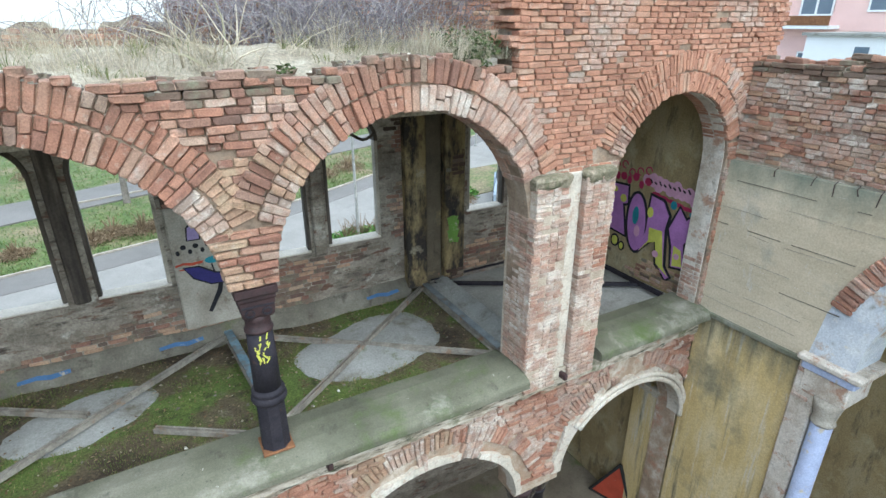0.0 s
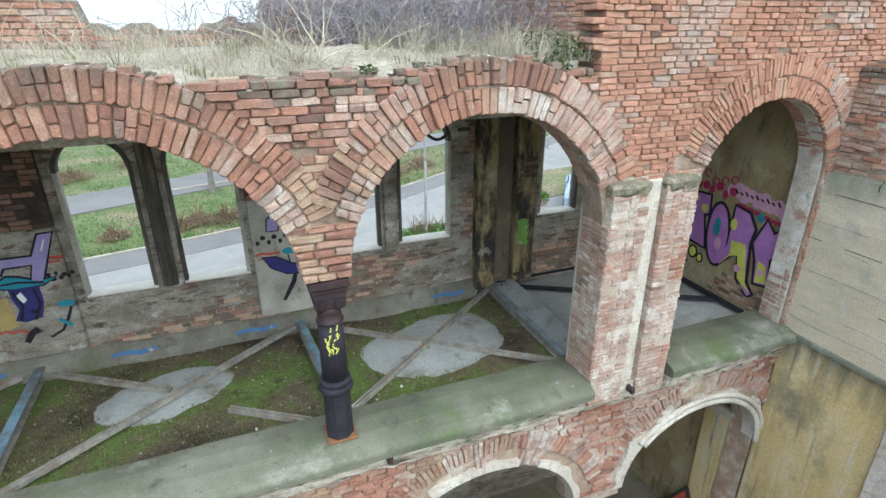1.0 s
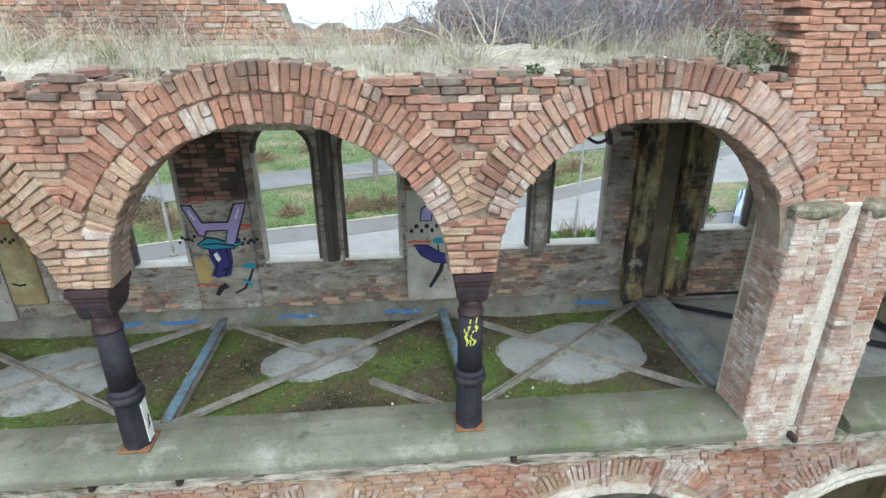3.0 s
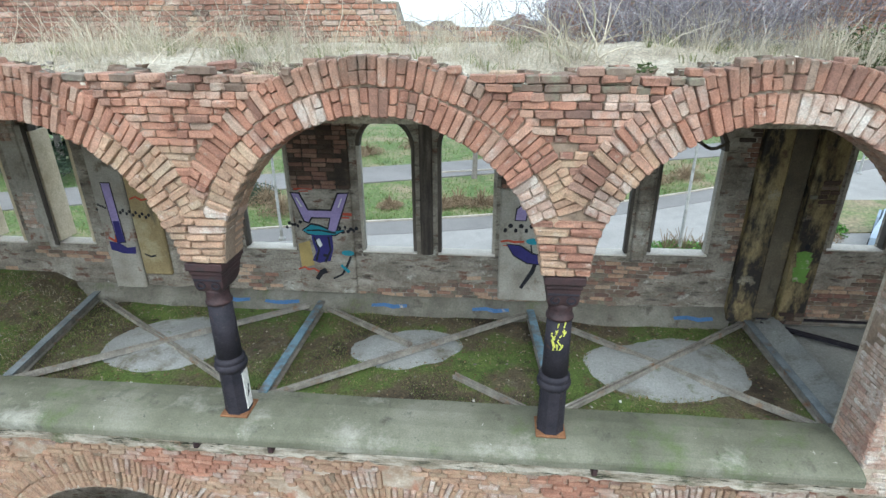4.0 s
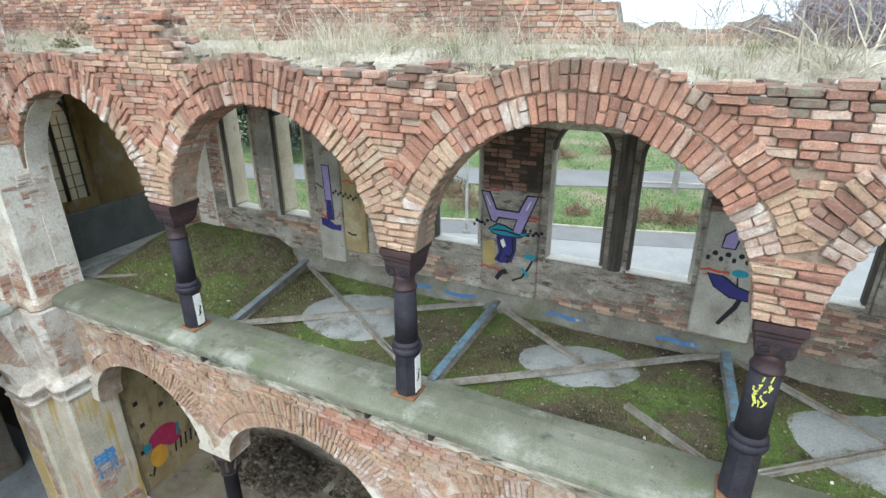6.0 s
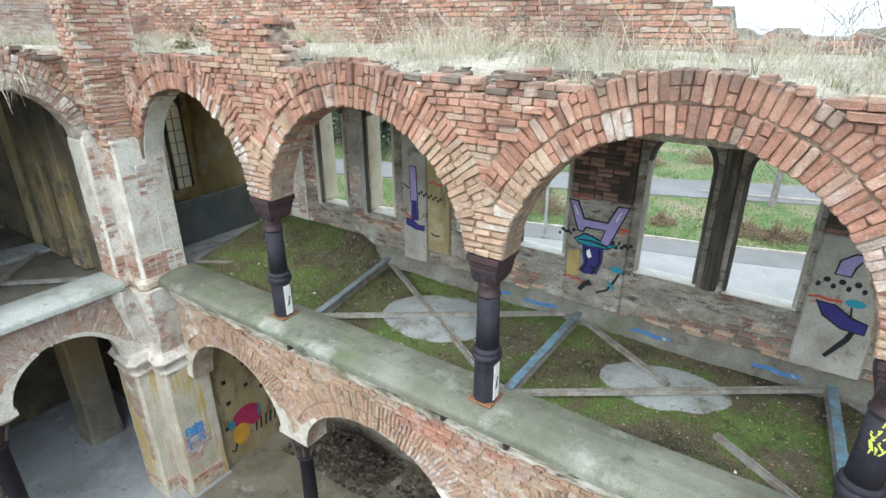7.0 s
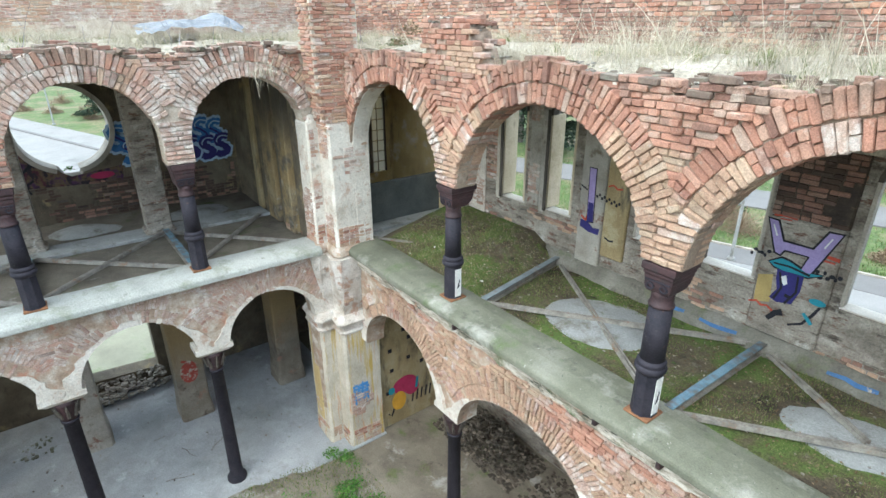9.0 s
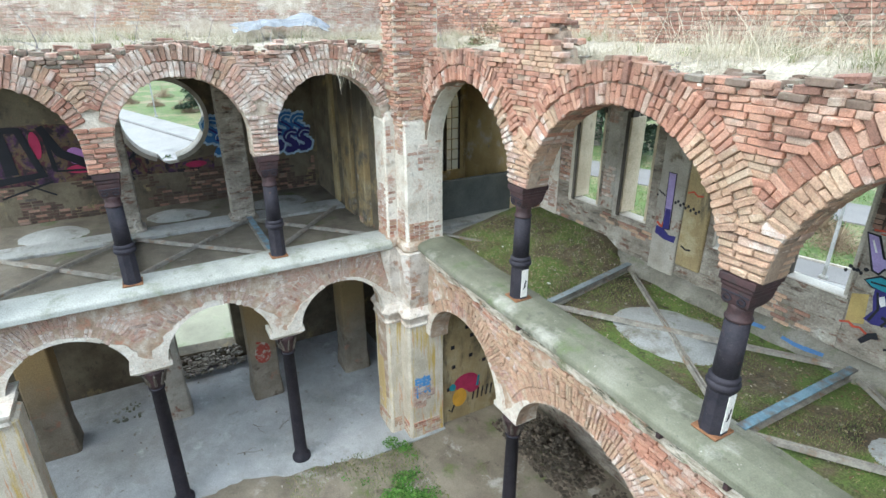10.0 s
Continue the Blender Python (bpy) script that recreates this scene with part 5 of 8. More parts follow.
for a, b in ((-9.7, 2.85),):
    s = Shape()
    us = np.arange(a, b + 0.01, 0.12)
    v, f = [], []
    prof = [(OY0 + 0.01, 5.09), (OY0 - 0.07, 5.06), (OY0 - 0.13, 4.99), (OY0 - 0.20, 4.935), (OY0 - 0.24, 4.7)]
    for u in us:
        w = 0.05 * noise.noise((u * 1.3, 0, 0)) + 0.025 * noise.noise((u * 4.1, 0, 7))
        v += [(u, d + w * (k > 0), z + w * (0.6 if k else 1.2)) for k, (d, z) in enumerate(prof)]
    for i in range(len(us) - 1):
        for k in range(4):
            f.append((5 * i + k, 5 * i + k + 1, 5 * i + k + 6, 5 * i + k + 5))
    s.add(v, f)
    s.smooth = True
    s.make("wall_fillet", M_FILLET, label="rounded mortar fillet at the foot of the outer wall", category="trim", kind="structure")

# ---- roof slabs over the galleries, overgrown ----
def slab_grid(name, x0, x1, y0, y1, height, material, label, step=0.2, thick=0.25, **tags):
    nx, ny = max(2, int((x1 - x0) / step)), max(2, int((y1 - y0) / step))
    v = [(x0 + (x1 - x0) * i / nx, y0 + (y1 - y0) * j / ny, 0) for j in range(ny + 1) for i in range(nx + 1)]
    v = [(x, y, height(x, y)) for x, y, _ in v]
    f = [(j * (nx + 1) + i, j * (nx + 1) + i + 1, (j + 1) * (nx + 1) + i + 1, (j + 1) * (nx + 1) + i) for j in range(ny) for i in range(nx)]
    s = Shape().add(v, f)
    s.box(x0, x1, y0, y1, min(p[2] for p in v) - thick, min(p[2] for p in v) - 0.01)
    s.smooth = False
    return s.make(name, material, label=label, **tags)


def roof_h(x, y):
    return 8.47 + 0.10 * noise.noise((x * 0.6, y * 0.8, 0)) + 0.05 * noise.noise((x * 2, y * 2, 3)) + 0.27 * max(0, min(1, (y - 0.4) / 1.2))


def roof_w(x, y):
    return 8.56 + 0.10 * noise.noise((x * 0.6, y * 0.8, 0)) + 0.05 * noise.noise((x * 2, y * 2, 3)) + 0.20 * max(0, min(1, (-11 - x) / 1.2))


slab_grid("ceiling", -10.1, 6.5, 0.375, 2.88, roof_h, M_ROOFSOIL, "overgrown vault over the north gallery", category="roof", kind="structure")
slab_grid("ceiling", -15.6, -10.75, -8.3, -0.3, roof_w, M_ROOFSOIL, "overgrown vault over the west gallery", category="roof", kind="structure")
slab_grid("ceiling", -13.3, -10.75, -0.3, 2.88, roof_w, M_ROOFSOIL, "overgrown vault over the corner landing", category="roof", kind="structure")

# ---- gallery floors: soil and moss over vaults, pale crowns of the vaults showing ----
CROWNS = ((1.62, 1.62, 1.30, 0.94), (-1.82, 1.76, 1.16, 0.74), (-5.2, 1.58, 1.08, 0.96))


def floor_h(x, y):
    still = min(1.0, max(0.28, 2.5 * (min(math.hypot((x - cx) / a, (y - cy) / b) for cx, cy, a, b in CROWNS) - 0.95)))
    return 4.84 + still * (floor_raw(x, y) - 4.84)


def floor_raw(x, y):
    z = 4.84 + 0.024 * noise.noise((x * 1.2, y * 1.2, 5)) + 0.013 * noise.noise((x * 3.2, y * 3.2, 1)) + 0.005 * noise.noise((x * 11, y * 11, 1))
    if x < -7.0:
        q = max(0, min(1, (-7.0 - x) / 0.8)) * max(0, min(1, (y - 0.5) / 1.9))
        z += 0.42 * q
    return z


slab_grid("floor_gallery_north", -10.15, 3.2, 0.45, 2.87, floor_h, M_SOIL, "mossy soil over the vaults of the gallery floor", step=0.05, thick=0.3, category="floor", kind="structure")
slab_grid("floor_gallery_east", 3.15, 6.5, 0.40, 2.87, lambda x, y: 4.86 + 0.01 * noise.noise((x, y, 0)), M_CONC, "bare concrete floor of the east bay", step=0.3, thick=0.3, category="floor", kind="structure")
slab_grid("floor_gallery_west", -15.6, -10.8, -8.3, -0.2, lambda x, y: 4.85 + 0.03 * noise.noise((x * 1.3, y * 1.3, 2)) + 0.015 * noise.noise((x * 5, y * 5, 2)), M_DUST, "dusty earth floor of the west gallery", step=0.15, thick=0.3, category="floor", kind="structure")
Shape().box(-15.6, -10.16, -0.2, 2.87, 4.5, 4.86).make("floor_corner", M_CONC, label="concrete landing in the corner", category="floor", kind="structure")


def crown(name, x, y, rx, ry, z, rise, material, seed, label):
    """A shallow dome of vault concrete with an uneven rim."""
    s, v, f, seg = Shape(), [], [], 48
    r = random.Random(seed)
    ph = [r.uniform(0, 6.28) for _ in range(3)]
    for k, q in enumerate((1.0, 0.85, 0.6, 0.3)):
        for i in range(seg):
            a = 2 * math.pi * i / seg
            w = q * (1 + 0.20 * noise.noise((math.cos(a) * 1.1 + seed * 4, math.sin(a) * 1.1, 2.0)) + 0.05 * noise.noise((math.cos(a) * 5, math.sin(a) * 5 + seed, 7.0)) + 0.05 * math.sin(2 * a + ph[0]) + 0.035 * math.sin(3 * a + ph[1]) + 0.010 * math.sin(5 * a + ph[2]))
            v.append((x + rx * w * math.cos(a), y + ry * w * math.sin(a), z + rise * (1 - q * q) + 0.004 * noise.noise((x + q * 5, a * 3, 0))))
    v.append((x, y, z + rise))
    for k in range(3):
        for i in range(seg):
            f.append((k * seg + i, k * seg + (i + 1) % seg, (k + 1) * seg + (i + 1) % seg, (k + 1) * seg + i))
    f += [(3 * seg + i, 3 * seg + (i + 1) % seg, 4 * seg) for i in range(seg)]
    s.add(v, f)
    s.smooth = True
    return s.make(name, material, label=label, category="vault", kind="structure")


M_CROWN = weathered("silt_stained_vault_concrete", [(0.3, (0.205, 0.208, 0.20)), (0.7, (0.35, 0.355, 0.345))], 1.0, bump=0.3,
                    stains=[((0.13, 0.115, 0.085), 1.5, 0.54, 0.70), ((0.11, 0.125, 0.06), 2.6, 0.60, 0.72), ((0.46, 0.46, 0.45), 7, 0.68, 0.74)])
crown("vault_crown", 1.62, 1.62, 1.30, 0.94, 4.785, 0.135, M_CROWN, 1, "pale concrete vault crown showing through the moss")
crown("vault_crown", -1.82, 1.76, 1.16, 0.74, 4.785, 0.098, M_CROWN, 2, "pale concrete vault crown showing through the moss")
crown("vault_crown", -5.2, 1.58, 1.08, 0.96, 4.785, 0.135, M_CROWN, 3, "pale concrete vault crown showing through the moss")

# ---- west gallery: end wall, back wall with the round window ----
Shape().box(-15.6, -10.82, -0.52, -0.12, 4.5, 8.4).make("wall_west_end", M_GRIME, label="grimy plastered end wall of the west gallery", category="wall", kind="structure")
# stained ochre that turns dark brown above about 7 m
M_DARKTOPPIL = weathered("ochre_plaster_darker_above", [(0.25, (0.17, 0.115, 0.055)), (0.5, (0.27, 0.195, 0.095)), (0.75, (0.33, 0.27, 0.17))], 1.6, bump=0.4,
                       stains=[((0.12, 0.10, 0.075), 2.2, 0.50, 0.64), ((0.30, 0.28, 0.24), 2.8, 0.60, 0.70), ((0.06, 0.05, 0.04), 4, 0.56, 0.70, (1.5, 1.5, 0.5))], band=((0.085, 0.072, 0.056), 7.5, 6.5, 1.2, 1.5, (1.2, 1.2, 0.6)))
Shape().box(-13.86, -13.60, -0.60, -0.50, 4.86, 8.4, 0.02).make("pilaster", M_OCHRE, label="thin ochre pilaster of the west end wall", category="pilaster", kind="structure")
for x0, x1, y0 in ((-13.05, -12.45, -0.62), (-11.95, -11.5, -0.66)):
    pil = Shape().box(x0, x1, y0, -0.50, 4.86, 8.4, 0.02).make("pilaster", M_DARKTOPPIL, label="ochre pilaster of the west end wall, darker above", category="pilaster", kind="structure")
    bw = patch_bricks(Brickwork(), pose(0, y0 - 0.004, 0), x0 + 0.02, x1 - 0.02, 4.9, 5.5, 0.0, 47, ("soot", "tan"))
    bw.build(pil, (x0, 5.0), 30, LOOKS)
ring_c, ring_r, bx = (-4.15, 6.95), 0.93, -15.45
back = Shape()
us = sorted(set(np.arange(-8.9, 3.0, 0.3).round(3).tolist()) | {round(ring_c[0] + ring_r * math.sin(k / 10 * math.pi / 2), 4) for k in range(-10, 11)})
lo_pts, hi_pts = [], []
for u in us:
    q = ring_r ** 2 - (u - ring_c[0]) ** 2
    h = math.sqrt(q) if q > 1e-6 else 0
    notch = 0.16 if abs(u - ring_c[0] + 0.02) < 0.2 else 0
    lo_pts.append((u, 0.0, 5.3 if u > 1.3 else ring_c[1] - h - notch))
    hi_pts.append((u, 8.3 if u > 1.3 else ring_c[1] + h, 10.2))
back.run([(u, 3.6, h) for u, _, h in lo_pts], 0.0, 0.5).run(hi_pts, 0.0, 0.5)
back.run([(-4.95, 0.0, 0.55), (-3.40, 0.0, 0.45)], 0.0, 0.5)
for a, b in ((-8.9, -4.95), (-3.40, 2.9)):
    back.run([(a, 0.0, 3.6), (b, 0.0, 3.6)], 0.0, 0.5)
W_BACK = pose(bx, 0, 0, 0, 0, 90)
wall_back = back.make("wall_outer_west", M_GRIME, matrix=W_BACK, label="outer west wall with a round window", category="wall", kind="structure")
bw = Brickwork()
z, row = 8.85, 0
while z < 10.1:
    u = -8.2 + (0.06 if row % 2 else 0)
    while u < 2.8:
        ln = 0.245 if rng.random() < 0.7 else 0.12
        if not (abs((u * 1.1) % 1.0) < 0.1 and row in (3, 9)):
            q = noise.noise((u * 0.8, z * 1.2, 17)) + rng.uniform(-0.1, 0.1)
            if q < 0.30:
                bw.lay("whited" if q > 0.05 else "pale" if q > -0.3 else "tan", u + ln / 2, 0.055 - rng.uniform(0, 0.014), z + 0.033, ln * 0.97, 0.057, 0.12)
        u += ln + 0.007
    z += 0.065
    row += 1
patch_bricks(bw, Matrix(), -8.6, -0.6, 4.86, 5.72, -0.12, 31, ("char", "char", "char", "soot"))
bw.build(wall_back, (-3, 9.2), 200, LOOKS)
Shape().run([(-8.8, 8.46, 10.15), (2.9, 8.46, 10.15)], -0.004, 0.1).make("pointing", M_PALEMORTAR, wall_back, label="pale mortar and plaster remains on the upper wall")
oculus = thing("window_10", W_BACK @ pose(ring_c[0], 0, ring_c[1]), "round window opening with a broken grey ring", "window", kind="structure")
oc = Shape()
for k in range(40):
    t0, t1 = 2 * math.pi * k / 40, 2 * math.pi * (k + 1) / 40
    if 3 * math.pi / 2 - 0.24 < (t0 + t1) / 2 < 3 * math.pi / 2 + 0.2:
        continue
    oc.plate([(r * math.cos(t), r * math.sin(t)) for r, t in ((1.0, t0), (1.0, t1), (0.90, t1), (0.90, t0))], -0.10, 0.5)
oc.make("ring", M_STONE, oculus, label="grey stone ring, broken at the bottom")

# inner piers of the west gallery, upper and lower
for y, x in ((-2.95, -13.45), (-5.25, -13.75)):
    s = Shape().box(-0.24, 0.24, -0.24, 0.24, 0.0, 3.55, 0.02)
    ob = thing("gallery_pier", pose(x, y, 4.86), "grey plastered square pier on the west gallery floor", "pier", "piers of the west gallery")
    s.make("shaft", M_OUTER, ob)
    Shape().box(-0.30, 0.30, -0.30, 0.30, 0.0, 0.16, 0.06).make("foot", M_OUTER, ob)
M_UPIER = weathered("damp_pier_plaster", [(0.25, (0.13, 0.105, 0.075)), (0.5, (0.205, 0.175, 0.135)), (0.75, (0.29, 0.26, 0.21))], 1.8, bump=0.5, stains=[((0.10, 0.075, 0.055), 3, 0.56, 0.70), ((0.27, 0.15, 0.105), 2.2, 0.58, 0.66)],
                    band=((0.30, 0.215, 0.105), 2.3, 1.2, 1.1, 1.6, (1, 1, 0.6)))
for x, y, m in ((-13.5, -3.0, M_UPIER), (-13.6, -7.6, M_UPIER), (-13.5, -0.55, M_UPIER), (-13.7, -5.2, M_GREYPL)):
    ob = thing("undercroft_pier", pose(x, y, 0), "stained ochre pier on the grey ground floor", "pier", "piers under the west gallery")
    plan_prism([(-0.30, -0.33), (0.30, -0.33), (0.33, -0.30), (0.33, 0.30), (0.30, 0.33), (-0.30, 0.33), (-0.33, 0.30), (-0.33, -0.30)], [(0.0, 0.03), (0.3, 0.02), (0.6, 0.0)] + [(1.0 + 0.4 * k, 0.0) for k in range(10)], 0.008).make("shaft", m, ob)

# corner room: dark parapet and leaded window wall
Shape().box(-11.05, -10.93, 0.6, 2.84, 4.86, 5.82, 0.015).make("stair_parapet", M_DARKPAR, label="dark grey rendered stair parapet", category="parapet", kind="structure")
Shape().box(-10.92, -10.55, 0.45, 2.84, 4.862, 4.93, 0.01).make("landing_strip", M_CONC, label="pale concrete strip along the stair parapet", category="floor", kind="structure")
lead_wall = Shape()
lead_wall.box(-13.3, -13.0, -0.12, 1.72, 4.5, 8.4).box(-13.3, -13.0, 2.62, 2.86, 4.5, 8.4).box(-13.3, -13.0, 1.72, 2.62, 4.5, 5.46).box(-13.3, -13.0, 1.72, 2.62, 7.9, 8.4)
lead_wall.make("wall_stair", M_OCHRE_S, label="ochre wall of the stair with a tall window", category="wall", kind="structure")
Shape().box(-10.1, -9.82, 2.35, 2.87, 4.86, 8.4, 0.02).make("wall_return", M_PLASTER, label="white plastered return of the outer wall", category="wall", kind="structure")

# ---- east wall: board-marked concrete, ochre wall under it, brick above ----
E_MAT = pose(6.42, 0, 0, 0, 0, -90)
A_E = Arch(4.25, 2.65, 5.0, 2.65, 0.0, ring=2, low=5)
ew = Shape()
ew.run([(-2.86, 4.6, 8.4), (-0.36, 4.6, 8.4)], 0.05, 0.45)
wall_e_in = ew.make("wall_east_inner", M_OCHRE, matrix=E_MAT, label="ochre plaster wall of the east bay", category="wall", kind="structure")
low = Shape().run([(0.0, 0.0, 4.9), (1.60, 0.0, 4.9)], 0.02, 0.5).make("wall_east_lower", M_OCHRE_E, matrix=E_MAT, label="water-stained ochre wall below the string course", category="wall", kind="structure")
conc = Shape()
cp = []
for u in sorted(set(np.arange(0.0, 8.4, 0.12).round(3).tolist()) | {1.6}):
    h = A_E.height(u)
    cp.append((u, max(4.94, h + 0.02 if h else 4.94) if u > 1.59 else 4.94, 7.25))
cp = [p for p in cp if p[1] < p[2]]
part_a = [p for p in cp if p[0] < 4.25]
conc.run(part_a, 0.0, 0.5)
wall_conc = conc.make("wall_east_concrete", M_BOARD, matrix=E_MAT, label="board-marked concrete wall panel with pale streaks", category="wall", kind="structure")
for k, (z, a0, a1) in enumerate(((5.18, 0.0, 1.6), (5.40, 0.1, 1.5), (5.92, 0.0, 1.15), (6.30, 0.5, 1.6), (6.60, 0.0, 0.7), (6.78, 0.9, 2.2))):
    s = Shape()
    for i in range(16):
        a = a0 + (a1 - a0) * i / 16
        q = 0.004 + 0.006 * abs(noise.noise((a * 2, k, 0)))
        if noise.noise((a * 3.1, k * 2.0, 3)) > -0.2:
            zz = z + 0.02 * noise.noise((a * 1.5, k, 9))
            s.box(a, a + (a1 - a0) / 16 + 0.002, -q, 0.02, zz - 0.004, zz + 0.002)
    s.make("board_seam", M_STONE, wall_conc)
for k, z in enumerate((5.68, 6.36, 7.0)):
    s = Shape()
    for i in range(12):
        a, b = 0.02 + i * 0.15, 0.02 + (i + 1) * 0.15
        zz = z + 0.015 * noise.noise((a * 1.1, k, 5))
        if noise.noise((a * 2.0, k * 1.7, 8)) > 0.0:
            s.plate([(a, zz - 0.005), (b, zz - 0.005 + 0.006 * noise.noise((b, k, 1))), (b, zz + 0.004), (a, zz + 0.004)], -0.006, 0.01)
    s.make("board_joint", M_DARKJOINT, wall_conc)
for k in (1, 3, 4, 5, 6):
    Shape().tube([(0.40 + 0.24 * k, 0.06, 7.27), (0.41 + 0.24 * k, -0.02, 7.24), (0.40 + 0.24 * k + 0.02 * (k % 3), -0.03, 7.10 + 0.07 * (k % 2))], 0.006, 0.006, 5).make("rebar", M_RUSTIRON, wall_conc)
top_e = ragged(17, 8.55, 0.06)
eb = Shape().run([(u, 7.25, top_e(u) - 0.08) for u in np.arange(-0.05, 8.3, 0.13)], 0.10, 0.5).make("wall_east_upper", M_PALEMORTAR, matrix=E_MAT, label="rough brick wall above the concrete panel", category="wall", kind="structure")
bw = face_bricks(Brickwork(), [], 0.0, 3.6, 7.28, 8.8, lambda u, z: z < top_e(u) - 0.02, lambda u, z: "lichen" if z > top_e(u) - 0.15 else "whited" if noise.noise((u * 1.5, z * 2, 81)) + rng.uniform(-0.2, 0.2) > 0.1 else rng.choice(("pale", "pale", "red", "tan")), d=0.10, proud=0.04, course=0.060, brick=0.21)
cap_bricks(bw, 0.0, 3.6, top_e, 0.10, 0.5)
bw.build(eb, (1.0, 8), 150, LOOKS)
ring = Shape()
for k in range(22):
    t0, t1 = math.pi - k * 0.065, math.pi - (k + 1) * 0.065
    ring.plate([(4.25 + q * math.cos(w), 5.05 + q * math.sin(w)) for q, w in ((2.68, t0), (2.68, t1), (2.10, t1), (2.10, t0))], 0.004, 0.62)
ring_wall = ring.make("wall_apse_arch", M_BLUEWASH, matrix=E_MAT, label="great plastered arch toward the apse", category="wall", kind="structure")
bw = Brickwork()
for k in range(44):
    w = math.pi - 0.30 - k * 0.0305
    bw.lay("red" if rng.random() < 0.6 else "pale", 4.25 + 2.55 * math.cos(w), 0.08 - rng.uniform(0, 0.03), 5.05 + 2.55 * math.sin(w), 0.25, 0.066, 0.2, w)
bw.build(ring_wall, (2.0, 6.4), 60, LOOKS)
apse_pier = Shape().box(1.56, 1.86, -0.05, 0.5, 0.0, 4.95, 0.02).make("apse_pier", M_FLAKED, matrix=E_MAT, label="flaking plaster pier beside the apse arch", category="pier", kind="structure")
bw = patch_bricks(Brickwork(), pose(0, -0.055, 0), 1.565, 1.855, 0.1, 4.9, 0.28, 8, ("pale",))
bw.build(apse_pier, (1.7, 3.5), 40, LOOKS)
Shape().box(1.54, 2.30, -0.12, 0.6, 4.97, 5.06, 0.02).make("impost", M_FLAKED, apse_pier)
Shape().box(1.60, 2.24, -0.09, 0.55, 4.86, 4.98, 0.02).make("painted_fillet", P_LAVENDER, apse_pier)
Shape().box(1.64, 2.20, -0.07, 0.5, 4.55, 4.87, 0.02).make("frieze", M_FLAKED, apse_pier)
sc = Shape()
sc.smooth = True
sc.lathe([(0.15, 0.0), (0.13, 0.2), (0.125, 4.20)], 2.0, 0.02, 16).make("engaged_column", P_LAVENDER, apse_pier, label="pale blue engaged column")
sc = Shape()
sc.smooth = True
sc.lathe([(0.125, 4.18), (0.15, 4.22), (0.13, 4.26), (0.135, 4.32), (0.165, 4.46), (0.18, 4.56)], 2.0, 0.02, 16).make("column_capital", M_STONE, apse_pier)
under_pil = Shape().box(-0.95, -0.45, 0.0, 0.5, 0.0, 3.0, 0.02).make("undercroft_pilaster", M_OCHRE_E, matrix=E_MAT, label="ochre pilaster inside the lower east arch", category="pilaster", kind="structure")
for grow, z0, z1 in ((0.02, 2.90, 2.95), (0.05, 2.952, 3.02), (0.09, 3.022, 3.10)):
    Shape().box(-0.95 - grow, -0.45 + grow, -grow, 0.5, z0, z1, 0.015).make("impost_moulding", M_STREAK, under_pil, label="pale moulded impost")
Shape().run([(-2.86, 0.0, 4.5), (-0.02, 0.0, 4.5)], 0.06, 0.4).make("wall_undercroft_east", M_OCHRE, matrix=E_MAT, label="ochre undercroft wall at the east end", category="wall", kind="structure")
Shape().box(0.0, 1.58, -0.035, 0.1, 4.88, 4.96, 0.012).make("string_course", M_LEDGE, matrix=E_MAT, label="mossy string course under the concrete panel", category="trim", kind="structure")
Shape().run([(-0.5, 0.0, 8.4), (8.8, 0.0, 8.4)], 3.3, 3.7).make("wall_apse_back", M_OCHRE, matrix=E_MAT, label="shaded wall at the back of the apse", category="wall", kind="structure")
Shape().box(6.9, 10.1, -8.6, 0.4, 7.3, 7.6).make("ceiling", M_CONC, label="concrete roof over the apse", category="roof", kind="structure")

# ---- ground floor, and plain walls that close the place ----
def nave_h(x, y):
    z = 0.04 * noise.noise((x * 0.8, y * 0.8, 7))
    e = -10.12 + 0.2 * (y + 2.7) - x
    k = max(0.0, min(1.0, (0.3 - y) / 0.8)) * max(0.0, min(1.0, (e + 1.4) / 0.9))
    if k > 0:
        z = z * (1 - k) + k * (0.03 + 0.05 * noise.noise((x * 1.3, y * 1.3, 3)) + 0.03 * noise.noise((x * 5, y * 5, 3)) - 0.26 * max(-0.3, min(e, 1.0)))
    return z


slab_grid("floor_ground_slab", -15.6, -9.85, -8.4, 0.42, lambda x, y: 0.03 + 0.008 * noise.noise((x, y, 0)), M_SLAB, "dusty grey ground floor under the west gallery", step=0.4, category="floor", kind="structure")
slab_grid("floor_ground", -15.6, 10.1, -10.6, 2.9, nave_h, M_DIRT, "bare earth floor of the open nave", step=0.15, category="floor", kind="structure")
# unseen wall, added; its distance sets how much light reaches the undercroft
Shape().box(-15.9, 10.2, -11.0, -10.6, 0.0, 5.0).make("wall_south", M_PLASTER, label="plain unseen south wall added to close the nave", category="wall", kind="structure")
Shape().box(-10.5, -10.05, 0.42, 2.86, 0.0, 4.5).make("wall_undercroft_west", M_OCHRE, label="ochre undercroft wall with peg holes", category="wall", kind="structure")

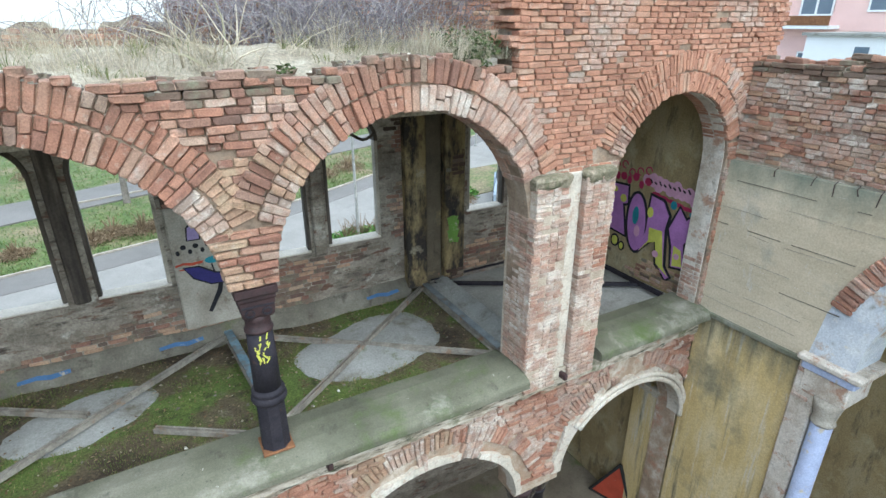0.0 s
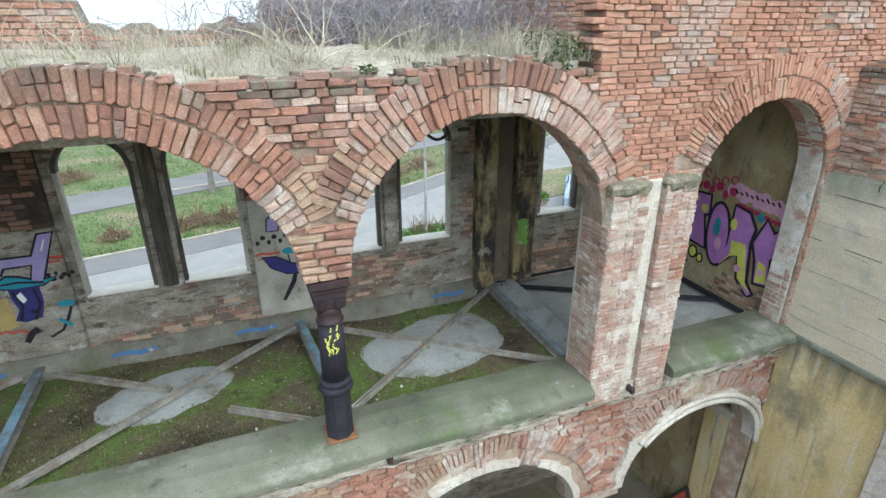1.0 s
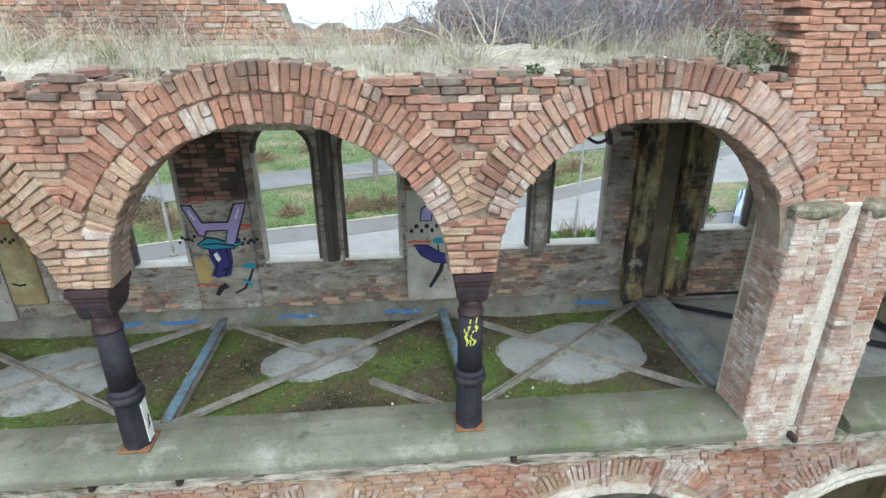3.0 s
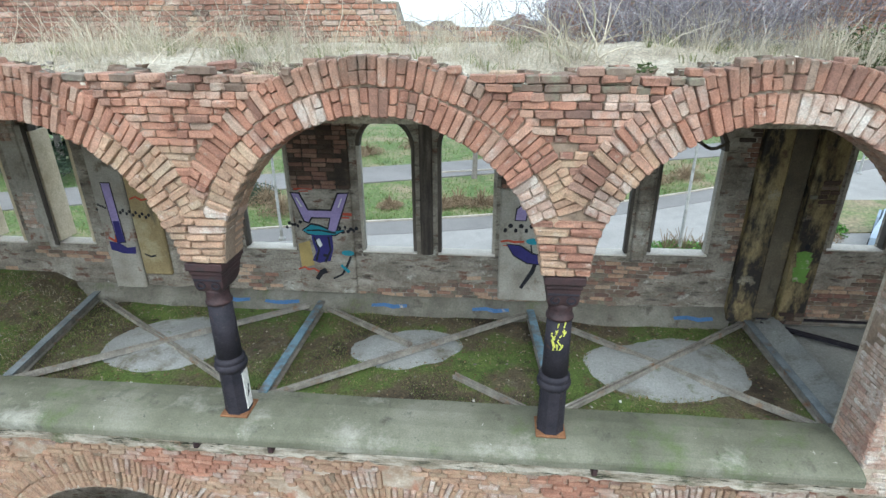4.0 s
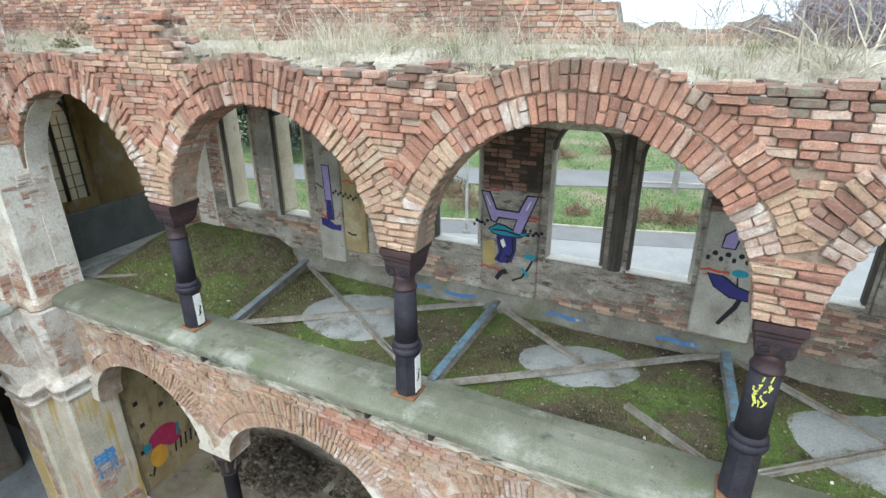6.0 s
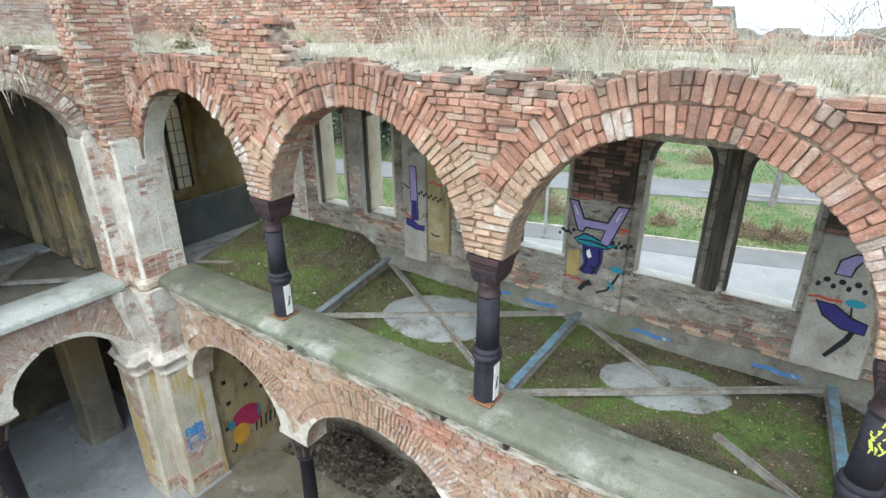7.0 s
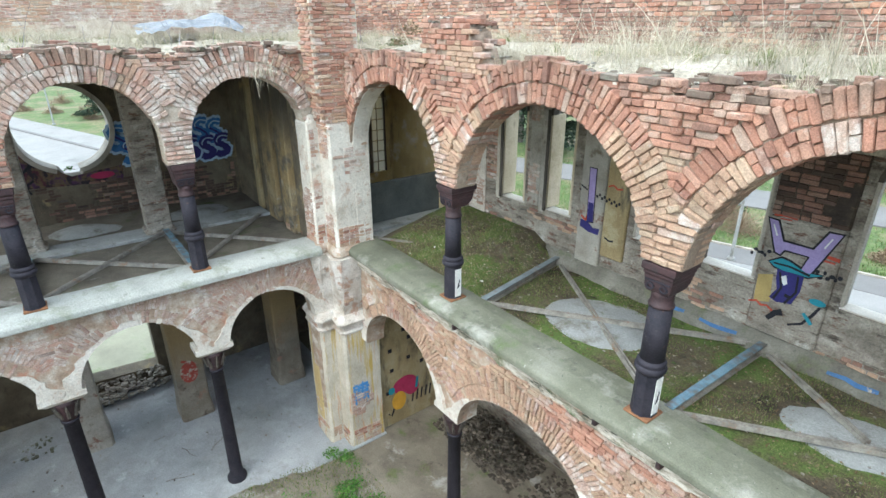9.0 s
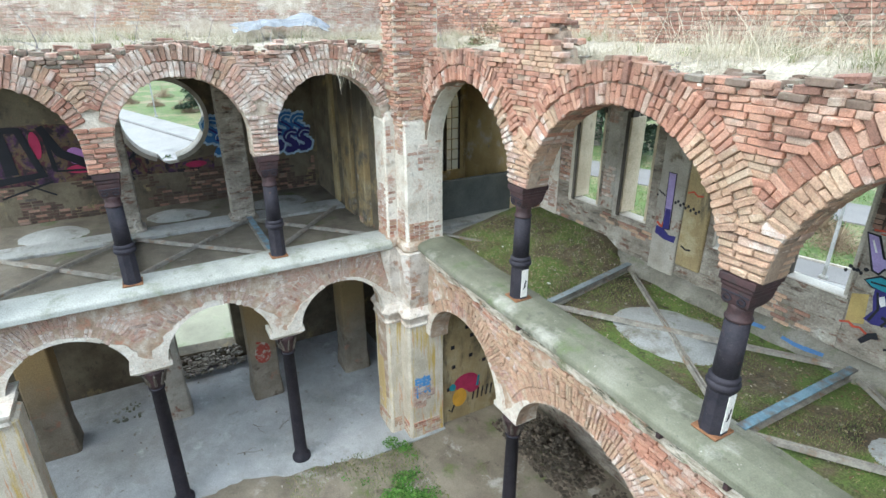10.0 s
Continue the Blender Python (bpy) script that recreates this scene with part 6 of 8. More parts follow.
# ---- cast-iron columns of the gallery ----
def iron_column(matrix, label, panel=None, tag=None, top=1.868):
    ob = thing("iron_column", matrix, label, "column", "iron columns of the gallery")
    Shape().box(-0.155, 0.155, -0.155, 0.155, 0.0, 0.028, 0.006).make("base_plate", M_RUST, ob, label="rusty square base plate")
    Shape().lathe([(0.150, 0.03), (0.145, 0.06), (0.138, 0.60)], seg=8, turn=math.pi / 8).make("pedestal", M_IRON, ob)
    c = Shape()
    c.smooth = True
    c.lathe([(0.140, 0.56), (0.160, 0.58), (0.172, 0.605), (0.174, 0.635), (0.160, 0.655), (0.150, 0.665), (0.158, 0.675), (0.160, 0.705), (0.146, 0.72), (0.134, 0.725), (0.130, 0.74)], seg=24).make("collar", M_IRON, ob)
    c = Shape()
    c.smooth = True
    c.lathe([(0.132, 0.72), (0.122, 1.385)], seg=24).make("shaft", M_IRON, ob)
    c = Shape()
    c.smooth = True
    c.lathe([(0.120, 1.375), (0.134, 1.38), (0.134, 1.405), (0.118, 1.415), (0.116, 1.50), (0.128, 1.56)], seg=24).make("neck", M_RUSTIRON, ob)
    # bracket capital: flaring block with a moulded top and scrolled cheeks
    cap = Shape()
    prof = [(0.105, 1.535), (0.125, 1.55), (0.142, 1.585), (0.150, 1.635), (0.150, 1.70), (0.156, 1.715), (0.156, 1.76), (0.168, 1.775), (0.168, 1.815), (0.188, 1.83), (0.188, 1.915)]
    prof = [(w, 1.535 + (z - 1.535) * (top - 1.535) / 0.38) for w, z in prof]
    v, f = [], []
    for w, z in prof:
        dy0, dy1 = -w * 0.95, w * 1.05 + 0.10 * min(1.0, max(0, (z - 1.53) / 0.12))
        v += [(-w, dy0, z), (w, dy0, z), (w, dy1, z), (-w, dy1, z)]
    for i in range(len(prof) - 1):
        for k in range(4):
            a, b = 4 * i + k, 4 * i + (k + 1) % 4
            f.append((a, b, b + 4, a + 4))
    f += [(3, 2, 1, 0), tuple(4 * (len(prof) - 1) + k for k in range(4))]
    cap.add(v, f).make("capital", M_RUSTIRON, ob, bevel=0.006)
    sc = Shape()
    for sx in (-1, 1):
        for k in range(9):
            t0, t1 = 2 * math.pi * k / 9, 2 * math.pi * (k + 1) / 9
            sc.bar((sx * 0.075 + 0.04 * math.cos(t0), -0.146, 1.62 + 0.032 * math.sin(t0)), (sx * 0.075 + 0.04 * math.cos(t1), -0.146, 1.62 + 0.032 * math.sin(t1)), 0.016, 0.022, up=(0, 1, 0))
    sc.bar((-0.14, -0.150, 1.685), (0.14, -0.150, 1.685), 0.016, 0.02, up=(0, 1, 0))
    sc.make("scroll_relief", M_IRON, ob)
    if panel:
        Shape().box(panel * 0.131, panel * 0.137, -0.060, 0.060, 0.06, 0.53).make("painted_panel", M_WHITE, ob, label="white painted panel")
        mk = Shape()
        for k in range(5):
            mk.bar((panel * 0.1385, -0.02 + 0.012 * k, 0.20 + 0.03 * k), (panel * 0.1385, 0.025 - 0.01 * (k % 3), 0.25 + 0.025 * k), 0.02, 0.002, up=(panel, 0, 0))
        mk.make("scribble", P_BLACK, ob)
    if tag:
        mk = Shape()
        r = random.Random(4)
        for k in range(22):
            a0 = -2.15 + 0.95 * r.random()
            z0 = 1.08 + 0.25 * r.random()
            pts = [(0.131 * math.cos(a0 + q * 0.25 * s), 0.131 * math.sin(a0 + q * 0.25 * s), z0 + q * 0.07 * t) for s, t in [(r.uniform(-1, 1), r.uniform(-1, 1))] for q in (0, 0.33, 0.66, 1)]
            mk.tube(pts, 0.007, 0.007, 4)
        mk.make("yellow_scribble", P_YELLOW, ob, label="lemon yellow spray scribble")
    return ob


iron_column(pose(COLS[2], 0.145, 5.0), "dark cast-iron column with a yellow scribble and rusty plate", tag=True)
iron_column(pose(COLS[1], 0.145, 5.0), "dark cast-iron column with a small white panel", panel=1)
iron_column(pose(COLS[0], 0.145, 5.0), "dark cast-iron column with a tall white painted panel", panel=1)
for u in WCOLS:
    iron_column(W_MAT @ pose(u, 0.145, 5.0), "slim dark iron column on the pale west coping", top=1.938)


# ---- iron columns of the ground floor, with leafy capitals under plaster corbels ----
def lower_column(x, y, top, label):
    ob = thing("lower_column", pose(x, y, 0), label, "column", "iron columns of the ground floor")
    c = Shape()
    c.smooth = True
    c.lathe([(0.20, 0.0), (0.20, 0.10), (0.15, 0.16), (0.135, 0.22), (0.115, top - 0.45), (0.14, top - 0.44), (0.14, top - 0.40)], seg=20).make("shaft", M_IRON, ob)
    c = Shape()
    c.smooth = True
    c.lathe([(0.12, top - 0.42), (0.13, top - 0.34), (0.155, top - 0.20), (0.185, top - 0.08), (0.20, top)], seg=16).make("capital", M_RUSTIRON, ob, label="weathered leaf capital")
    lv = Shape()
    for k in range(8):
        a = 2 * math.pi * k / 8
        lv.tube([(r * math.cos(a), r * math.sin(a), top - z) for r, z in ((0.14, 0.32), (0.18, 0.18), (0.22, 0.08), (0.20, 0.05))], 0.03, 0.012, 5)
    lv.make("leaf_relief", M_CAPLEAF, ob)
    return ob


for x in COLS:
    lower_column(x, 0.20, 2.62, "dark iron column under the north arcade")
    Shape().add([(x + sx * w, 0.21 + sy * w * 0.64, z) for w, z in ((0.25, 2.62), (0.34, 2.70), (0.335, 2.80)) for sx, sy in ((-1, -1), (1, -1), (1, 1), (-1, 1))],
                [(4 * i + k, 4 * i + (k + 1) % 4, 4 * i + 4 + (k + 1) % 4, 4 * i + 4 + k) for i in range(2) for k in range(4)] + [(3, 2, 1, 0), (8, 9, 10, 11)]).make(
        "corbel", M_PLASTER, label="whitewashed corbel block on an iron capital", category="corbel", kind="structure")
for x, y in ((3.30, 0.20), (3.75, 0.35)):
    lower_column(x, y, 2.72, "dark iron column of a pair under the broad pier")
for u in (-2.87, -5.3):
    p = W_MAT @ Vector((u, 0.2, 0))
    lower_column(p.x, p.y, 3.26, "slim dark iron column on the grey ground floor")
    Shape().add([(p.x + sy * w * 0.64, p.y + sx * w, z) for w, z in ((0.25, 3.26), (0.345, 3.34), (0.34, 3.44)) for sx, sy in ((-1, -1), (1, -1), (1, 1), (-1, 1))],
                [(4 * i + k, 4 * i + (k + 1) % 4, 4 * i + 4 + (k + 1) % 4, 4 * i + 4 + k) for i in range(2) for k in range(4)] + [(3, 2, 1, 0), (8, 9, 10, 11)]).make(
        "corbel", M_PLASTER, label="whitewashed corbel block on an iron capital", category="corbel", kind="structure")

# ---- steel beams and diagonal braces on the gallery floor ----
def steel(a, b, material, label, width=0.10, height=0.09, double=False):
    ob = thing("steel_beam", None, label, "beam", "steel beams on the gallery floor")
    a, b = Vector(a), Vector(b)
    t = (b - a).normalized()
    s = t.cross(Vector((0, 0, 1))).normalized()
    if double:
        for q in (-0.025, 0.025):
            Shape().bar(a + s * q, b + s * q, 0.022, height).make("angle_bar", material, ob)
    else:
        Shape().bar(a + Vector((0, 0, height / 2)), b + Vector((0, 0, height / 2)), width, 0.014).make("top_flange", material, ob)
        Shape().bar(a, b, 0.02, height).make("web", M_BEAM, ob)
        Shape().bar(a - Vector((0, 0, height / 2)), b - Vector((0, 0, height / 2)), width, 0.014).make("bottom_flange", M_BEAM, ob)
    return ob


fz = 4.93
steel((0.10, 0.50, fz), (-0.08, 2.78, fz), M_BLUE, "blue painted steel beam across the mossy gallery floor", 0.11, 0.12)
steel((-3.32, 0.46, fz), (-3.30, 2.78, fz), M_BLUE, "blue painted steel beam across the mossy gallery floor", 0.11, 0.12)
steel((-6.62, 0.50, fz), (-7.05, 2.72, fz), M_GREYBLUE, "grey-blue steel beam edging the grassy mound", 0.11, 0.12)
steel((3.05, 0.52, fz), (3.04, 2.80, fz), M_GREYBLUE, "grey-blue steel beam at the edge of the concrete bay", 0.10, 0.12)
Shape().add([(3.12, 0.52, 4.90), (3.46, 0.52, 5.02), (3.46, 2.8, 5.02), (3.12, 2.8, 4.90), (3.12, 0.52, 4.82), (3.46, 0.52, 4.82), (3.46, 2.8, 4.82), (3.12, 2.8, 4.82)],
            [(0, 1, 2, 3), (7, 6, 5, 4), (0, 4, 5, 1), (1, 5, 6, 2), (2, 6, 7, 3), (3, 7, 4, 0)]).make("slab_edge", M_CONC, label="sloping grey concrete edge of the bay floor", category="floor", kind="structure")
for x0, x1 in ((0.0, 3.05), (-3.40, -0.05), (-6.75, -3.40)):
    steel((x0 + 0.18, 0.52, fz), (x1 - 0.05, 2.72, fz), M_BEAM, "rusty diagonal brace over the vault crowns", 0.07, 0.06, True)
steel((0.05, 2.70, fz - 0.03), (2.95, 0.55, fz - 0.03), M_BEAM, "rusty diagonal brace over the vault crowns", 0.07, 0.06, True)
steel((-3.22, 2.70, fz - 0.03), (-1.75, 1.75, fz - 0.03), M_BEAM, "broken rusty brace sunk in the moss", 0.07, 0.06, True)
steel((-1.10, 1.15, fz - 0.05), (-0.25, 0.55, fz - 0.02), M_BEAM, "stump of a rusty brace sunk in the moss", 0.07, 0.06, True)
steel((-6.85, 2.60, fz - 0.02), (-3.6, 0.55, fz - 0.03), M_BEAM, "rusty diagonal brace over the vault crowns", 0.07, 0.06, True)
steel((3.25, 2.75, 4.93), (6.3, 1.0, 4.93), M_IRON, "thin dark steel brace on the concrete bay", 0.06, 0.05, True)
steel((3.2, 2.80, 4.95), (6.3, 2.78, 4.95), M_IRON, "dark steel angle along the outer wall", 0.06, 0.06)
steel((6.22, 0.55, 4.95), (6.24, 2.74, 4.95), M_IRON, "dark steel angle along the east bay wall", 0.06, 0.06, True)
for y0, y1 in ((-2.87, -0.75), (-5.3, -2.87), (-7.6, -5.3)):
    steel((-11.02, y0 + 0.12, fz), (-13.1, y1 - 0.1, fz), M_BEAM, "rusty diagonal brace on the west gallery floor", 0.07, 0.06, True)
    steel((-11.02, y1 - 0.12, fz - 0.02), (-13.1, y0 + 0.1, fz - 0.02), M_BEAM, "rusty diagonal brace on the west gallery floor", 0.07, 0.06, True)
for y in (-2.87, -5.3):
    steel((-11.0, y, fz), (-13.15, y, fz), M_BLUE, "flaking blue steel beam on the west gallery floor", 0.12, 0.12)
for x, y in ((-14.4, -1.9), (-14.5, -4.3), (-14.4, -6.7)):
    crown("vault_crown", x, y, 0.7, 0.85, 4.80, 0.13, M_CONC, int(-y * 10), "pale concrete vault crown on the west gallery floor")
Shape().box(-13.75, -13.1, -8.2, -0.6, 4.84, 4.92, 0.01).make("floor_strip", M_CONC, label="pale concrete strip between the inner piers", category="floor", kind="structure")

# ---- outside: street, verge, path ----
g = Shape()
g.add([(-400, -400, -0.12), (400, -400, -0.12), (400, 400, -0.12), (-400, 400, -0.12)], [(0, 1, 2, 3)])
g.make("ground", M_LAWN, label="winter lawn and verge round the ruin", category="ground", kind="structure")
def kerb_y(x):
    """The curving edge between the street and the lawn."""
    if x < -6.9:
        return 19.85 + 0.29 * (x + 6.9)
    return 21.6 + 0.33 * min(x, 16) + 0.011 * min(x, 16) ** 2 + 0.6 * max(0, x - 16)


def ribbon(name, near, far, z0, z1, x0, x1, material, label, category, step=1.5):
    """A strip of ground between the lines near(x) and far(x)."""
    sh, xs = Shape(), np.arange(x0, x1 + 0.01, step)
    for x in xs:
        sh.v += [(x, near(x), z1), (x, far(x), z1), (x, far(x), z0), (x, near(x), z0)]
    for i in range(len(xs) - 1):
        sh.f += [(4 * i + k, 4 * i + (k + 1) % 4, 4 * i + 4 + (k + 1) % 4, 4 * i + 4 + k) for k in range(4)]
    return sh.make(name, material, label=label, category=category, kind="structure")


ribbon("street", lambda x: 3.6, lambda x: kerb_y(x) - 1.9, -0.3, -0.01, -31.5, 60, M_PAVE, "pale wide street surface beside the ruin", "road")
ribbon("road", lambda x: kerb_y(x) - 1.88, lambda x: kerb_y(x) - 0.12, -0.3, 0.0, -31.5, 60, M_ROAD, "strip of grey asphalt along the verge", "road")
ribbon("kerb", lambda x: kerb_y(x) - 0.12, lambda x: kerb_y(x), -0.3, 0.07, -31.5, 60, M_STONE, "worn stone kerb along the lawn", "kerb")
ribbon("verge_island", lambda x: 19.8 + 0.1 * (x - 12), lambda x: 24.6 + 0.1 * (x - 12), -0.3, 0.03, 11.5, 21, M_LAWN, "green island of verge behind the parked car", "ground")
ribbon("path", lambda x: 29.9 + 0.37 * x, lambda x: 33.9 + 0.37 * x, -0.3, -0.05, -60, 30, M_ROAD, "grey path across the lawn", "road")
Shape().bar((-5.6, 29.0, 0.0), (1.5, 31.0, 0.0), 0.10, 0.08).make("path_kerb", M_STONE, label="short length of pale kerb beside the path", category="kerb", kind="structure")
def edge_y(x):
    return 0.43 + (x + 55) * 0.339


wst = Shape()
Shape().box(-19.5, -16.05, -12, 3.4, -0.3, 0.02).make("verge_west", M_VERGE, label="pale trodden verge along the west wall", category="ground", kind="structure")
wst.add([(-110, edge_y(-110), -0.02), (-110, -60, -0.02), (-16.1, -60, -0.02), (-16.1, edge_y(-16.1), -0.02)], [(0, 1, 2, 3)])
wst.make("street_west", M_PAVE, label="pale paved street west of the ruin", category="road", kind="structure")
Shape().bar((-110, edge_y(-110) - 3, 0.02), (-16.2, edge_y(-16.2) - 3, 0.02), 0.28, 0.10).make("kerb", M_ROAD, label="dark kerb along the west street", category="kerb", kind="structure")

P_REDWORN = paint("worn_red_spray_paint", (0.36, 0.07, 0.05), 0.18)
P_SKYBLUE = paint("worn_sky_blue_spray_paint", (0.10, 0.27, 0.55), 0.15)
P_BLUESTREAK = paint("faded_blue_spray_paint", (0.075, 0.165, 0.33), 0.12)
# ---- graffiti: thin layers of paint on the walls ----
def oval(u, z, ru, rz, n=20, tilt=0.0):
    pts = []
    for k in range(n):
        a = 2 * math.pi * k / n
        x, y = ru * math.cos(a), rz * math.sin(a)
        pts.append((u + x * math.cos(tilt) - y * math.sin(tilt), z + x * math.sin(tilt) + y * math.cos(tilt)))
    return pts


def stroke(pts, w):
    """The outline of a painted stroke along points."""
    left, right = [], []
    for i, (u, z) in enumerate(pts):
        a, b = pts[max(i - 1, 0)], pts[min(i + 1, len(pts) - 1)]
        t = Vector((b[0] - a[0], b[1] - a[1])).normalized()
        k = w / 2 * (0.8 + 0.4 * ((i * 7) % 5) / 5)
        left.append((u - t.y * k, z + t.x * k))
        right.append((u + t.y * k, z - t.x * k))
    return left + right[::-1]


def grown(outline, d):
    cu, cz = sum(p[0] for p in outline) / len(outline), sum(p[1] for p in outline) / len(outline)
    out, n = [], len(outline)
    area = sum(outline[i - 1][0] * outline[i][1] - outline[i][0] * outline[i - 1][1] for i in range(n))
    s = 1 if area > 0 else -1
    for i in range(n):
        a, b, c = Vector(outline[i - 1]), Vector(outline[i]), Vector(outline[(i + 1) % n])
        t = ((b - a).normalized() + (c - b).normalized())
        t = t.normalized() if t.length > 1e-3 else Vector((1, 0))
        out.append((b.x + s * t.y * d, b.y - s * t.x * d))
    return out


def graffiti(matrix, label, layers):
    """layers: (name, paint, outlines), each a hair in front of the one before."""
    ob = thing("graffiti", matrix, label, "graffiti", "graffiti")
    for i, (name, mat, outlines) in enumerate(layers):
        for k, o in enumerate(outlines):
            Shape().plate(o, -0.003 * (i + 1) - 0.0025 * k / len(outlines), -0.003 * i).make(name, mat, ob)
    return ob


wall_base = patch_bricks(Brickwork(), pose(0, 0.05, 0), -2.84, -0.40, 4.9, 5.30, -0.15, 45, ("soot", "tan", "lichen", "pale"))
wall_base.build(wall_e_in, (-1.6, 5.1), 60, LOOKS)
T = [(-2.20, 6.40), (-1.73, 6.43), (-1.70, 6.14), (-1.80, 6.10), (-1.68, 5.56), (-2.02, 5.60), (-2.06, 6.05), (-2.20, 6.04)]
OO = oval(-1.46, 5.86, 0.19, 0.50, 24, 0.08)
R = [(-1.22, 6.40), (-0.98, 6.36), (-0.84, 6.16), (-0.88, 5.92), (-0.80, 5.30), (-0.66, 5.16), (-0.72, 5.10), (-0.94, 5.30), (-1.02, 5.70), (-1.16, 5.64), (-1.34, 5.38), (-1.24, 5.80)]
K = [(-0.66, 6.34), (-0.52, 6.18), (-0.38, 6.30), (-0.30, 6.05), (-0.50, 5.80), (-0.44, 5.40), (-0.66, 5.36), (-0.70, 5.70), (-0.80, 5.96)]
graffiti(E_MAT @ pose(0, 0.05, 0), "violet and yellow block letters sprayed on ochre plaster", [
    ("pink_cloud", P_PINKP, [oval(-1.36 + 0.115 * k, 6.63 - 0.012 * k + 0.03 * (k % 2), 0.10, 0.10 + 0.02 * (k % 3), 14) for k in range(9)]),
    ("crimson_haze", P_MAGENTA, [oval(-2.25 + 0.13 * k, 6.52 + 0.06 * (k % 2) + 0.02 * (k % 3), 0.05 + 0.02 * (k % 2), 0.07, 12) for k in range(8)] + [oval(-1.15 + 0.15 * k, 6.44 - 0.02 * k, 0.09, 0.035, 12) for k in range(6)]),
    ("crimson_curl", P_MAGENTA, [stroke([(-2.2 + 0.17 * k + 0.06 * math.cos(t), 6.68 + 0.05 * (k % 3) + 0.06 * math.sin(t)) for t in np.arange(0.0, 5.2, 0.5)], 0.022) for k in range(6)]),
    ("black_outline", P_BLACK, [grown(T, 0.055), grown(OO, 0.05), grown(R, 0.055), grown(K, 0.055), oval(-1.88, 5.40, 0.10, 0.12), oval(-1.72, 5.34, 0.07, 0.09)] +
     [stroke([(-1.30 + 0.09 * k, 6.66 - 0.03 * (k % 2)), (-1.25 + 0.09 * k, 6.60)], 0.03) for k in range(9)]),
    ("violet_letter", P_PURPLE, [T, OO, R, K]),
    ("yellow_patch", P_YELLOW, [oval(-1.80, 6.20, 0.07, 0.07), oval(-2.0, 6.32, 0.05, 0.05), oval(-1.20, 6.12, 0.06, 0.09), oval(-1.88, 5.40, 0.065, 0.085), oval(-1.72, 5.34, 0.04, 0.06),
     [(-1.32, 5.40), (-1.16, 5.64), (-1.18, 5.86), (-0.92, 5.88), (-0.84, 5.50), (-0.80, 5.30), (-0.68, 5.16), (-0.94, 5.30), (-1.02, 5.66), (-1.16, 5.60)], [(-0.66, 5.72), (-0.52, 5.68), (-0.46, 5.42), (-0.64, 5.38)]]),
    ("turquoise_patch", P_TEAL, [oval(-1.49, 5.98, 0.065, 0.16, 16), oval(-0.78, 6.36, 0.06, 0.07), oval(-0.42, 6.30, 0.06, 0.05)]),
    ("magenta_spot", P_PINKP, [oval(-0.98, 5.46, 0.06, 0.06), oval(-0.58, 5.56, 0.05, 0.05), oval(-1.42, 5.72, 0.06, 0.10)]),
])

wall_face = OY0 - 0.062
yb = [(-3.62, 6.72), (-3.51, 6.71), (-3.40, 6.46), (-3.04, 6.46), (-2.92, 6.72), (-2.78, 6.73), (-3.02, 6.10), (-3.13, 6.10), (-3.06, 6.36), (-3.36, 6.36), (-3.40, 6.28), (-3.46, 6.30)]
body = [(-3.38, 6.08), (-3.06, 6.08), (-3.06, 5.86), (-3.12, 5.66), (-3.30, 5.62), (-3.40, 5.66), (-3.33, 5.80), (-3.37, 5.95)]
wing = [(-3.50, 6.15), (-3.36, 6.24), (-3.25, 6.22), (-3.05, 6.14), (-2.86, 6.17), (-3.02, 6.09), (-3.3, 6.08), (-3.42, 6.10)]
dots = [oval(-3.74 + 0.042 * k, 6.19 + 0.045 * (k % 2) + 0.02 * (k % 3), 0.02 + 0.008 * (k % 2), 0.026, 10) for k in range(6)] + [oval(-2.98 + 0.042 * k, 6.16 + 0.05 * (k % 2) - 0.012 * (k % 3), 0.02 + 0.007 * (k % 3), 0.028, 10) for k in range(8)]
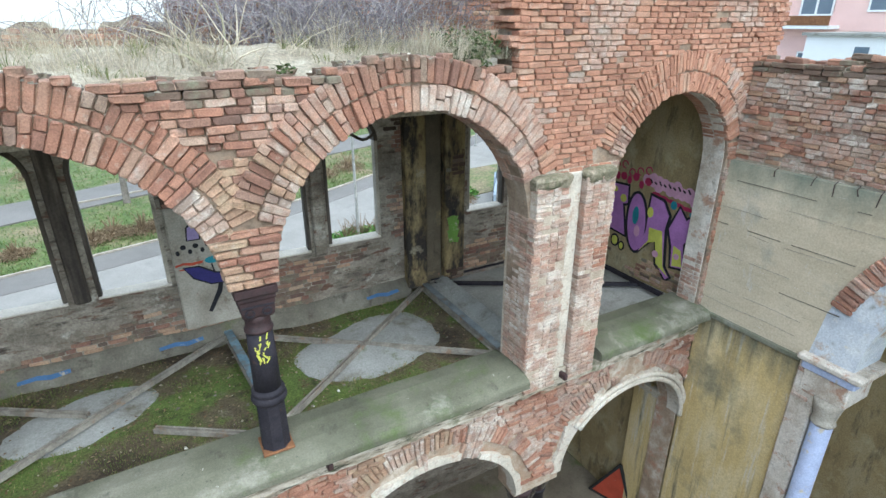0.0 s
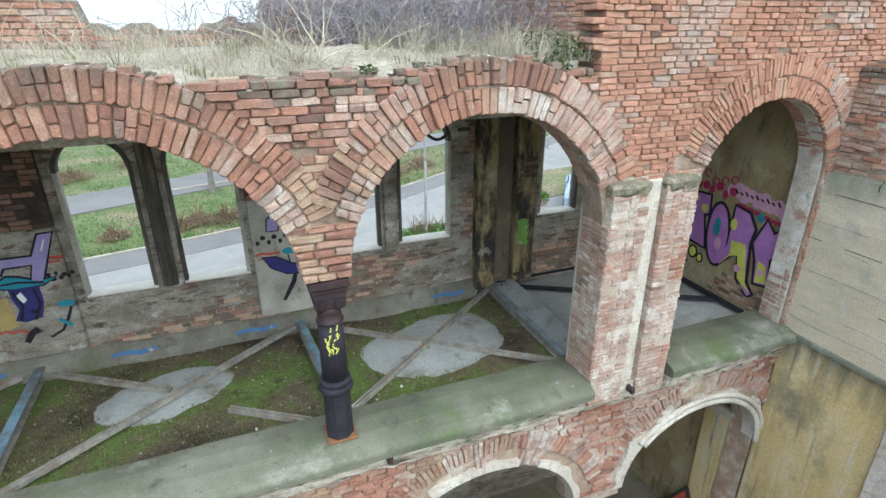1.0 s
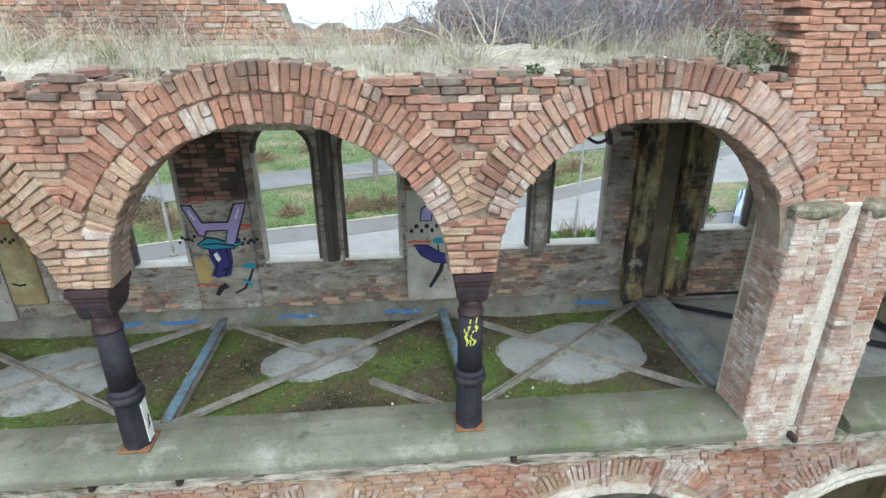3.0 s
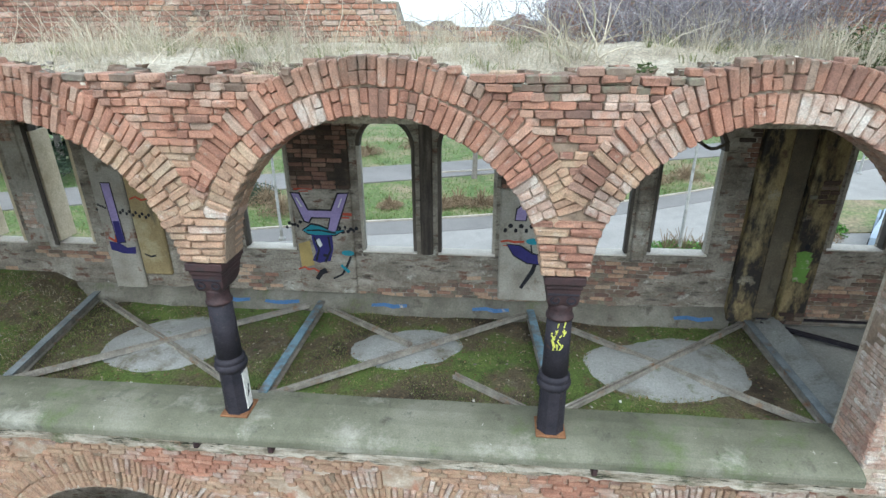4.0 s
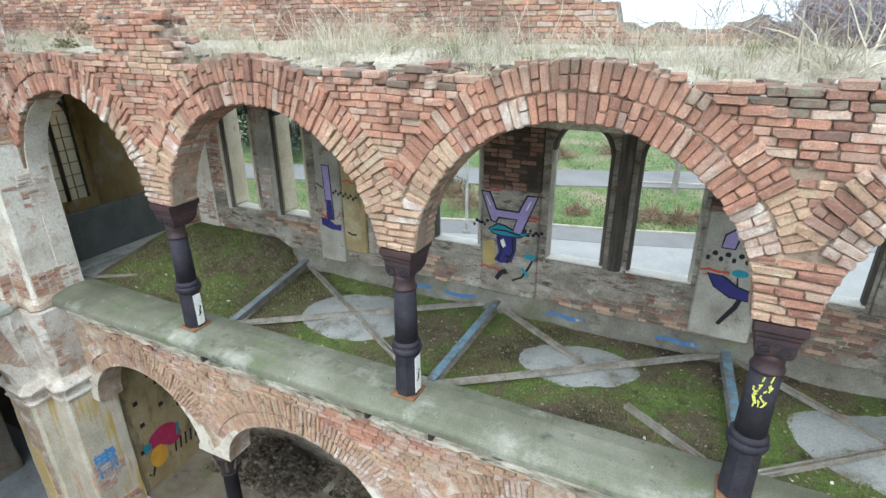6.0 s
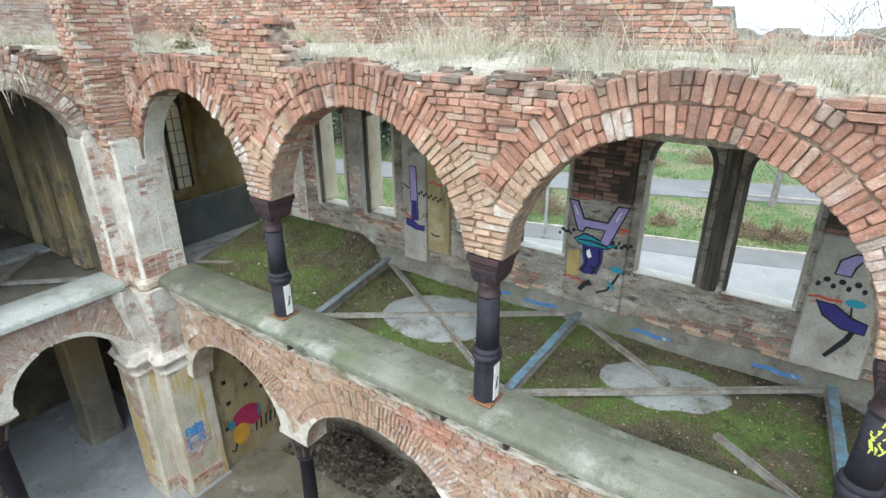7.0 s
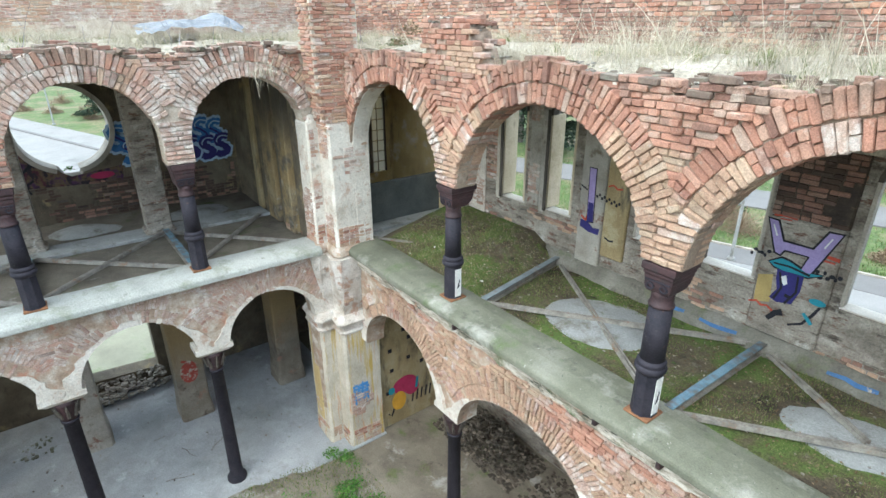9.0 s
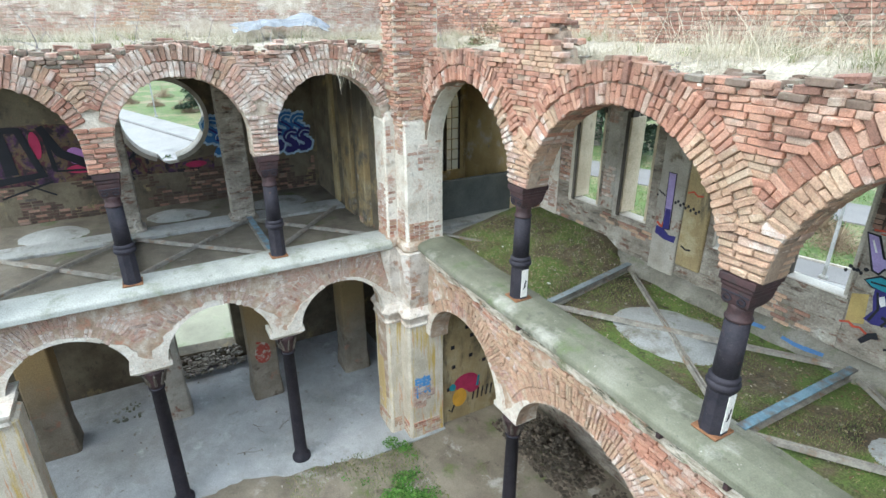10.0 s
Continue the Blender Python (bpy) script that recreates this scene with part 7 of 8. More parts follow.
graffiti(pose(0, wall_face, 0), "lilac and indigo sprayed figure of bars with turquoise wings", [
    ("ochre_patch", P_OCHRE, [[(-3.60, 5.92), (-3.42, 5.98), (-3.38, 5.58), (-3.58, 5.52)]]),
    ("red_mark", P_RED, [stroke([(-3.58, 6.78), (-3.44, 6.80), (-3.30, 6.79)], 0.03), stroke([(-3.5, 6.75), (-3.36, 6.755)], 0.02), stroke([(-3.04, 6.40), (-2.9, 6.42), (-2.74, 6.41)], 0.04), stroke([(-2.98, 6.36), (-2.78, 6.36)], 0.025),
     stroke([(-3.64, 5.50), (-3.54, 5.54), (-3.48, 5.50), (-3.40, 5.52), (-3.30, 5.46)], 0.03)]),
    ("black_outline", P_BLACK, [grown(yb, 0.03), grown(wing, 0.025), *dots, stroke([(-3.10, 5.36), (-2.95, 5.44), (-2.86, 5.60), (-2.80, 5.74)], 0.035), stroke([(-3.36, 5.34), (-3.28, 5.46), (-3.20, 5.50)], 0.08)]),
    ("lilac_bar", P_LILAC, [yb]),
    ("indigo_body", P_INDIGO, [body]),
    ("turquoise_wing", P_TEAL, [wing, oval(-2.84, 5.80, 0.10, 0.045, 12), stroke([(-2.96, 5.60), (-2.84, 5.48)], 0.05)]),
    ("white_shine", P_WHITE, [[(-3.33, 5.98), (-3.26, 6.03), (-3.22, 5.92), (-3.26, 5.88)], stroke([(-2.87, 6.66), (-2.93, 6.52)], 0.02), stroke([(-3.55, 6.66), (-3.48, 6.52)], 0.02)]),
    ("black_vein", P_BLACK, [stroke([(-3.34, 6.05), (-3.28, 5.84), (-3.34, 5.66)], 0.03), stroke([(-3.12, 6.06), (-3.10, 5.84), (-3.20, 5.64)], 0.03), stroke([(-3.44, 6.15), (-3.25, 6.16), (-3.0, 6.12)], 0.025), stroke([(-3.22, 5.76), (-3.14, 5.74)], 0.05)]),
])
graffiti(pose(0, wall_face, 0), "tall violet sprayed bar with black dots on a pale pilaster", [
    ("red_mark", P_RED, [stroke([(-6.16, 6.56), (-6.06, 6.60), (-5.98, 6.55), (-5.88, 6.57)], 0.03), stroke([(-6.66, 5.92), (-6.56, 5.86), (-6.52, 5.96)], 0.05)]),
    ("black_dot", P_BLACK, [grown([(-6.56, 6.80), (-6.43, 6.80), (-6.40, 5.86), (-6.52, 5.84)], 0.022)] + [oval(-6.73 + 0.035 * k, 6.38 + 0.05 * (k % 2) + 0.03 * (k % 3), 0.016, 0.02, 10) for k in range(6)] + [oval(-6.36 + 0.05 * k, 6.34 + 0.045 * (k % 2) - 0.008 * k, 0.022, 0.028, 10) for k in range(10)] + [stroke([(-6.12, 5.66), (-6.02, 5.62), (-5.94, 5.64)], 0.03)]),
    ("violet_bar", P_LILAC, [[(-6.56, 6.80), (-6.43, 6.80), (-6.40, 5.86), (-6.52, 5.84)]]),
    ("indigo_foot", P_INDIGO, [[(-6.66, 5.86), (-6.5, 5.84), (-6.38, 5.76), (-6.24, 5.78), (-6.26, 5.66), (-6.46, 5.66), (-6.66, 5.72)], [(-6.52, 6.2), (-6.42, 6.2), (-6.40, 5.86), (-6.52, 5.84)]]),
])
graffiti(pose(0, wall_face, 0), "indigo sprayed curl with black dots on pale plaster", [
    ("red_mark", P_RED, [stroke([(-0.56, 6.06), (-0.46, 6.08), (-0.36, 6.06), (-0.22, 6.07)], 0.035), stroke([(-0.52, 6.0), (-0.36, 6.0)], 0.02)]),
    ("black_line", P_BLACK, [grown([(-0.36, 6.40), (-0.34, 6.56), (-0.22, 6.66), (-0.12, 6.66), (-0.20, 6.52), (-0.22, 6.40)], 0.022)] + [oval(-0.50 + 0.075 * k, 6.24 + 0.07 * (k % 2), 0.026 + 0.01 * (k % 2), 0.034, 10) for k in range(7)] +
     [stroke([(-0.24, 5.32), (-0.16, 5.46), (-0.08, 5.60), (-0.04, 5.74)], 0.06), stroke([(-0.12, 6.02), (-0.10, 5.88), (-0.04, 5.80)], 0.025), grown([(-0.46, 6.02), (-0.36, 5.86), (-0.16, 5.74), (0.06, 5.72), (0.06, 5.84), (-0.10, 5.88), (-0.28, 6.0)], 0.022)]),
    ("lilac_arc", P_LILAC, [[(-0.36, 6.40), (-0.34, 6.56), (-0.22, 6.66), (-0.12, 6.66), (-0.20, 6.52), (-0.22, 6.40)]]),
    ("indigo_curl", P_INDIGO, [[(-0.46, 6.02), (-0.36, 5.86), (-0.16, 5.74), (0.06, 5.72), (0.06, 5.84), (-0.10, 5.88), (-0.28, 6.0)]]),
    ("turquoise_leaf", P_TEAL, [oval(-0.10, 6.08, 0.10, 0.05, 12)]),
])
graffiti(pose(0, OY0 - 0.162, 0), "faint green spray patch on an ochre pilaster", [("green_patch", P_GREEN, [stroke([(3.47 + 0.015 * (k % 3), 6.04 - 0.075 * k), (3.56, 6.06 - 0.075 * k), (3.66 + 0.02 * (k % 2), 6.03 - 0.075 * k)], 0.085) for k in range(6)]), ("black_mark", P_BLACK, [oval(3.58, 6.16, 0.035, 0.05, 8)])])
graffiti(pose(0, OY0 - 0.185, 4.985, -53), "faded blue spray streaks along the mortar fillet", [
    ("blue_streak", P_BLUESTREAK, [stroke([(u, 0.0), (u + 0.2, 0.02 * q), (u + 0.34, -0.01), (u + 0.55, 0.015)], 0.06) for u, q in ((-5.0, 1), (-4.2, -1), (-0.95, 1), (-2.5, 1), (2.0, 1))])])

# west gallery back wall
def rounded(pts, n=5):
    """Points on a smooth curve through pts."""
    out, q = [], [pts[0]] + list(pts) + [pts[-1]]
    for i in range(1, len(q) - 2):
        a, b, c, d = (Vector(p) for p in q[i - 1:i + 3])
        for k in range(n):
            t = k / n
            p = 0.5 * (2 * b + (c - a) * t + (2 * a - 5 * b + 4 * c - d) * t * t + (3 * b - a - 3 * c + d) * t ** 3)
            out.append((p.x, p.y))
    return out + [tuple(pts[-1])]


waves = []
for u, z in ((-3.12, 6.62), (-2.92, 6.30), (-1.62, 6.58), (-1.28, 6.62), (-0.95, 6.56), (-1.56, 6.20), (-1.18, 6.16), (-0.82, 6.18)):
    waves.append([(u + 0.15, z + 0.20), (u - 0.02, z + 0.23), (u - 0.14, z + 0.10), (u + 0.02, z - 0.02), (u + 0.12, z - 0.14), (u - 0.04, z - 0.24), (u - 0.17, z - 0.18)])
waves = [rounded(w) for w in waves]
graffiti(W_BACK, "blue curling letters with pale outlines on a dark wall", [
    ("pale_outline", P_SKY, [stroke(w, 0.30) for w in waves]),
    ("blue_fill", P_BLUE, [stroke(w, 0.17) for w in waves[:5]]),
    ("indigo_fill", P_INDIGO, [stroke(w, 0.17) for w in waves[5:]]),
    ("dark_stroke", P_INDIGO, [stroke(w[8:24], 0.05) for w in waves[:5]]),
    ("pale_shine", P_SKY, [stroke(w[0:12], 0.03) for w in waves])])
P_MIX = weathered("layered_spray_paint", [(0.30, (0.015, 0.013, 0.015)), (0.42, (0.07, 0.02, 0.032)), (0.50, (0.12, 0.085, 0.045)), (0.58, (0.065, 0.028, 0.07)), (0.68, (0.02, 0.017, 0.02)), (0.78, (0.15, 0.035, 0.03))], 2.2, rough=0.8, bump=0.2,
                  stains=[((0.025, 0.02, 0.025), 5.0, 0.52, 0.58)])
graffiti(W_BACK, "black and crimson sprayed lettering under the round window", [
    ("layered_field", P_MIX, [[(-8.2, 5.75), (-5.0, 5.72), (-3.2, 5.62), (-3.15, 6.0), (-4.2, 5.88), (-5.0, 6.4), (-5.15, 6.95), (-6.6, 7.05), (-8.2, 7.0)]]),
    ("crimson_haze", P_MAGENTA, [oval(-6.0, 6.0, 0.3, 0.1), oval(-3.6, 5.82, 0.25, 0.08), oval(-6.75, 6.6, 0.10, 0.3)]),
    ("violet_haze", P_PURPLE, [oval(-6.05, 6.3, 0.18, 0.2, 14, 0.5), stroke([(-5.9, 6.7), (-5.5, 6.2)], 0.1)]),
    ("pale_highlight", P_SKY, [stroke([(-7.62, 6.8), (-7.58, 6.1)], 0.05), stroke([(-6.9, 6.75), (-6.86, 6.2)], 0.03)]),
    ("black_stroke", P_BLACK, [stroke([(-7.9, 7.0), (-7.0, 6.95), (-6.75, 5.95), (-7.7, 5.85)], 0.18), stroke([(-7.35, 6.9), (-7.3, 6.0)], 0.26), stroke([(-6.6, 7.0), (-6.35, 6.4), (-5.7, 6.0)], 0.20), stroke([(-6.55, 6.9), (-6.5, 6.0)], 0.10), stroke([(-6.5, 6.0), (-5.6, 5.95)], 0.06),
     stroke([(-7.6, 5.5), (-6.6, 5.78)], 0.05), stroke([(-7.1, 5.76), (-6.6, 5.46)], 0.04), stroke([(-5.4, 5.6), (-4.9, 5.9)], 0.05), stroke([(-5.0, 5.6), (-5.2, 5.95)], 0.05), stroke([(-5.3, 6.5), (-5.05, 6.1), (-4.8, 6.3)], 0.09)])])
# undercroft
graffiti(pose(-10.05, 0, 0, 0, 0, 90), "crimson and amber sprayed shape low on an ochre wall", [
    ("black_line", P_BLACK, [stroke([(0.62, 0.35), (0.70, 0.25), (0.80, 0.5)], 0.05)] + [stroke([(1.30 + 0.13 * k, 0.42), (1.34 + 0.13 * k, 0.72)], 0.05) for k in range(5)]),
    ("crimson_fill", P_MAGENTA, [oval(1.10, 1.02, 0.34, 0.24), oval(1.30, 0.85, 0.2, 0.2)]),
    ("amber_fill", P_ORANGE, [oval(0.92, 0.62, 0.20, 0.26)]), ("turquoise_patch", P_TEAL, [oval(0.72, 0.98, 0.09, 0.10), stroke([(1.46, 1.1), (1.42, 0.8)], 0.07)])])
graffiti(pose(-9.916, 0.13, 0, 0, 0, 88.5), "patch of blue spray paint on a plastered pier", [
    ("blue_letter", P_SKYBLUE, [stroke([(-0.46, 1.62 - 0.085 * k), (-0.34, 1.635 - 0.085 * k), (-0.22, 1.615 - 0.085 * k), (-0.08 + 0.02 * (k % 2), 1.63 - 0.085 * k)], 0.075 - 0.008 * (k % 3)) for k in range(5)]),
    ("blue_letter", P_SKYBLUE, [stroke([(-0.42 + 0.10 * k, 1.70 - 0.03 * (k % 2)), (-0.43 + 0.10 * k, 1.45), (-0.40 + 0.10 * k, 1.12 + 0.05 * (k % 3))], 0.05 + 0.01 * (k % 2)) for k in range(4)])])
# flat black plates paint the shade inside the square peg holes
holes = Shape()
for k, (u, z) in enumerate(((0.75, 1.55), (0.72, 2.1), (1.1, 2.55), (1.22, 1.75), (1.24, 2.3), (1.5, 2.1), (0.62, 0.95), (1.7, 2.6), (1.6, 1.5))):
    holes.plate([(u - 0.05, z - 0.05), (u + 0.05, z - 0.05), (u + 0.05, z + 0.05), (u - 0.05, z + 0.05)], -0.002, 0.05)
holes.make("peg_holes", P_BLACK, matrix=pose(-10.05, 0, 0, 0, 0, 90), label="square black patches for the shade inside peg holes in the undercroft wall", category="hole", kind="structure")
sgn = thing("warning_board", pose(6.34, 1.0, 0.0, 0, 0, -70), "red triangular board with a black frame leaning on a wall", "board")
Shape().plate([(-0.45, 0.0), (0.45, 0.0), (0.1, 1.0)], 0.0, 0.02).make("panel", P_RED, sgn)
fr = Shape()
for a, b in (((-0.45, 0), (0.45, 0)), ((0.45, 0), (0.1, 1)), ((0.1, 1), (-0.45, 0))):
    fr.bar((a[0], -0.01, a[1]), (b[0], -0.01, b[1]), 0.05, 0.05, up=(0, 1, 0))
fr.make("frame", M_RUBBER, sgn)

# ---- blocked tall window of the stair: iron frame, block filling ----
lw = thing("window_11", pose(-13.02, 2.17, 5.46, 0, 0, 90), "tall iron lattice window with pale frosted panes", "window", kind="structure")
for k in range(9):
    for c in (-0.315, -0.105, 0.105, 0.315):
        Shape().box(c - 0.093, c + 0.093, 0.0, 0.008, 0.27 * k + 0.012, 0.27 * k + 0.258).make("pane", M_PANE, lw).visible_shadow = False
fs = Shape()
for u in (-0.43, 0.0, 0.43):
    fs.bar((u, 0, 0), (u, 0, 2.42), 0.045, 0.05, up=(0, 1, 0))
for u in (-0.21, 0.21):
    fs.bar((u, 0, 0), (u, 0, 1.8), 0.016, 0.02, up=(0, 1, 0))
    fs.tube([(u + 0.21 * math.cos(math.pi * k / 8), -0.02, 1.80 + 0.30 * math.sin(math.pi * k / 8)) for k in range(9)], 0.038, 0.038, 6)
fs.tube([(0.12 * math.cos(math.pi * k / 6), -0.02, 2.24 + 0.12 * math.sin(math.pi * k / 6)) for k in range(13)], 0.025, 0.025, 6)
fs.bar((0, -0.02, 0), (0, -0.02, 2.0), 0.075, 0.06, up=(0, 1, 0))
for k in range(10):
    fs.bar((-0.43, 0, 0.27 * k), (0.43, 0, 0.27 * k), 0.012, 0.02, up=(0, 1, 0))
fs.make("window_frame", M_FRAME, lw)
sconce = Shape()
sconce.lathe([(0.10, 0.0), (0.09, 0.02), (0.04, 0.04)], seg=14).make("wall_rosette", M_STONE, matrix=pose(-11.9, 2.84, 6.25, 90, 0, 0), label="small plaster rosette on the stair wall", category="rosette", kind="structure")
Shape().box(-15.4, -9.9, 2.80, 2.856, 4.9, 8.3).make("wall_stair_side", M_OCHRE_S, label="ochre plaster on the stair's outer wall", category="wall", kind="structure")

# ---- broken wrought-iron curl and an overhanging dry vine ----
curl = Shape()
curl.tube([(1.72 + 0.07 * k, OY0 - 0.02, 7.52 + 0.07 * math.sin(k * 0.75)) for k in range(10)], 0.03, 0.022, 6)
curl.make("tracery_remnant", M_FRAME, label="black curved remnant of window tracery", category="tracery", kind="structure")

# ---- loose bits ----
zn = thing("zinc_sheet", pose(-13.0, -1.7, 8.84), "crumpled grey zinc sheet lying in the dry grass", "metal sheet")
s = Shape()
v, f = [], []
for j in range(9):
    for i in range(17):
        u, w = i / 16, j / 8
        v.append((-0.55 + 1.1 * w, -0.95 + 1.9 * u + 0.12 * math.sin(w * 5), 0.05 + 0.10 * math.sin(u * 3.0) + 0.14 * abs(noise.noise((u * 4, w * 3, 1))) + 0.05 * noise.noise((u * 11, w * 7, 1)) + 0.17 * math.exp(-((u - 0.80) / 0.10) ** 2) * (0.3 + 0.7 * (1 - w)) + 0.14 * (1 - w)))
for j in range(8):
    for i in range(16):
        f.append((j * 17 + i, j * 17 + i + 1, (j + 1) * 17 + i + 1, (j + 1) * 17 + i))
s.add(v, f).make("sheet", M_ZINC, zn)
rod = Shape().bar((-10.2, 0.52, 4.93), (-9.42, 1.02, 4.93), 0.05, 0.04)
rod.make("loose_batten", M_BEAM, label="loose rusty batten lying on the landing", category="batten")


def stones(name, x0, x1, y0, y1, base, n, size, material, label, seed, pile=0.0):
    r = random.Random(seed)
    s = Shape()
    for _ in range(n):
        x, y = r.uniform(x0, x1), r.uniform(y0, y1)
        k = size * r.uniform(0.4, 1.2)
        q = max(0, 1 - ((2 * (x - x0) / (x1 - x0) - 1) ** 2 + (2 * (y - y0) / (y1 - y0) - 1) ** 2)) if pile else 0
        z = base(x, y) + pile * q * r.random()
        c = [(x + k * r.uniform(-0.6, 0.6) + k * a, y + k * r.uniform(-0.4, 0.4) + k * b * 0.8, z + k * (c2 * 0.5 + 0.3) + k * r.uniform(-0.15, 0.15)) for c2 in (-1, 1) for a, b in ((-1, -1), (1, -1), (1, 1), (-1, 1))]
        s.add(c, [(3, 2, 1, 0), (4, 5, 6, 7), (0, 1, 5, 4), (1, 2, 6, 5), (2, 3, 7, 6), (3, 0, 4, 7)])
    return s.make(name, material, label=label, category="rubble", kind="stuff")


stones("rubble_pile", -9.5, -6.8, 1.5, 2.75, lambda x, y: 0.0, 1500, 0.036, M_RUBBLE_SHADE, "heap of grey rubble in the undercroft", 2, 0.75)
stones("rubble_pile", -6.6, 3.0, 1.0, 2.75, lambda x, y: 0.0, 2600, 0.038, M_RUBBLE_SHADE, "heap of grey rubble in the undercroft", 3, 0.8)
stones("gravel", -10.0, 3.0, 0.6, 2.6, lambda x, y: floor_h(x, y), 130, 0.015, M_RUBBLE, "small stones scattered on the mossy floor", 4)
stones("sill_rubble", -15.5, -14.9, -5.0, -3.3, lambda x, y: 0.45 - 0.5 * (x + 15.5), 260, 0.05, M_RUBBLE, "broken masonry in the low wall opening", 43)
stones("white_chips", -10.0, 3.0, 0.6, 2.6, lambda x, y: floor_h(x, y), 14, 0.016, M_WHITE, "pale plaster chips scattered on the mossy floor", 5)
stones("roof_rubble", -9.3, 2.5, 0.30, 0.85, lambda x, y: roof_h(x, y) + 0.02, 260, 0.055, M_LICHEN_I, "lichened brick fragments along the broken wall top", 6)
stones("roof_rubble", -10.9, -10.4, -7.8, -0.8, lambda x, y: 8.70, 110, 0.05, M_LICHEN_I, "lichened brick fragments along the broken wall top", 7)
for seed, mat, n, sz, lb in ((31, M_RUBBLE, 700, 0.022, "small grey mortar lumps on the broken wall top"), (32, M_CREAM, 260, 0.020, "pale mortar lumps on the broken wall top"), (33, M_LICHEN_I, 420, 0.035, "lichened brick chips on the broken wall top")):
    stones("wall_top_debris", -9.4, 2.6, 0.0, 0.5, lambda x, y: n_top(x) - 0.05 + 0.05 * noise.noise((x * 4, y * 4, 0)), n, sz, mat, lb, seed)
    stones("wall_top_debris", -10.9, -10.42, -7.8, -0.7, lambda x, y: w_top(y) - 0.05 + 0.05 * noise.noise((x * 4, y * 4, 0)), n // 2, sz, mat, lb, seed)
stones("floor_debris", -14.6, -13.9, -6.6, -6.0, lambda x, y: 0.03, 34, 0.035, M_LEDGE, "dark damp debris on the grey floor", 41)
stones("floor_debris", -15.0, -10.6, -7.6, -1.0, lambda x, y: 0.035, 60, 0.018, M_RUBBLE, "small stones scattered on the grey floor", 42)
for k, (x, y, a) in enumerate(((-12.0, -3.55, 0.3), (-11.9, -2.9, 2.2), (-11.3, -3.9, 1.2))):
    tg = thing("fallen_twig", pose(x, y, 0.05, 0, 0, math.degrees(a)), "thin dark dead twig lying on the floor", "twig", "fallen twigs")
    Shape().tube([(-0.25, 0, 0), (-0.1, 0.03, 0.01), (0.1, 0.0, 0.02), (0.27, 0.06, 0.0)], 0.009, 0.004, 5).make("stem", M_BARK, tg)
    Shape().tube([(-0.1, 0.03, 0.01), (0.05, 0.13, 0.02), (0.12, 0.16, 0.0)], 0.006, 0.003, 4).make("side_shoot", M_BARK, tg)
graffiti(pose(-13.168, 0, 0, 0, 0, 90), "worn red spray patch on an ochre pier", [("red_patch", P_REDWORN, [oval(-3.02, 1.35, 0.2, 0.28, 14), stroke([(-3.15, 1.7), (-2.95, 1.62), (-2.85, 1.5)], 0.07)])])
stones("nave_debris", -9.9, -4.0, -3.6, -0.4, lambda x, y: nave_h(x, y), 160, 0.02, M_RUBBLE, "small stones on the earth floor of the nave", 8)


# ---- plants ----
def blades(name, n, place, height, width, material, label, seed, lean=0.5):
    """Grass: bent two-piece blades. place(r) gives a root."""
    r = random.Random(seed)
    v, f = [], []
    for _ in range(n):
        p = place(r)
        if p is None:
            continue
        x, y, z, k = p
        h, a, w = height * k * r.uniform(0.45, 1.15), r.uniform(0, 6.283), width * r.uniform(0.6, 1.3)
        l = lean * h * r.uniform(0.2, 1.3)
        dx, dy = math.cos(a), math.sin(a)
        b = r.uniform(0, 6.283)
        sx, sy = math.cos(b) * w / 2, math.sin(b) * w / 2
        i = len(v)
        v += [(x - sx, y - sy, z - 0.02), (x + sx, y + sy, z - 0.02), (x + dx * l * 0.3 + sx * 0.8, y + dy * l * 0.3 + sy * 0.8, z + h * 0.6), (x + dx * l * 0.3 - sx * 0.8, y + dy * l * 0.3 - sy * 0.8, z + h * 0.6), (x + dx * l, y + dy * l, z + h)]
        f += [(i, i + 1, i + 2, i + 3), (i + 3, i + 2, i + 4)]
    me = bpy.data.meshes.new(name)
    me.from_pydata(v, [], f)
    me.materials.append(material)
    return tagged(new(name, me), label, "grass", kind="stuff")


def roof_place(r):
    x, y = r.uniform(-9.4, 2.7), 0.12 + 2.7 * r.random() ** 1.1
    d = noise.noise((x * 0.9, y * 1.1, 8))
    if d < -0.14 + 0.15 * (y < 0.8):
        return None
    return x, y, roof_h(x, max(y, 0.4)) + (0.08 if y < 0.38 else 0), (0.5 + 0.9 * (d + 0.35)) * (0.35 + 0.65 * min(1, max(0, (y - 0.3) / 0.8)))


def roofw_place(r):
    x, y = -10.75 - 4.4 * r.random(), r.uniform(-8.2, 2.6)
    if x < -13.2 and y > -0.4:
        return None
    d = noise.noise((x * 0.9, y * 1.1, 8))
    return (x, y, roof_w(x, y), 0.55 + 0.5 * (d + 0.4)) if d > -0.4 else None


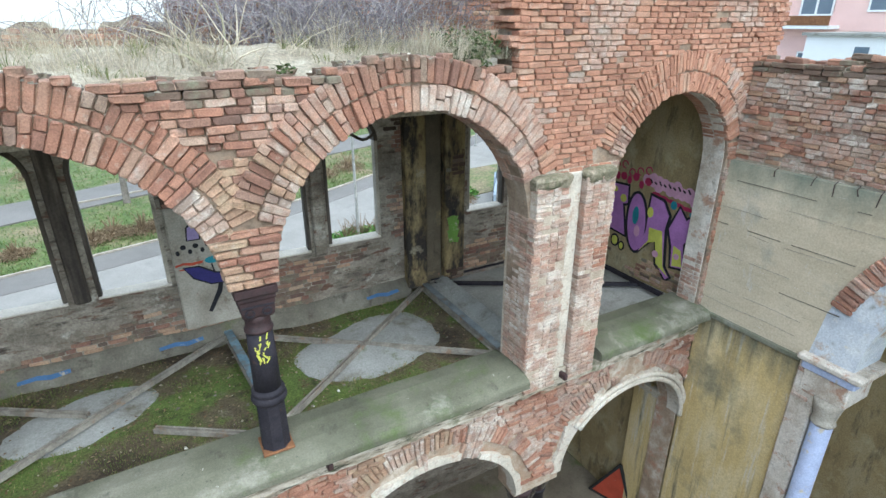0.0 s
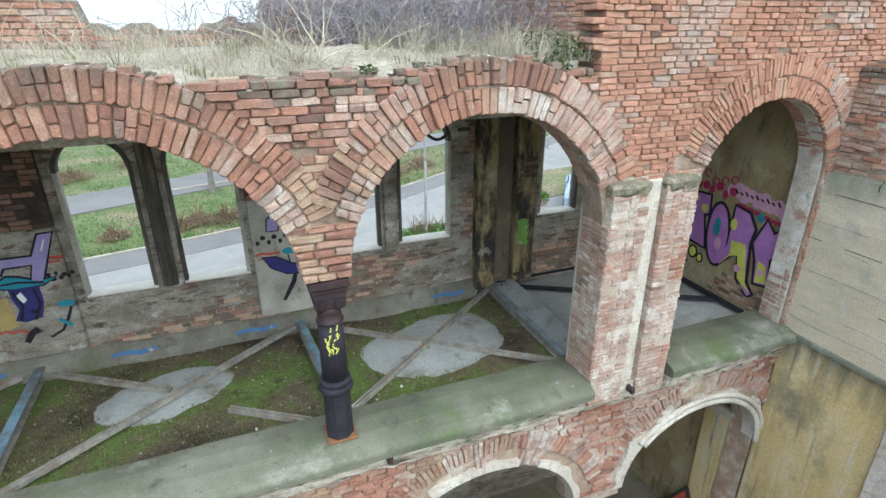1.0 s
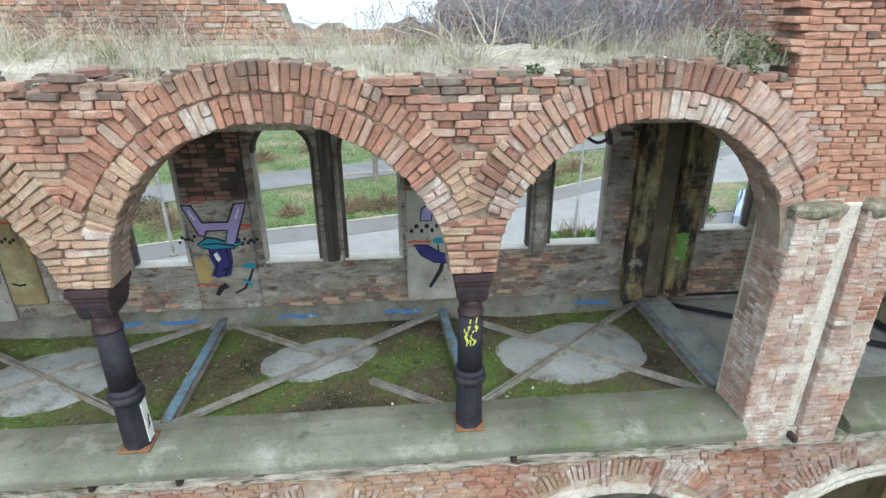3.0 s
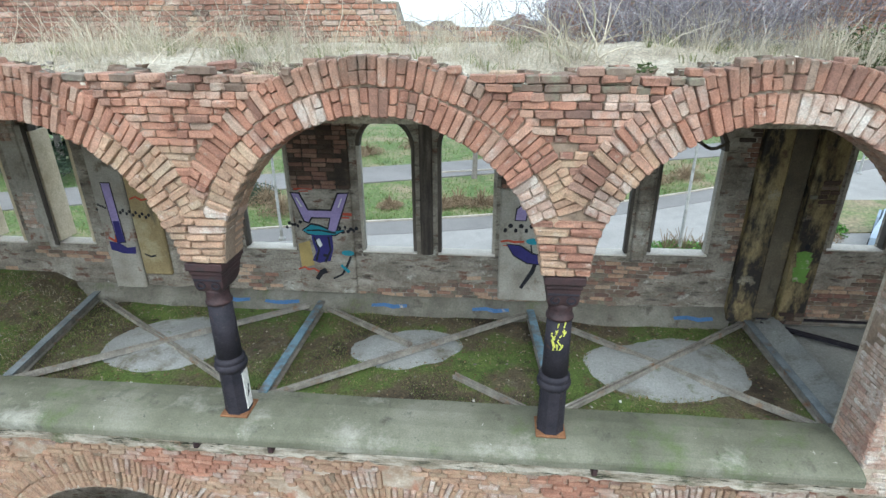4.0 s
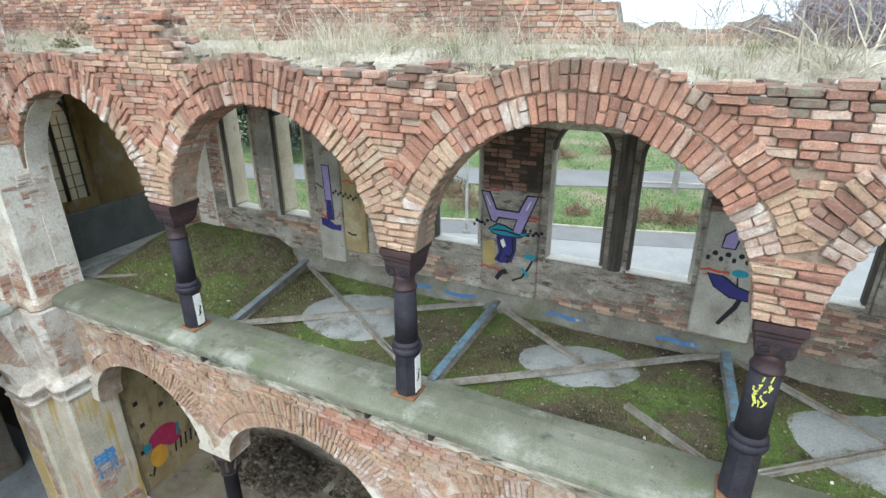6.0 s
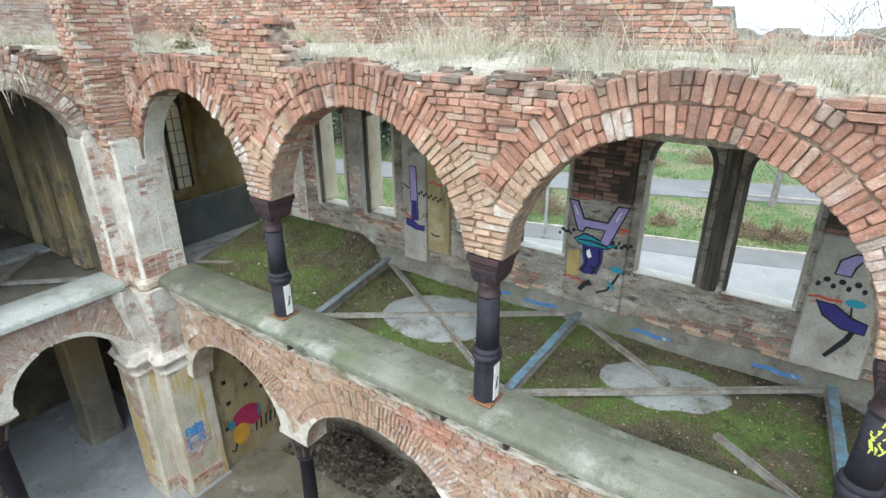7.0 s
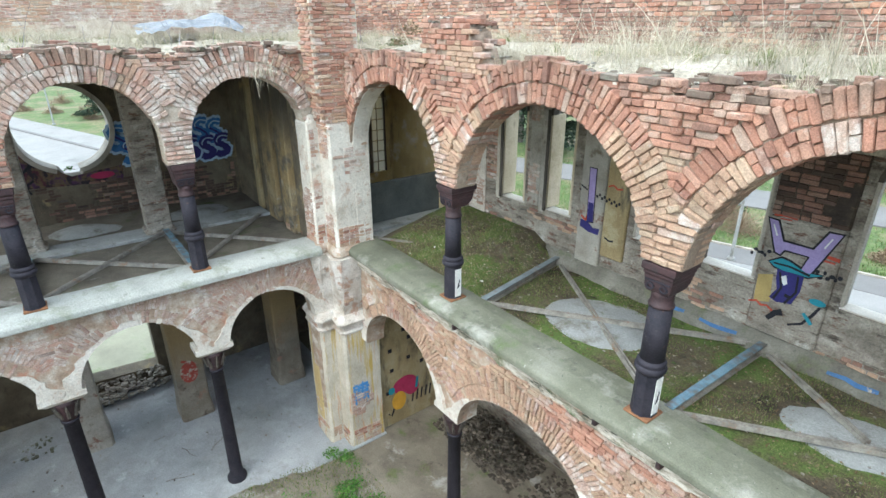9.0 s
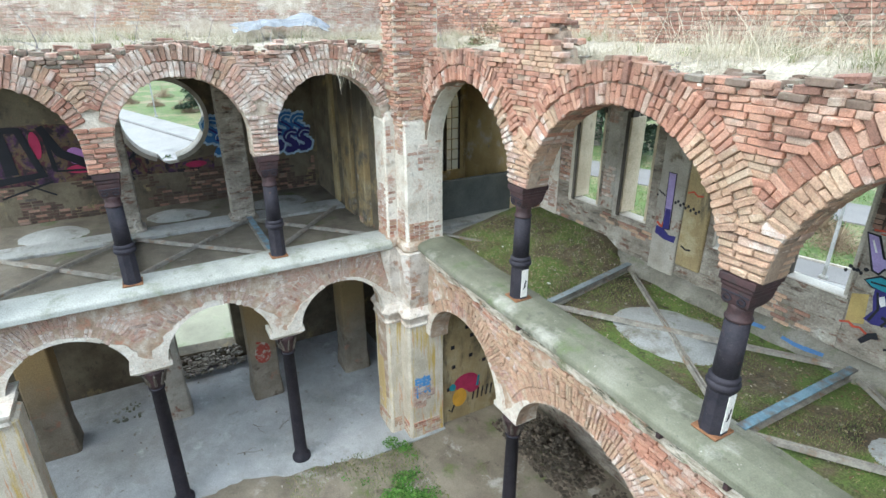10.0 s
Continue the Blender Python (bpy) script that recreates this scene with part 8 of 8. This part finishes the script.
def tufts(name, n, place, height, width, material, label, seed, count=(12, 34), spread=0.07):
    """Tussocks of fine arching stalks."""
    r = random.Random(seed)
    v, f = [], []
    for _ in range(n):
        p = place(r)
        if p is None:
            continue
        x0, y0, z0, k = p
        wind = r.uniform(0, 6.283)
        tall = height * k * r.uniform(0.5, 1.3)
        for _ in range(r.randint(*count)):
            a = wind + r.gauss(0, 1.3)
            q = abs(r.gauss(0, 1))
            x, y = x0 + math.cos(a) * spread * q, y0 + math.sin(a) * spread * q
            h, l = tall * r.uniform(0.35, 1.1), tall * r.uniform(0.05, 0.9)
            w, b = width * r.uniform(0.5, 1.2) / 2, r.uniform(0, 6.283)
            sx, sy = math.cos(b) * w, math.sin(b) * w
            i = len(v)
            for t, wk in ((0, 1.0), (0.4, 0.85), (0.75, 0.6)):
                px, py, pz = x + math.cos(a) * l * t * t, y + math.sin(a) * l * t * t, z0 - 0.02 + h * (1.25 * t - 0.25 * t * t)
                v += [(px - sx * wk, py - sy * wk, pz), (px + sx * wk, py + sy * wk, pz)]
            v.append((x + math.cos(a) * l, y + math.sin(a) * l, z0 + h * (1.0 - 0.25 * r.random())))
            f += [(i, i + 1, i + 3, i + 2), (i + 2, i + 3, i + 5, i + 4), (i + 4, i + 5, i + 6)]
    me = bpy.data.meshes.new(name)
    me.from_pydata(v, [], f)
    me.materials.append(material)
    return tagged(new(name, me), label, "grass", kind="stuff")


tufts("dry_grass", 760, roof_place, 0.50, 0.0034, M_STRAW, "tall bleached grass on the overgrown vault", 1)
blades("grass_litter", 9000, roof_place, 0.12, 0.005, M_STRAW, "matted bleached grass litter on the vault", 11, 2.5)
tufts("green_grass", 260, roof_place, 0.17, 0.006, M_GREENGRASS, "short green grass among the dry stalks", 2)
tufts("dry_grass", 1150, roofw_place, 0.40, 0.0042, M_STRAW, "tall bleached grass on the west vault", 3)
blades("grass_litter", 7000, roofw_place, 0.10, 0.007, M_STRAW, "matted bleached grass litter on the west vault", 12, 2.5)
tufts("dry_grass", 46, lambda r: (r.uniform(1.9, 2.7), r.uniform(0.1, 0.9), 8.7, 0.8), 0.42, 0.005, M_STRAW, "dry grass hanging over the wall top", 14)
tufts("green_grass", 420, roofw_place, 0.16, 0.007, M_GREENGRASS, "short green grass on the west vault", 4)


def floor_place(r):
    x, y = r.uniform(-10.0, 3.0), r.uniform(0.55, 2.7)
    d = noise.noise((x * 1.0, y * 1.0, 12)) + (0.30 if x < -6.9 else 0.06)
    for cx, cy, a, b in ((1.62, 1.62, 1.0, 0.64), (-1.75, 1.75, 0.9, 0.48), (-5.15, 1.55, 0.78, 0.6)):
        if ((x - cx) / a) ** 2 + ((y - cy) / b) ** 2 < 1:
            return None
    return (x, y, floor_h(x, y), 0.6 + 0.7 * d) if d > 0.02 else None


blades("moss_grass", 60000, floor_place, 0.045, 0.006, M_GREENGRASS, "short moss and grass on the gallery floor", 5, 0.8)


def nave_place(r):
    x, y = r.uniform(-10.1, -3.0), r.uniform(-3.4, -0.5)
    d = noise.noise((x * 0.7, y * 0.9, 17)) + 0.15
    return (x, y, nave_h(x, y), 0.6 + d) if d > 0.0 else None


def litter(name, n, place, size, material, label, seed):
    """Fallen leaves and flakes lying about: small curled four-sided pieces."""
    r = random.Random(seed)
    v, f = [], []
    for _ in range(n):
        x, y, z = place(r)
        a, k = r.uniform(0, 6.283), size * r.uniform(0.5, 1.3)
        i = len(v)
        for q, (p, w) in enumerate(((-1, 0), (0, -0.55), (1, 0), (0, 0.55))):
            v.append((x + k * (p * math.cos(a) - w * math.sin(a)), y + k * (p * math.sin(a) + w * math.cos(a)), z + 0.006 + k * r.uniform(0, 0.5) * (q % 2)))
        f += [(i, i + 1, i + 2), (i, i + 2, i + 3)]
    me = bpy.data.meshes.new(name)
    me.from_pydata(v, [], f)
    me.materials.append(material)
    return tagged(new(name, me), label, "litter", kind="stuff")


def any_floor(r):
    x, y = r.uniform(-10.0, 3.0), 0.55 + 2.2 * r.random() ** 0.8
    return x, y, floor_h(x, y)


M_DEADLEAF = weathered("dead_leaves", [(0.0, (0.10, 0.065, 0.035)), (0.5, (0.19, 0.13, 0.075)), (0.85, (0.30, 0.24, 0.16)), (1.0, (0.44, 0.40, 0.33))], 3, vary="island", bump=0.0)
litter("leaf_litter", 3200, any_floor, 0.022, M_DEADLEAF, "brown dead leaves scattered over the mossy floor", 51)
def mound_place(r):
    x, y = r.uniform(-9.9, -6.9), 0.7 + 2.0 * r.random()
    return x, y, floor_h(x, y), 0.6 + 0.6 * r.random()


tufts("mound_grass", 260, mound_place, 0.075, 0.006, M_GREENGRASS, "small tussocks on the grassy mound", 53, (8, 20), 0.05)
tufts("dry_tufts", 150, mound_place, 0.07, 0.005, M_DEADLEAF, "withered brown stalks on the grassy mound", 54, (6, 14), 0.06)
tufts("straw_tufts", 140, mound_place, 0.09, 0.004, M_STRAW, "bleached grass blades on the grassy mound", 57, (5, 12), 0.07)
litter("leaf_litter", 1500, lambda r: mound_place(r)[:3], 0.022, M_DEADLEAF, "brown dead leaves on the grassy mound", 55)
tufts("floor_tufts", 200, lambda r: (*any_floor(r), 0.8), 0.07, 0.005, M_GREENGRASS, "scattered grass tufts on the mossy floor", 56, (6, 14), 0.05)
blades("nave_grass", 12000, nave_place, 0.08, 0.014, M_GREENGRASS, "patchy grass on the nave floor", 6, 0.8)


def twigs(name, n, place, length, radius, material, label, seed, droop=0.4, category="bramble"):
    r = random.Random(seed)
    s = Shape()
    for _ in range(n):
        x, y, z = place(r)
        a, e = r.uniform(0, 6.283), r.uniform(0.5, 1.4)
        ln = length * r.uniform(0.4, 1.2)
        pts, p, d = [], Vector((x, y, z)), Vector((math.cos(a) * math.cos(e), math.sin(a) * math.cos(e) * 0.6, math.sin(e)))
        for k in range(5):
            pts.append(p.copy())
            p = p + d * ln / 4
            d = (d + Vector((r.uniform(-0.3, 0.3), r.uniform(-0.2, 0.2), -droop * r.random()))).normalized()
        s.tube(pts, radius * r.uniform(0.7, 1.3), radius * 0.35, 3)
    return s.make(name, material, label=label, category=category, kind="stuff")


twigs("brambles", 1300, lambda r: (r.gauss(1.35, 1.0), r.uniform(1.7, 2.8), 8.65 + 0.5 * r.random()), 0.9, 0.0045, M_TWIG, "tangle of bare bramble stems against the brick wall", 1, 0.7)
twigs("dead_stems", 130, lambda r: (r.uniform(-9.0, 2.6), r.uniform(0.6, 2.7), 8.65), 0.85, 0.005, M_STRAW, "bleached dead stems among the roof grass", 2, 0.2, "stem")
twigs("dead_stems", 26, lambda r: (r.uniform(-0.2, 0.45), r.uniform(0.9, 1.8), 8.65), 0.7, 0.010, M_STRAW, "pale forked dead stems among the roof grass", 3, 0.35, "stem")
twigs("dead_stems", 50, lambda r: (r.uniform(-13.0, -11.0), r.uniform(-7.5, 2.0), 8.65), 0.7, 0.007, M_TWIG, "bare stems on the west vault", 4, 0.3, "stem")
twigs("hanging_vine", 34, lambda r: (-10.36 + 0.06 * r.random(), r.gauss(-1.30, 0.16), 8.24 + 0.08 * r.random()), 0.55, 0.006, M_STRAW, "dry vine hanging under a west arch", 5, 1.9, "vine")


def leafy(name, clumps, size, material, label, seed, category="plant", kind="stuff"):
    """Clumps (x, y, z, radius, leaves) of small folded leaves."""
    r = random.Random(seed)
    v, f = [], []
    for x, y, z, rad, n in clumps:
        for _ in range(n):
            d = Vector((r.gauss(0, 1), r.gauss(0, 1), abs(r.gauss(0, 1)))).normalized() * rad * r.random() ** 0.5
            c = Vector((x, y, z)) + Vector((d.x, d.y, d.z * (0.75 if category != "plant" or z > 2 else 0.45)))
            a = Vector((r.gauss(0, 1), r.gauss(0, 1), r.gauss(0, 0.6))).normalized() * size * r.uniform(0.5, 1.2)
            b = a.cross(Vector((r.gauss(0, 1), r.gauss(0, 1), r.gauss(0, 1)))).normalized() * a.length * 0.45
            i = len(v)
            v += [c - a, c + b, c + a, c - b]
            f += [(i, i + 1, i + 2), (i, i + 2, i + 3)]
    me = bpy.data.meshes.new(name)
    me.from_pydata(v, [], f)
    me.materials.append(material)
    return tagged(new(name, me), label, category, kind=kind)


leafy("weeds", [(-8.5, -1.3, 0.05, 0.30, 500), (-8.85, -1.2, 0.05, 0.26, 380), (-8.15, -1.25, 0.05, 0.28, 420), (-8.6, -1.6, 0.05, 0.22, 260), (-8.3, -1.05, 0.05, 0.22, 240), (-8.2, -0.9, 0.06, 0.3, 260), (-8.9, -0.95, 0.06, 0.25, 160), (-9.35, -0.75, 0.06, 0.22, 120), (-9.7, -0.75, 0.06, 0.22, 220), (-10.0, -0.95, 0.06, 0.2, 160), (-9.5, -2.2, 0.06, 0.16, 70), (-9.2, -1.9, 0.06, 0.14, 60), (-7.7, -0.7, 0, 0.3, 200)], 0.035, M_LEAF, "bright green weeds on the nave floor", 1)
leafy("roof_weeds", [(2.5, 0.30, 8.72, 0.30, 420), (2.3, 0.15, 8.62, 0.2, 200), (2.45, 0.75, 8.75, 0.32, 420), (2.2, 0.55, 8.6, 0.2, 160), (2.6, 0.5, 8.5, 0.18, 140), (-9.6, 0.9, 8.7, 0.2, 120), (-3.0, 0.8, 8.6, 0.12, 60), (0.6, 0.6, 8.6, 0.12, 60)], 0.03, M_ROOFLEAF, "small green weeds on the wall top", 2)
leafy("sill_weed", [(-15.6, -4.2, 6.0, 0.12, 60)], 0.03, M_LEAF, "small weed in the broken window ring", 3)
leafy("wall_ivy", [(-9.0, 0.55, 8.75, 0.18, 90), (-9.3, 1.0, 8.9, 0.3, 200)], 0.03, M_BROWNBUSH, "dry ivy beside the corner stub", 4)

def lawn_place(r):
    x = r.uniform(-30, 22)
    y = max(kerb_y(x) + 0.1, 8.0) + 26 * r.random() ** 1.5
    if 29.7 < y - 0.37 * x < 34.1:
        return None
    return x, y, -0.11, 0.5 + 0.8 * (noise.noise((x * 0.4, y * 0.4, 4)) + 0.4)


M_LAWNBLADE = weathered("lawn_blades", [(0.0, (0.06, 0.11, 0.025)), (0.5, (0.10, 0.155, 0.042)), (0.8, (0.16, 0.18, 0.075)), (1.0, (0.27, 0.235, 0.15))], 3, vary="island", bump=0.0)
blades("lawn_grass", 42000, lawn_place, 0.16, 0.035, M_LAWNBLADE, "rough winter grass of the verge and lawn", 61, 1.0)

# ---- outside things ----
def shrub(x, y, rad, material, label, seed, n=1300, leaf=0.05):
    ob = thing("shrub", pose(x, y, -0.12), label, "shrub", "shrubs on the verge")
    tw = Shape()
    r = random.Random(seed)
    for _ in range(26):
        a, e = r.uniform(0, 6.28), r.uniform(0.7, 1.5)
        d = Vector((math.cos(a) * math.cos(e), math.sin(a) * math.cos(e), math.sin(e))) * rad * r.uniform(0.7, 1.15)
        tw.tube([(0, 0, 0), d * 0.5 + Vector((0, 0, 0.1 * rad)), d], 0.03, 0.008, 4)
    tw.make("branchwork", M_BROWNBUSH, ob, kind="stuff")
    lf = leafy("foliage", [(0, 0, 0.05, rad, n), (rad * 0.4, 0.1, 0.1, rad * 0.7, n // 3), (-rad * 0.3, -0.2, 0.1, rad * 0.75, n // 3)], leaf, material, "", seed)
    lf.parent = ob
    del lf["kind"], lf["category"]
    return ob


for i, (x, y, rad) in enumerate(((-6.2, 22.4, 0.7), (-3.4, 22.6, 0.8), (-2.6, 23.2, 0.9), (-1.4, 23.0, 1.0), (-0.6, 23.6, 0.8), (-11.0, 33.5, 1.0), (-7.0, 37.0, 1.2), (9.0, 28.5, 1.1), (11.0, 29.5, 1.2), (-10.1, 34.5, 1.3), (-11.2, 34.2, 1.1), (-11.6, 21.0, 1.2), (-13.0, 22.5, 1.2), (13.9, 19.6, 0.9), (13.2, 20.2, 1.0), (-79.0, -5.0, 1.2), (-75.0, -2.4, 1.1), (-71.0, 0.0, 1.2), (-68.0, 0.6, 1.0), (-84.0, -1.0, 1.6), (-78.0, 2.0, 1.3))):
    shrub(x, y, rad, M_BROWNBUSH, "leafless brown shrub on the green verge", i)
for i, (x, y, rad) in enumerate(((-14.4, 23.2, 1.8), (-16.5, 24.0, 2.0), (6.45, 17.0, 1.1), (7.2, 17.2, 1.15), (7.9, 17.3, 0.85), (14.2, 20.5, 1.3))):
    shrub(x, y, rad, M_LEAF if i != 0 else M_DARKLEAF, "dense green shrub beside the street", 40 + i, 900, 0.10)


def tree(x, y, h, label, seed, evergreen=False):
    ob = thing("tree", pose(x, y, -0.12), label, "tree", "trees beyond the street")
    r = random.Random(seed)
    t = Shape().tube([(0, 0, 0), (0.05, 0.05, h * 0.3), (0.1, -0.05, h * 0.65), (0, 0, h)], 0.045 * h ** 0.8, 0.03, 8)
    t.make("trunk", M_BARK, ob)
    lm, tips = Shape(), []
    for k in range(22 if evergreen else 16):
        z0 = h * r.uniform(0.25 if not evergreen else 0.04, 0.9)
        a = r.uniform(0, 6.28)
        ln = (h - z0) * (0.42 if evergreen else 0.6) + 0.3
        e = 0.15 if evergreen else 0.7
        tip = Vector((math.cos(a) * ln * math.cos(e), math.sin(a) * ln * math.cos(e), z0 + ln * math.sin(e)))
        lm.tube([(0, 0, z0), tip * 0.5 + Vector((0, 0, z0 * 0.5 + 0.1)), tip], 0.05, 0.012, 5)
        tips.append(tip)
    lm.make("branchwork", M_BARK, ob, kind="stuff")
    if evergreen:
        cr = leafy("crown", [(p.x * q, p.y * q, p.z * 1.0 - 0.2, 1.0, 260) for p in tips for q in (0.4, 0.7, 1.0)] + [(0, 0, h * q, 2.2 * (1.1 - q), 420) for q in (0.05, 0.15, 0.3, 0.45, 0.6, 0.75, 0.9)], 0.17, M_DARKLEAF, "", seed)
    else:
        cr = twigs("crown", 150, lambda q: tuple(tips[q.randrange(len(tips))] * q.uniform(0.6, 1.0)), h * 0.25, 0.012, M_TWIG, "", seed, 0.2)
    cr.parent = ob
    for key in ("kind", "category"):
        del cr[key]
    return ob


tree(-2.0, 28.5, 6.0, "bare young tree on the lawn beside the path", 1)
tree(-33.0, 27.5, 10.0, "dark evergreen tree beyond the street", 2, True)
tree(-28.8, 27.6, 9.0, "dark evergreen tree beyond the street", 3, True)
tree(-38.0, 26.5, 9.5, "dark evergreen tree beyond the street", 4, True)
tree(-70.0, 2.2, 7.0, "dark evergreen tree beyond the west street", 5, True)
tree(10.0, 45.0, 8.0, "bare tree on the far lawn", 6)


def pole(x, y, h, label, lamp=False):
    ob = thing("street_pole", pose(x, y, 0), label, "pole", "poles along the street")
    Shape().lathe([(0.075, 0.0), (0.07, 0.5), (0.04, h)], seg=12).make("shaft", M_CONC, ob)
    Shape().lathe([(0.16, 0.0), (0.16, 0.08), (0.10, 0.14)], seg=12).make("foot", M_CONC, ob)
    if lamp:
        Shape().tube([(0, 0, h), (0.2, -0.4, h + 0.3), (0.3, -1.0, h + 0.35)], 0.04, 0.03, 6).make("arm", M_OFFWHITE, ob)
        Shape().box(0.2, 0.4, -1.4, -0.95, h + 0.30, h + 0.40, 0.03).make("lamp_head", M_OFFWHITE, ob)
    return ob


pole(-11.9, 17.3, 6.5, "pale thin street pole beside the verge")
pole(-10.1, 17.2, 7.0, "pale street pole with a round foot", True)
pole(7.0, 17.0, 7.5, "pale street pole behind a green shrub", True)
pole(-65.7, -2.9, 9.0, "pale street pole beside the west street", True)
pole(22.0, 31.0, 7.0, "pale street pole across the street")

# a parked car beyond the east windows
car = thing("car", pose(16.2, 18.4, 0.0, 0, 0, 235), "silver-blue parked car at the street's edge", "car")
prof = [(-2.0, 0.35), (-2.0, 0.85), (-1.75, 0.95), (-1.2, 1.02), (-0.65, 1.45), (0.75, 1.48), (1.45, 1.0), (1.95, 0.88), (2.05, 0.40)]
b = Shape()
n = len(prof)
rings = []
for yq, inset in ((-0.82, 0.08), (-0.84, 0.0), (0.84, 0.0), (0.82, 0.08)):
    rings += [(x * (1 - 0.02 * (inset > 0)), yq * (0.82 if z > 1.1 else 1.0), z) for x, z in prof]
fcs = [(r * n + i, r * n + i + 1, (r + 1) * n + i + 1, (r + 1) * n + i) for r in range(3) for i in range(n - 1)]
fcs += [tuple(range(n)), tuple(3 * n + i for i in range(n))[::-1], (0, n, 2 * n, 3 * n), (n - 1, 2 * n - 1, 3 * n - 1, 4 * n - 1)]
b.add(rings, fcs).make("body", M_CARPAINT, car)
for sy in (-1, 1):
    Shape().plate([(-1.08, 1.04), (-0.62, 1.40), (0.70, 1.42), (1.30, 1.04)], sy * 0.80 - 0.05, sy * 0.80 + 0.05).make("side_window", M_GLASSDARK, car)
for sx in (-1.25, 1.3):
    for sy in (-0.78, 0.78):
        wh = Shape().lathe([(0.31, -0.1), (0.32, -0.08), (0.32, 0.08), (0.31, 0.1)], seg=18).make("wheel", M_RUBBER, car, pose(sx, sy, 0.32, 90, 0, 0))
        Shape().lathe([(0.19, -0.105), (0.19, 0.105)], seg=14).make("rim", M_ZINC, wh)

# apartment house beyond the east wall
house = thing("apartment_house", pose(30, 0, 0), "pink rendered apartment house with an orange balcony", "house")
Shape().box(0.0, 9.0, 2.0, 16.0, 0.0, 14.0).make("wall", M_PINK, house)
Shape().box(-0.6, 9.3, 1.7, 16.3, 14.0, 14.4).make("roof", M_OFFWHITE, house)
for y0, y1, z0, z1 in ((11.45, 13.05, 9.3, 10.7), (7.9, 9.95, 9.45, 10.8), (4.6, 6.4, 9.4, 10.8), (11.3, 12.7, 6.2, 7.45)):
    w = Shape().box(-0.03, 0.05, y0, y1, z0, z1).make("window", M_GLASSDARK, house)
    fr = Shape()
    for a, c in ((y0, y0 + 0.08), (y1 - 0.08, y1), ((y0 + y1) / 2 - 0.05, (y0 + y1) / 2 + 0.05)):
        fr.box(-0.06, 0.0, a, c, z0, z1)
    fr.box(-0.06, 0.0, y0, y1, z0 - 0.08, z0).box(-0.06, 0.0, y0, y1, z1, z1 + 0.08)
    fr.make("frame", M_OFFWHITE, w)
bal = Shape().box(-1.0, 0.0, 11.0, 13.85, 8.62, 8.78).make("balcony", M_OFFWHITE, house)
Shape().box(-1.02, -0.96, 11.0, 13.85, 8.78, 9.22).make("balustrade", M_RUST, bal, label="orange balcony panels")
annex = thing("annex_house", pose(26, 0, 0), "low white rendered annex with a dark narrow window", "house")
Shape().box(0.0, 3.9, 1.0, 10.2, 0.0, 8.4).make("wall", M_OFFWHITE, annex)
Shape().box(-0.15, 4.0, 0.9, 10.35, 8.4, 8.52).make("roof", M_CONC, annex)
Shape().box(-0.03, 0.05, 7.6, 8.15, 6.4, 8.0).make("window", M_GLASSDARK, annex)
# far street backdrop: low row of houses and woods at the horizon
leafy("far_woods", [(-140 + 7 * k, 120 + 12 * math.sin(k * 1.7), 0, 5.5 + 2 * math.sin(k * 2.3), 130) for k in range(40)], 1.4, M_BROWNBUSH, "distant leafless woods at the horizon", 9, "woods")
leafy("far_woods", [(-150 + 8 * math.sin(k), -80 + 7 * k, 0, 5.5 + 2 * math.sin(k * 2.3), 130) for k in range(24)], 1.4, M_BROWNBUSH, "distant leafless woods at the horizon", 10, "woods")
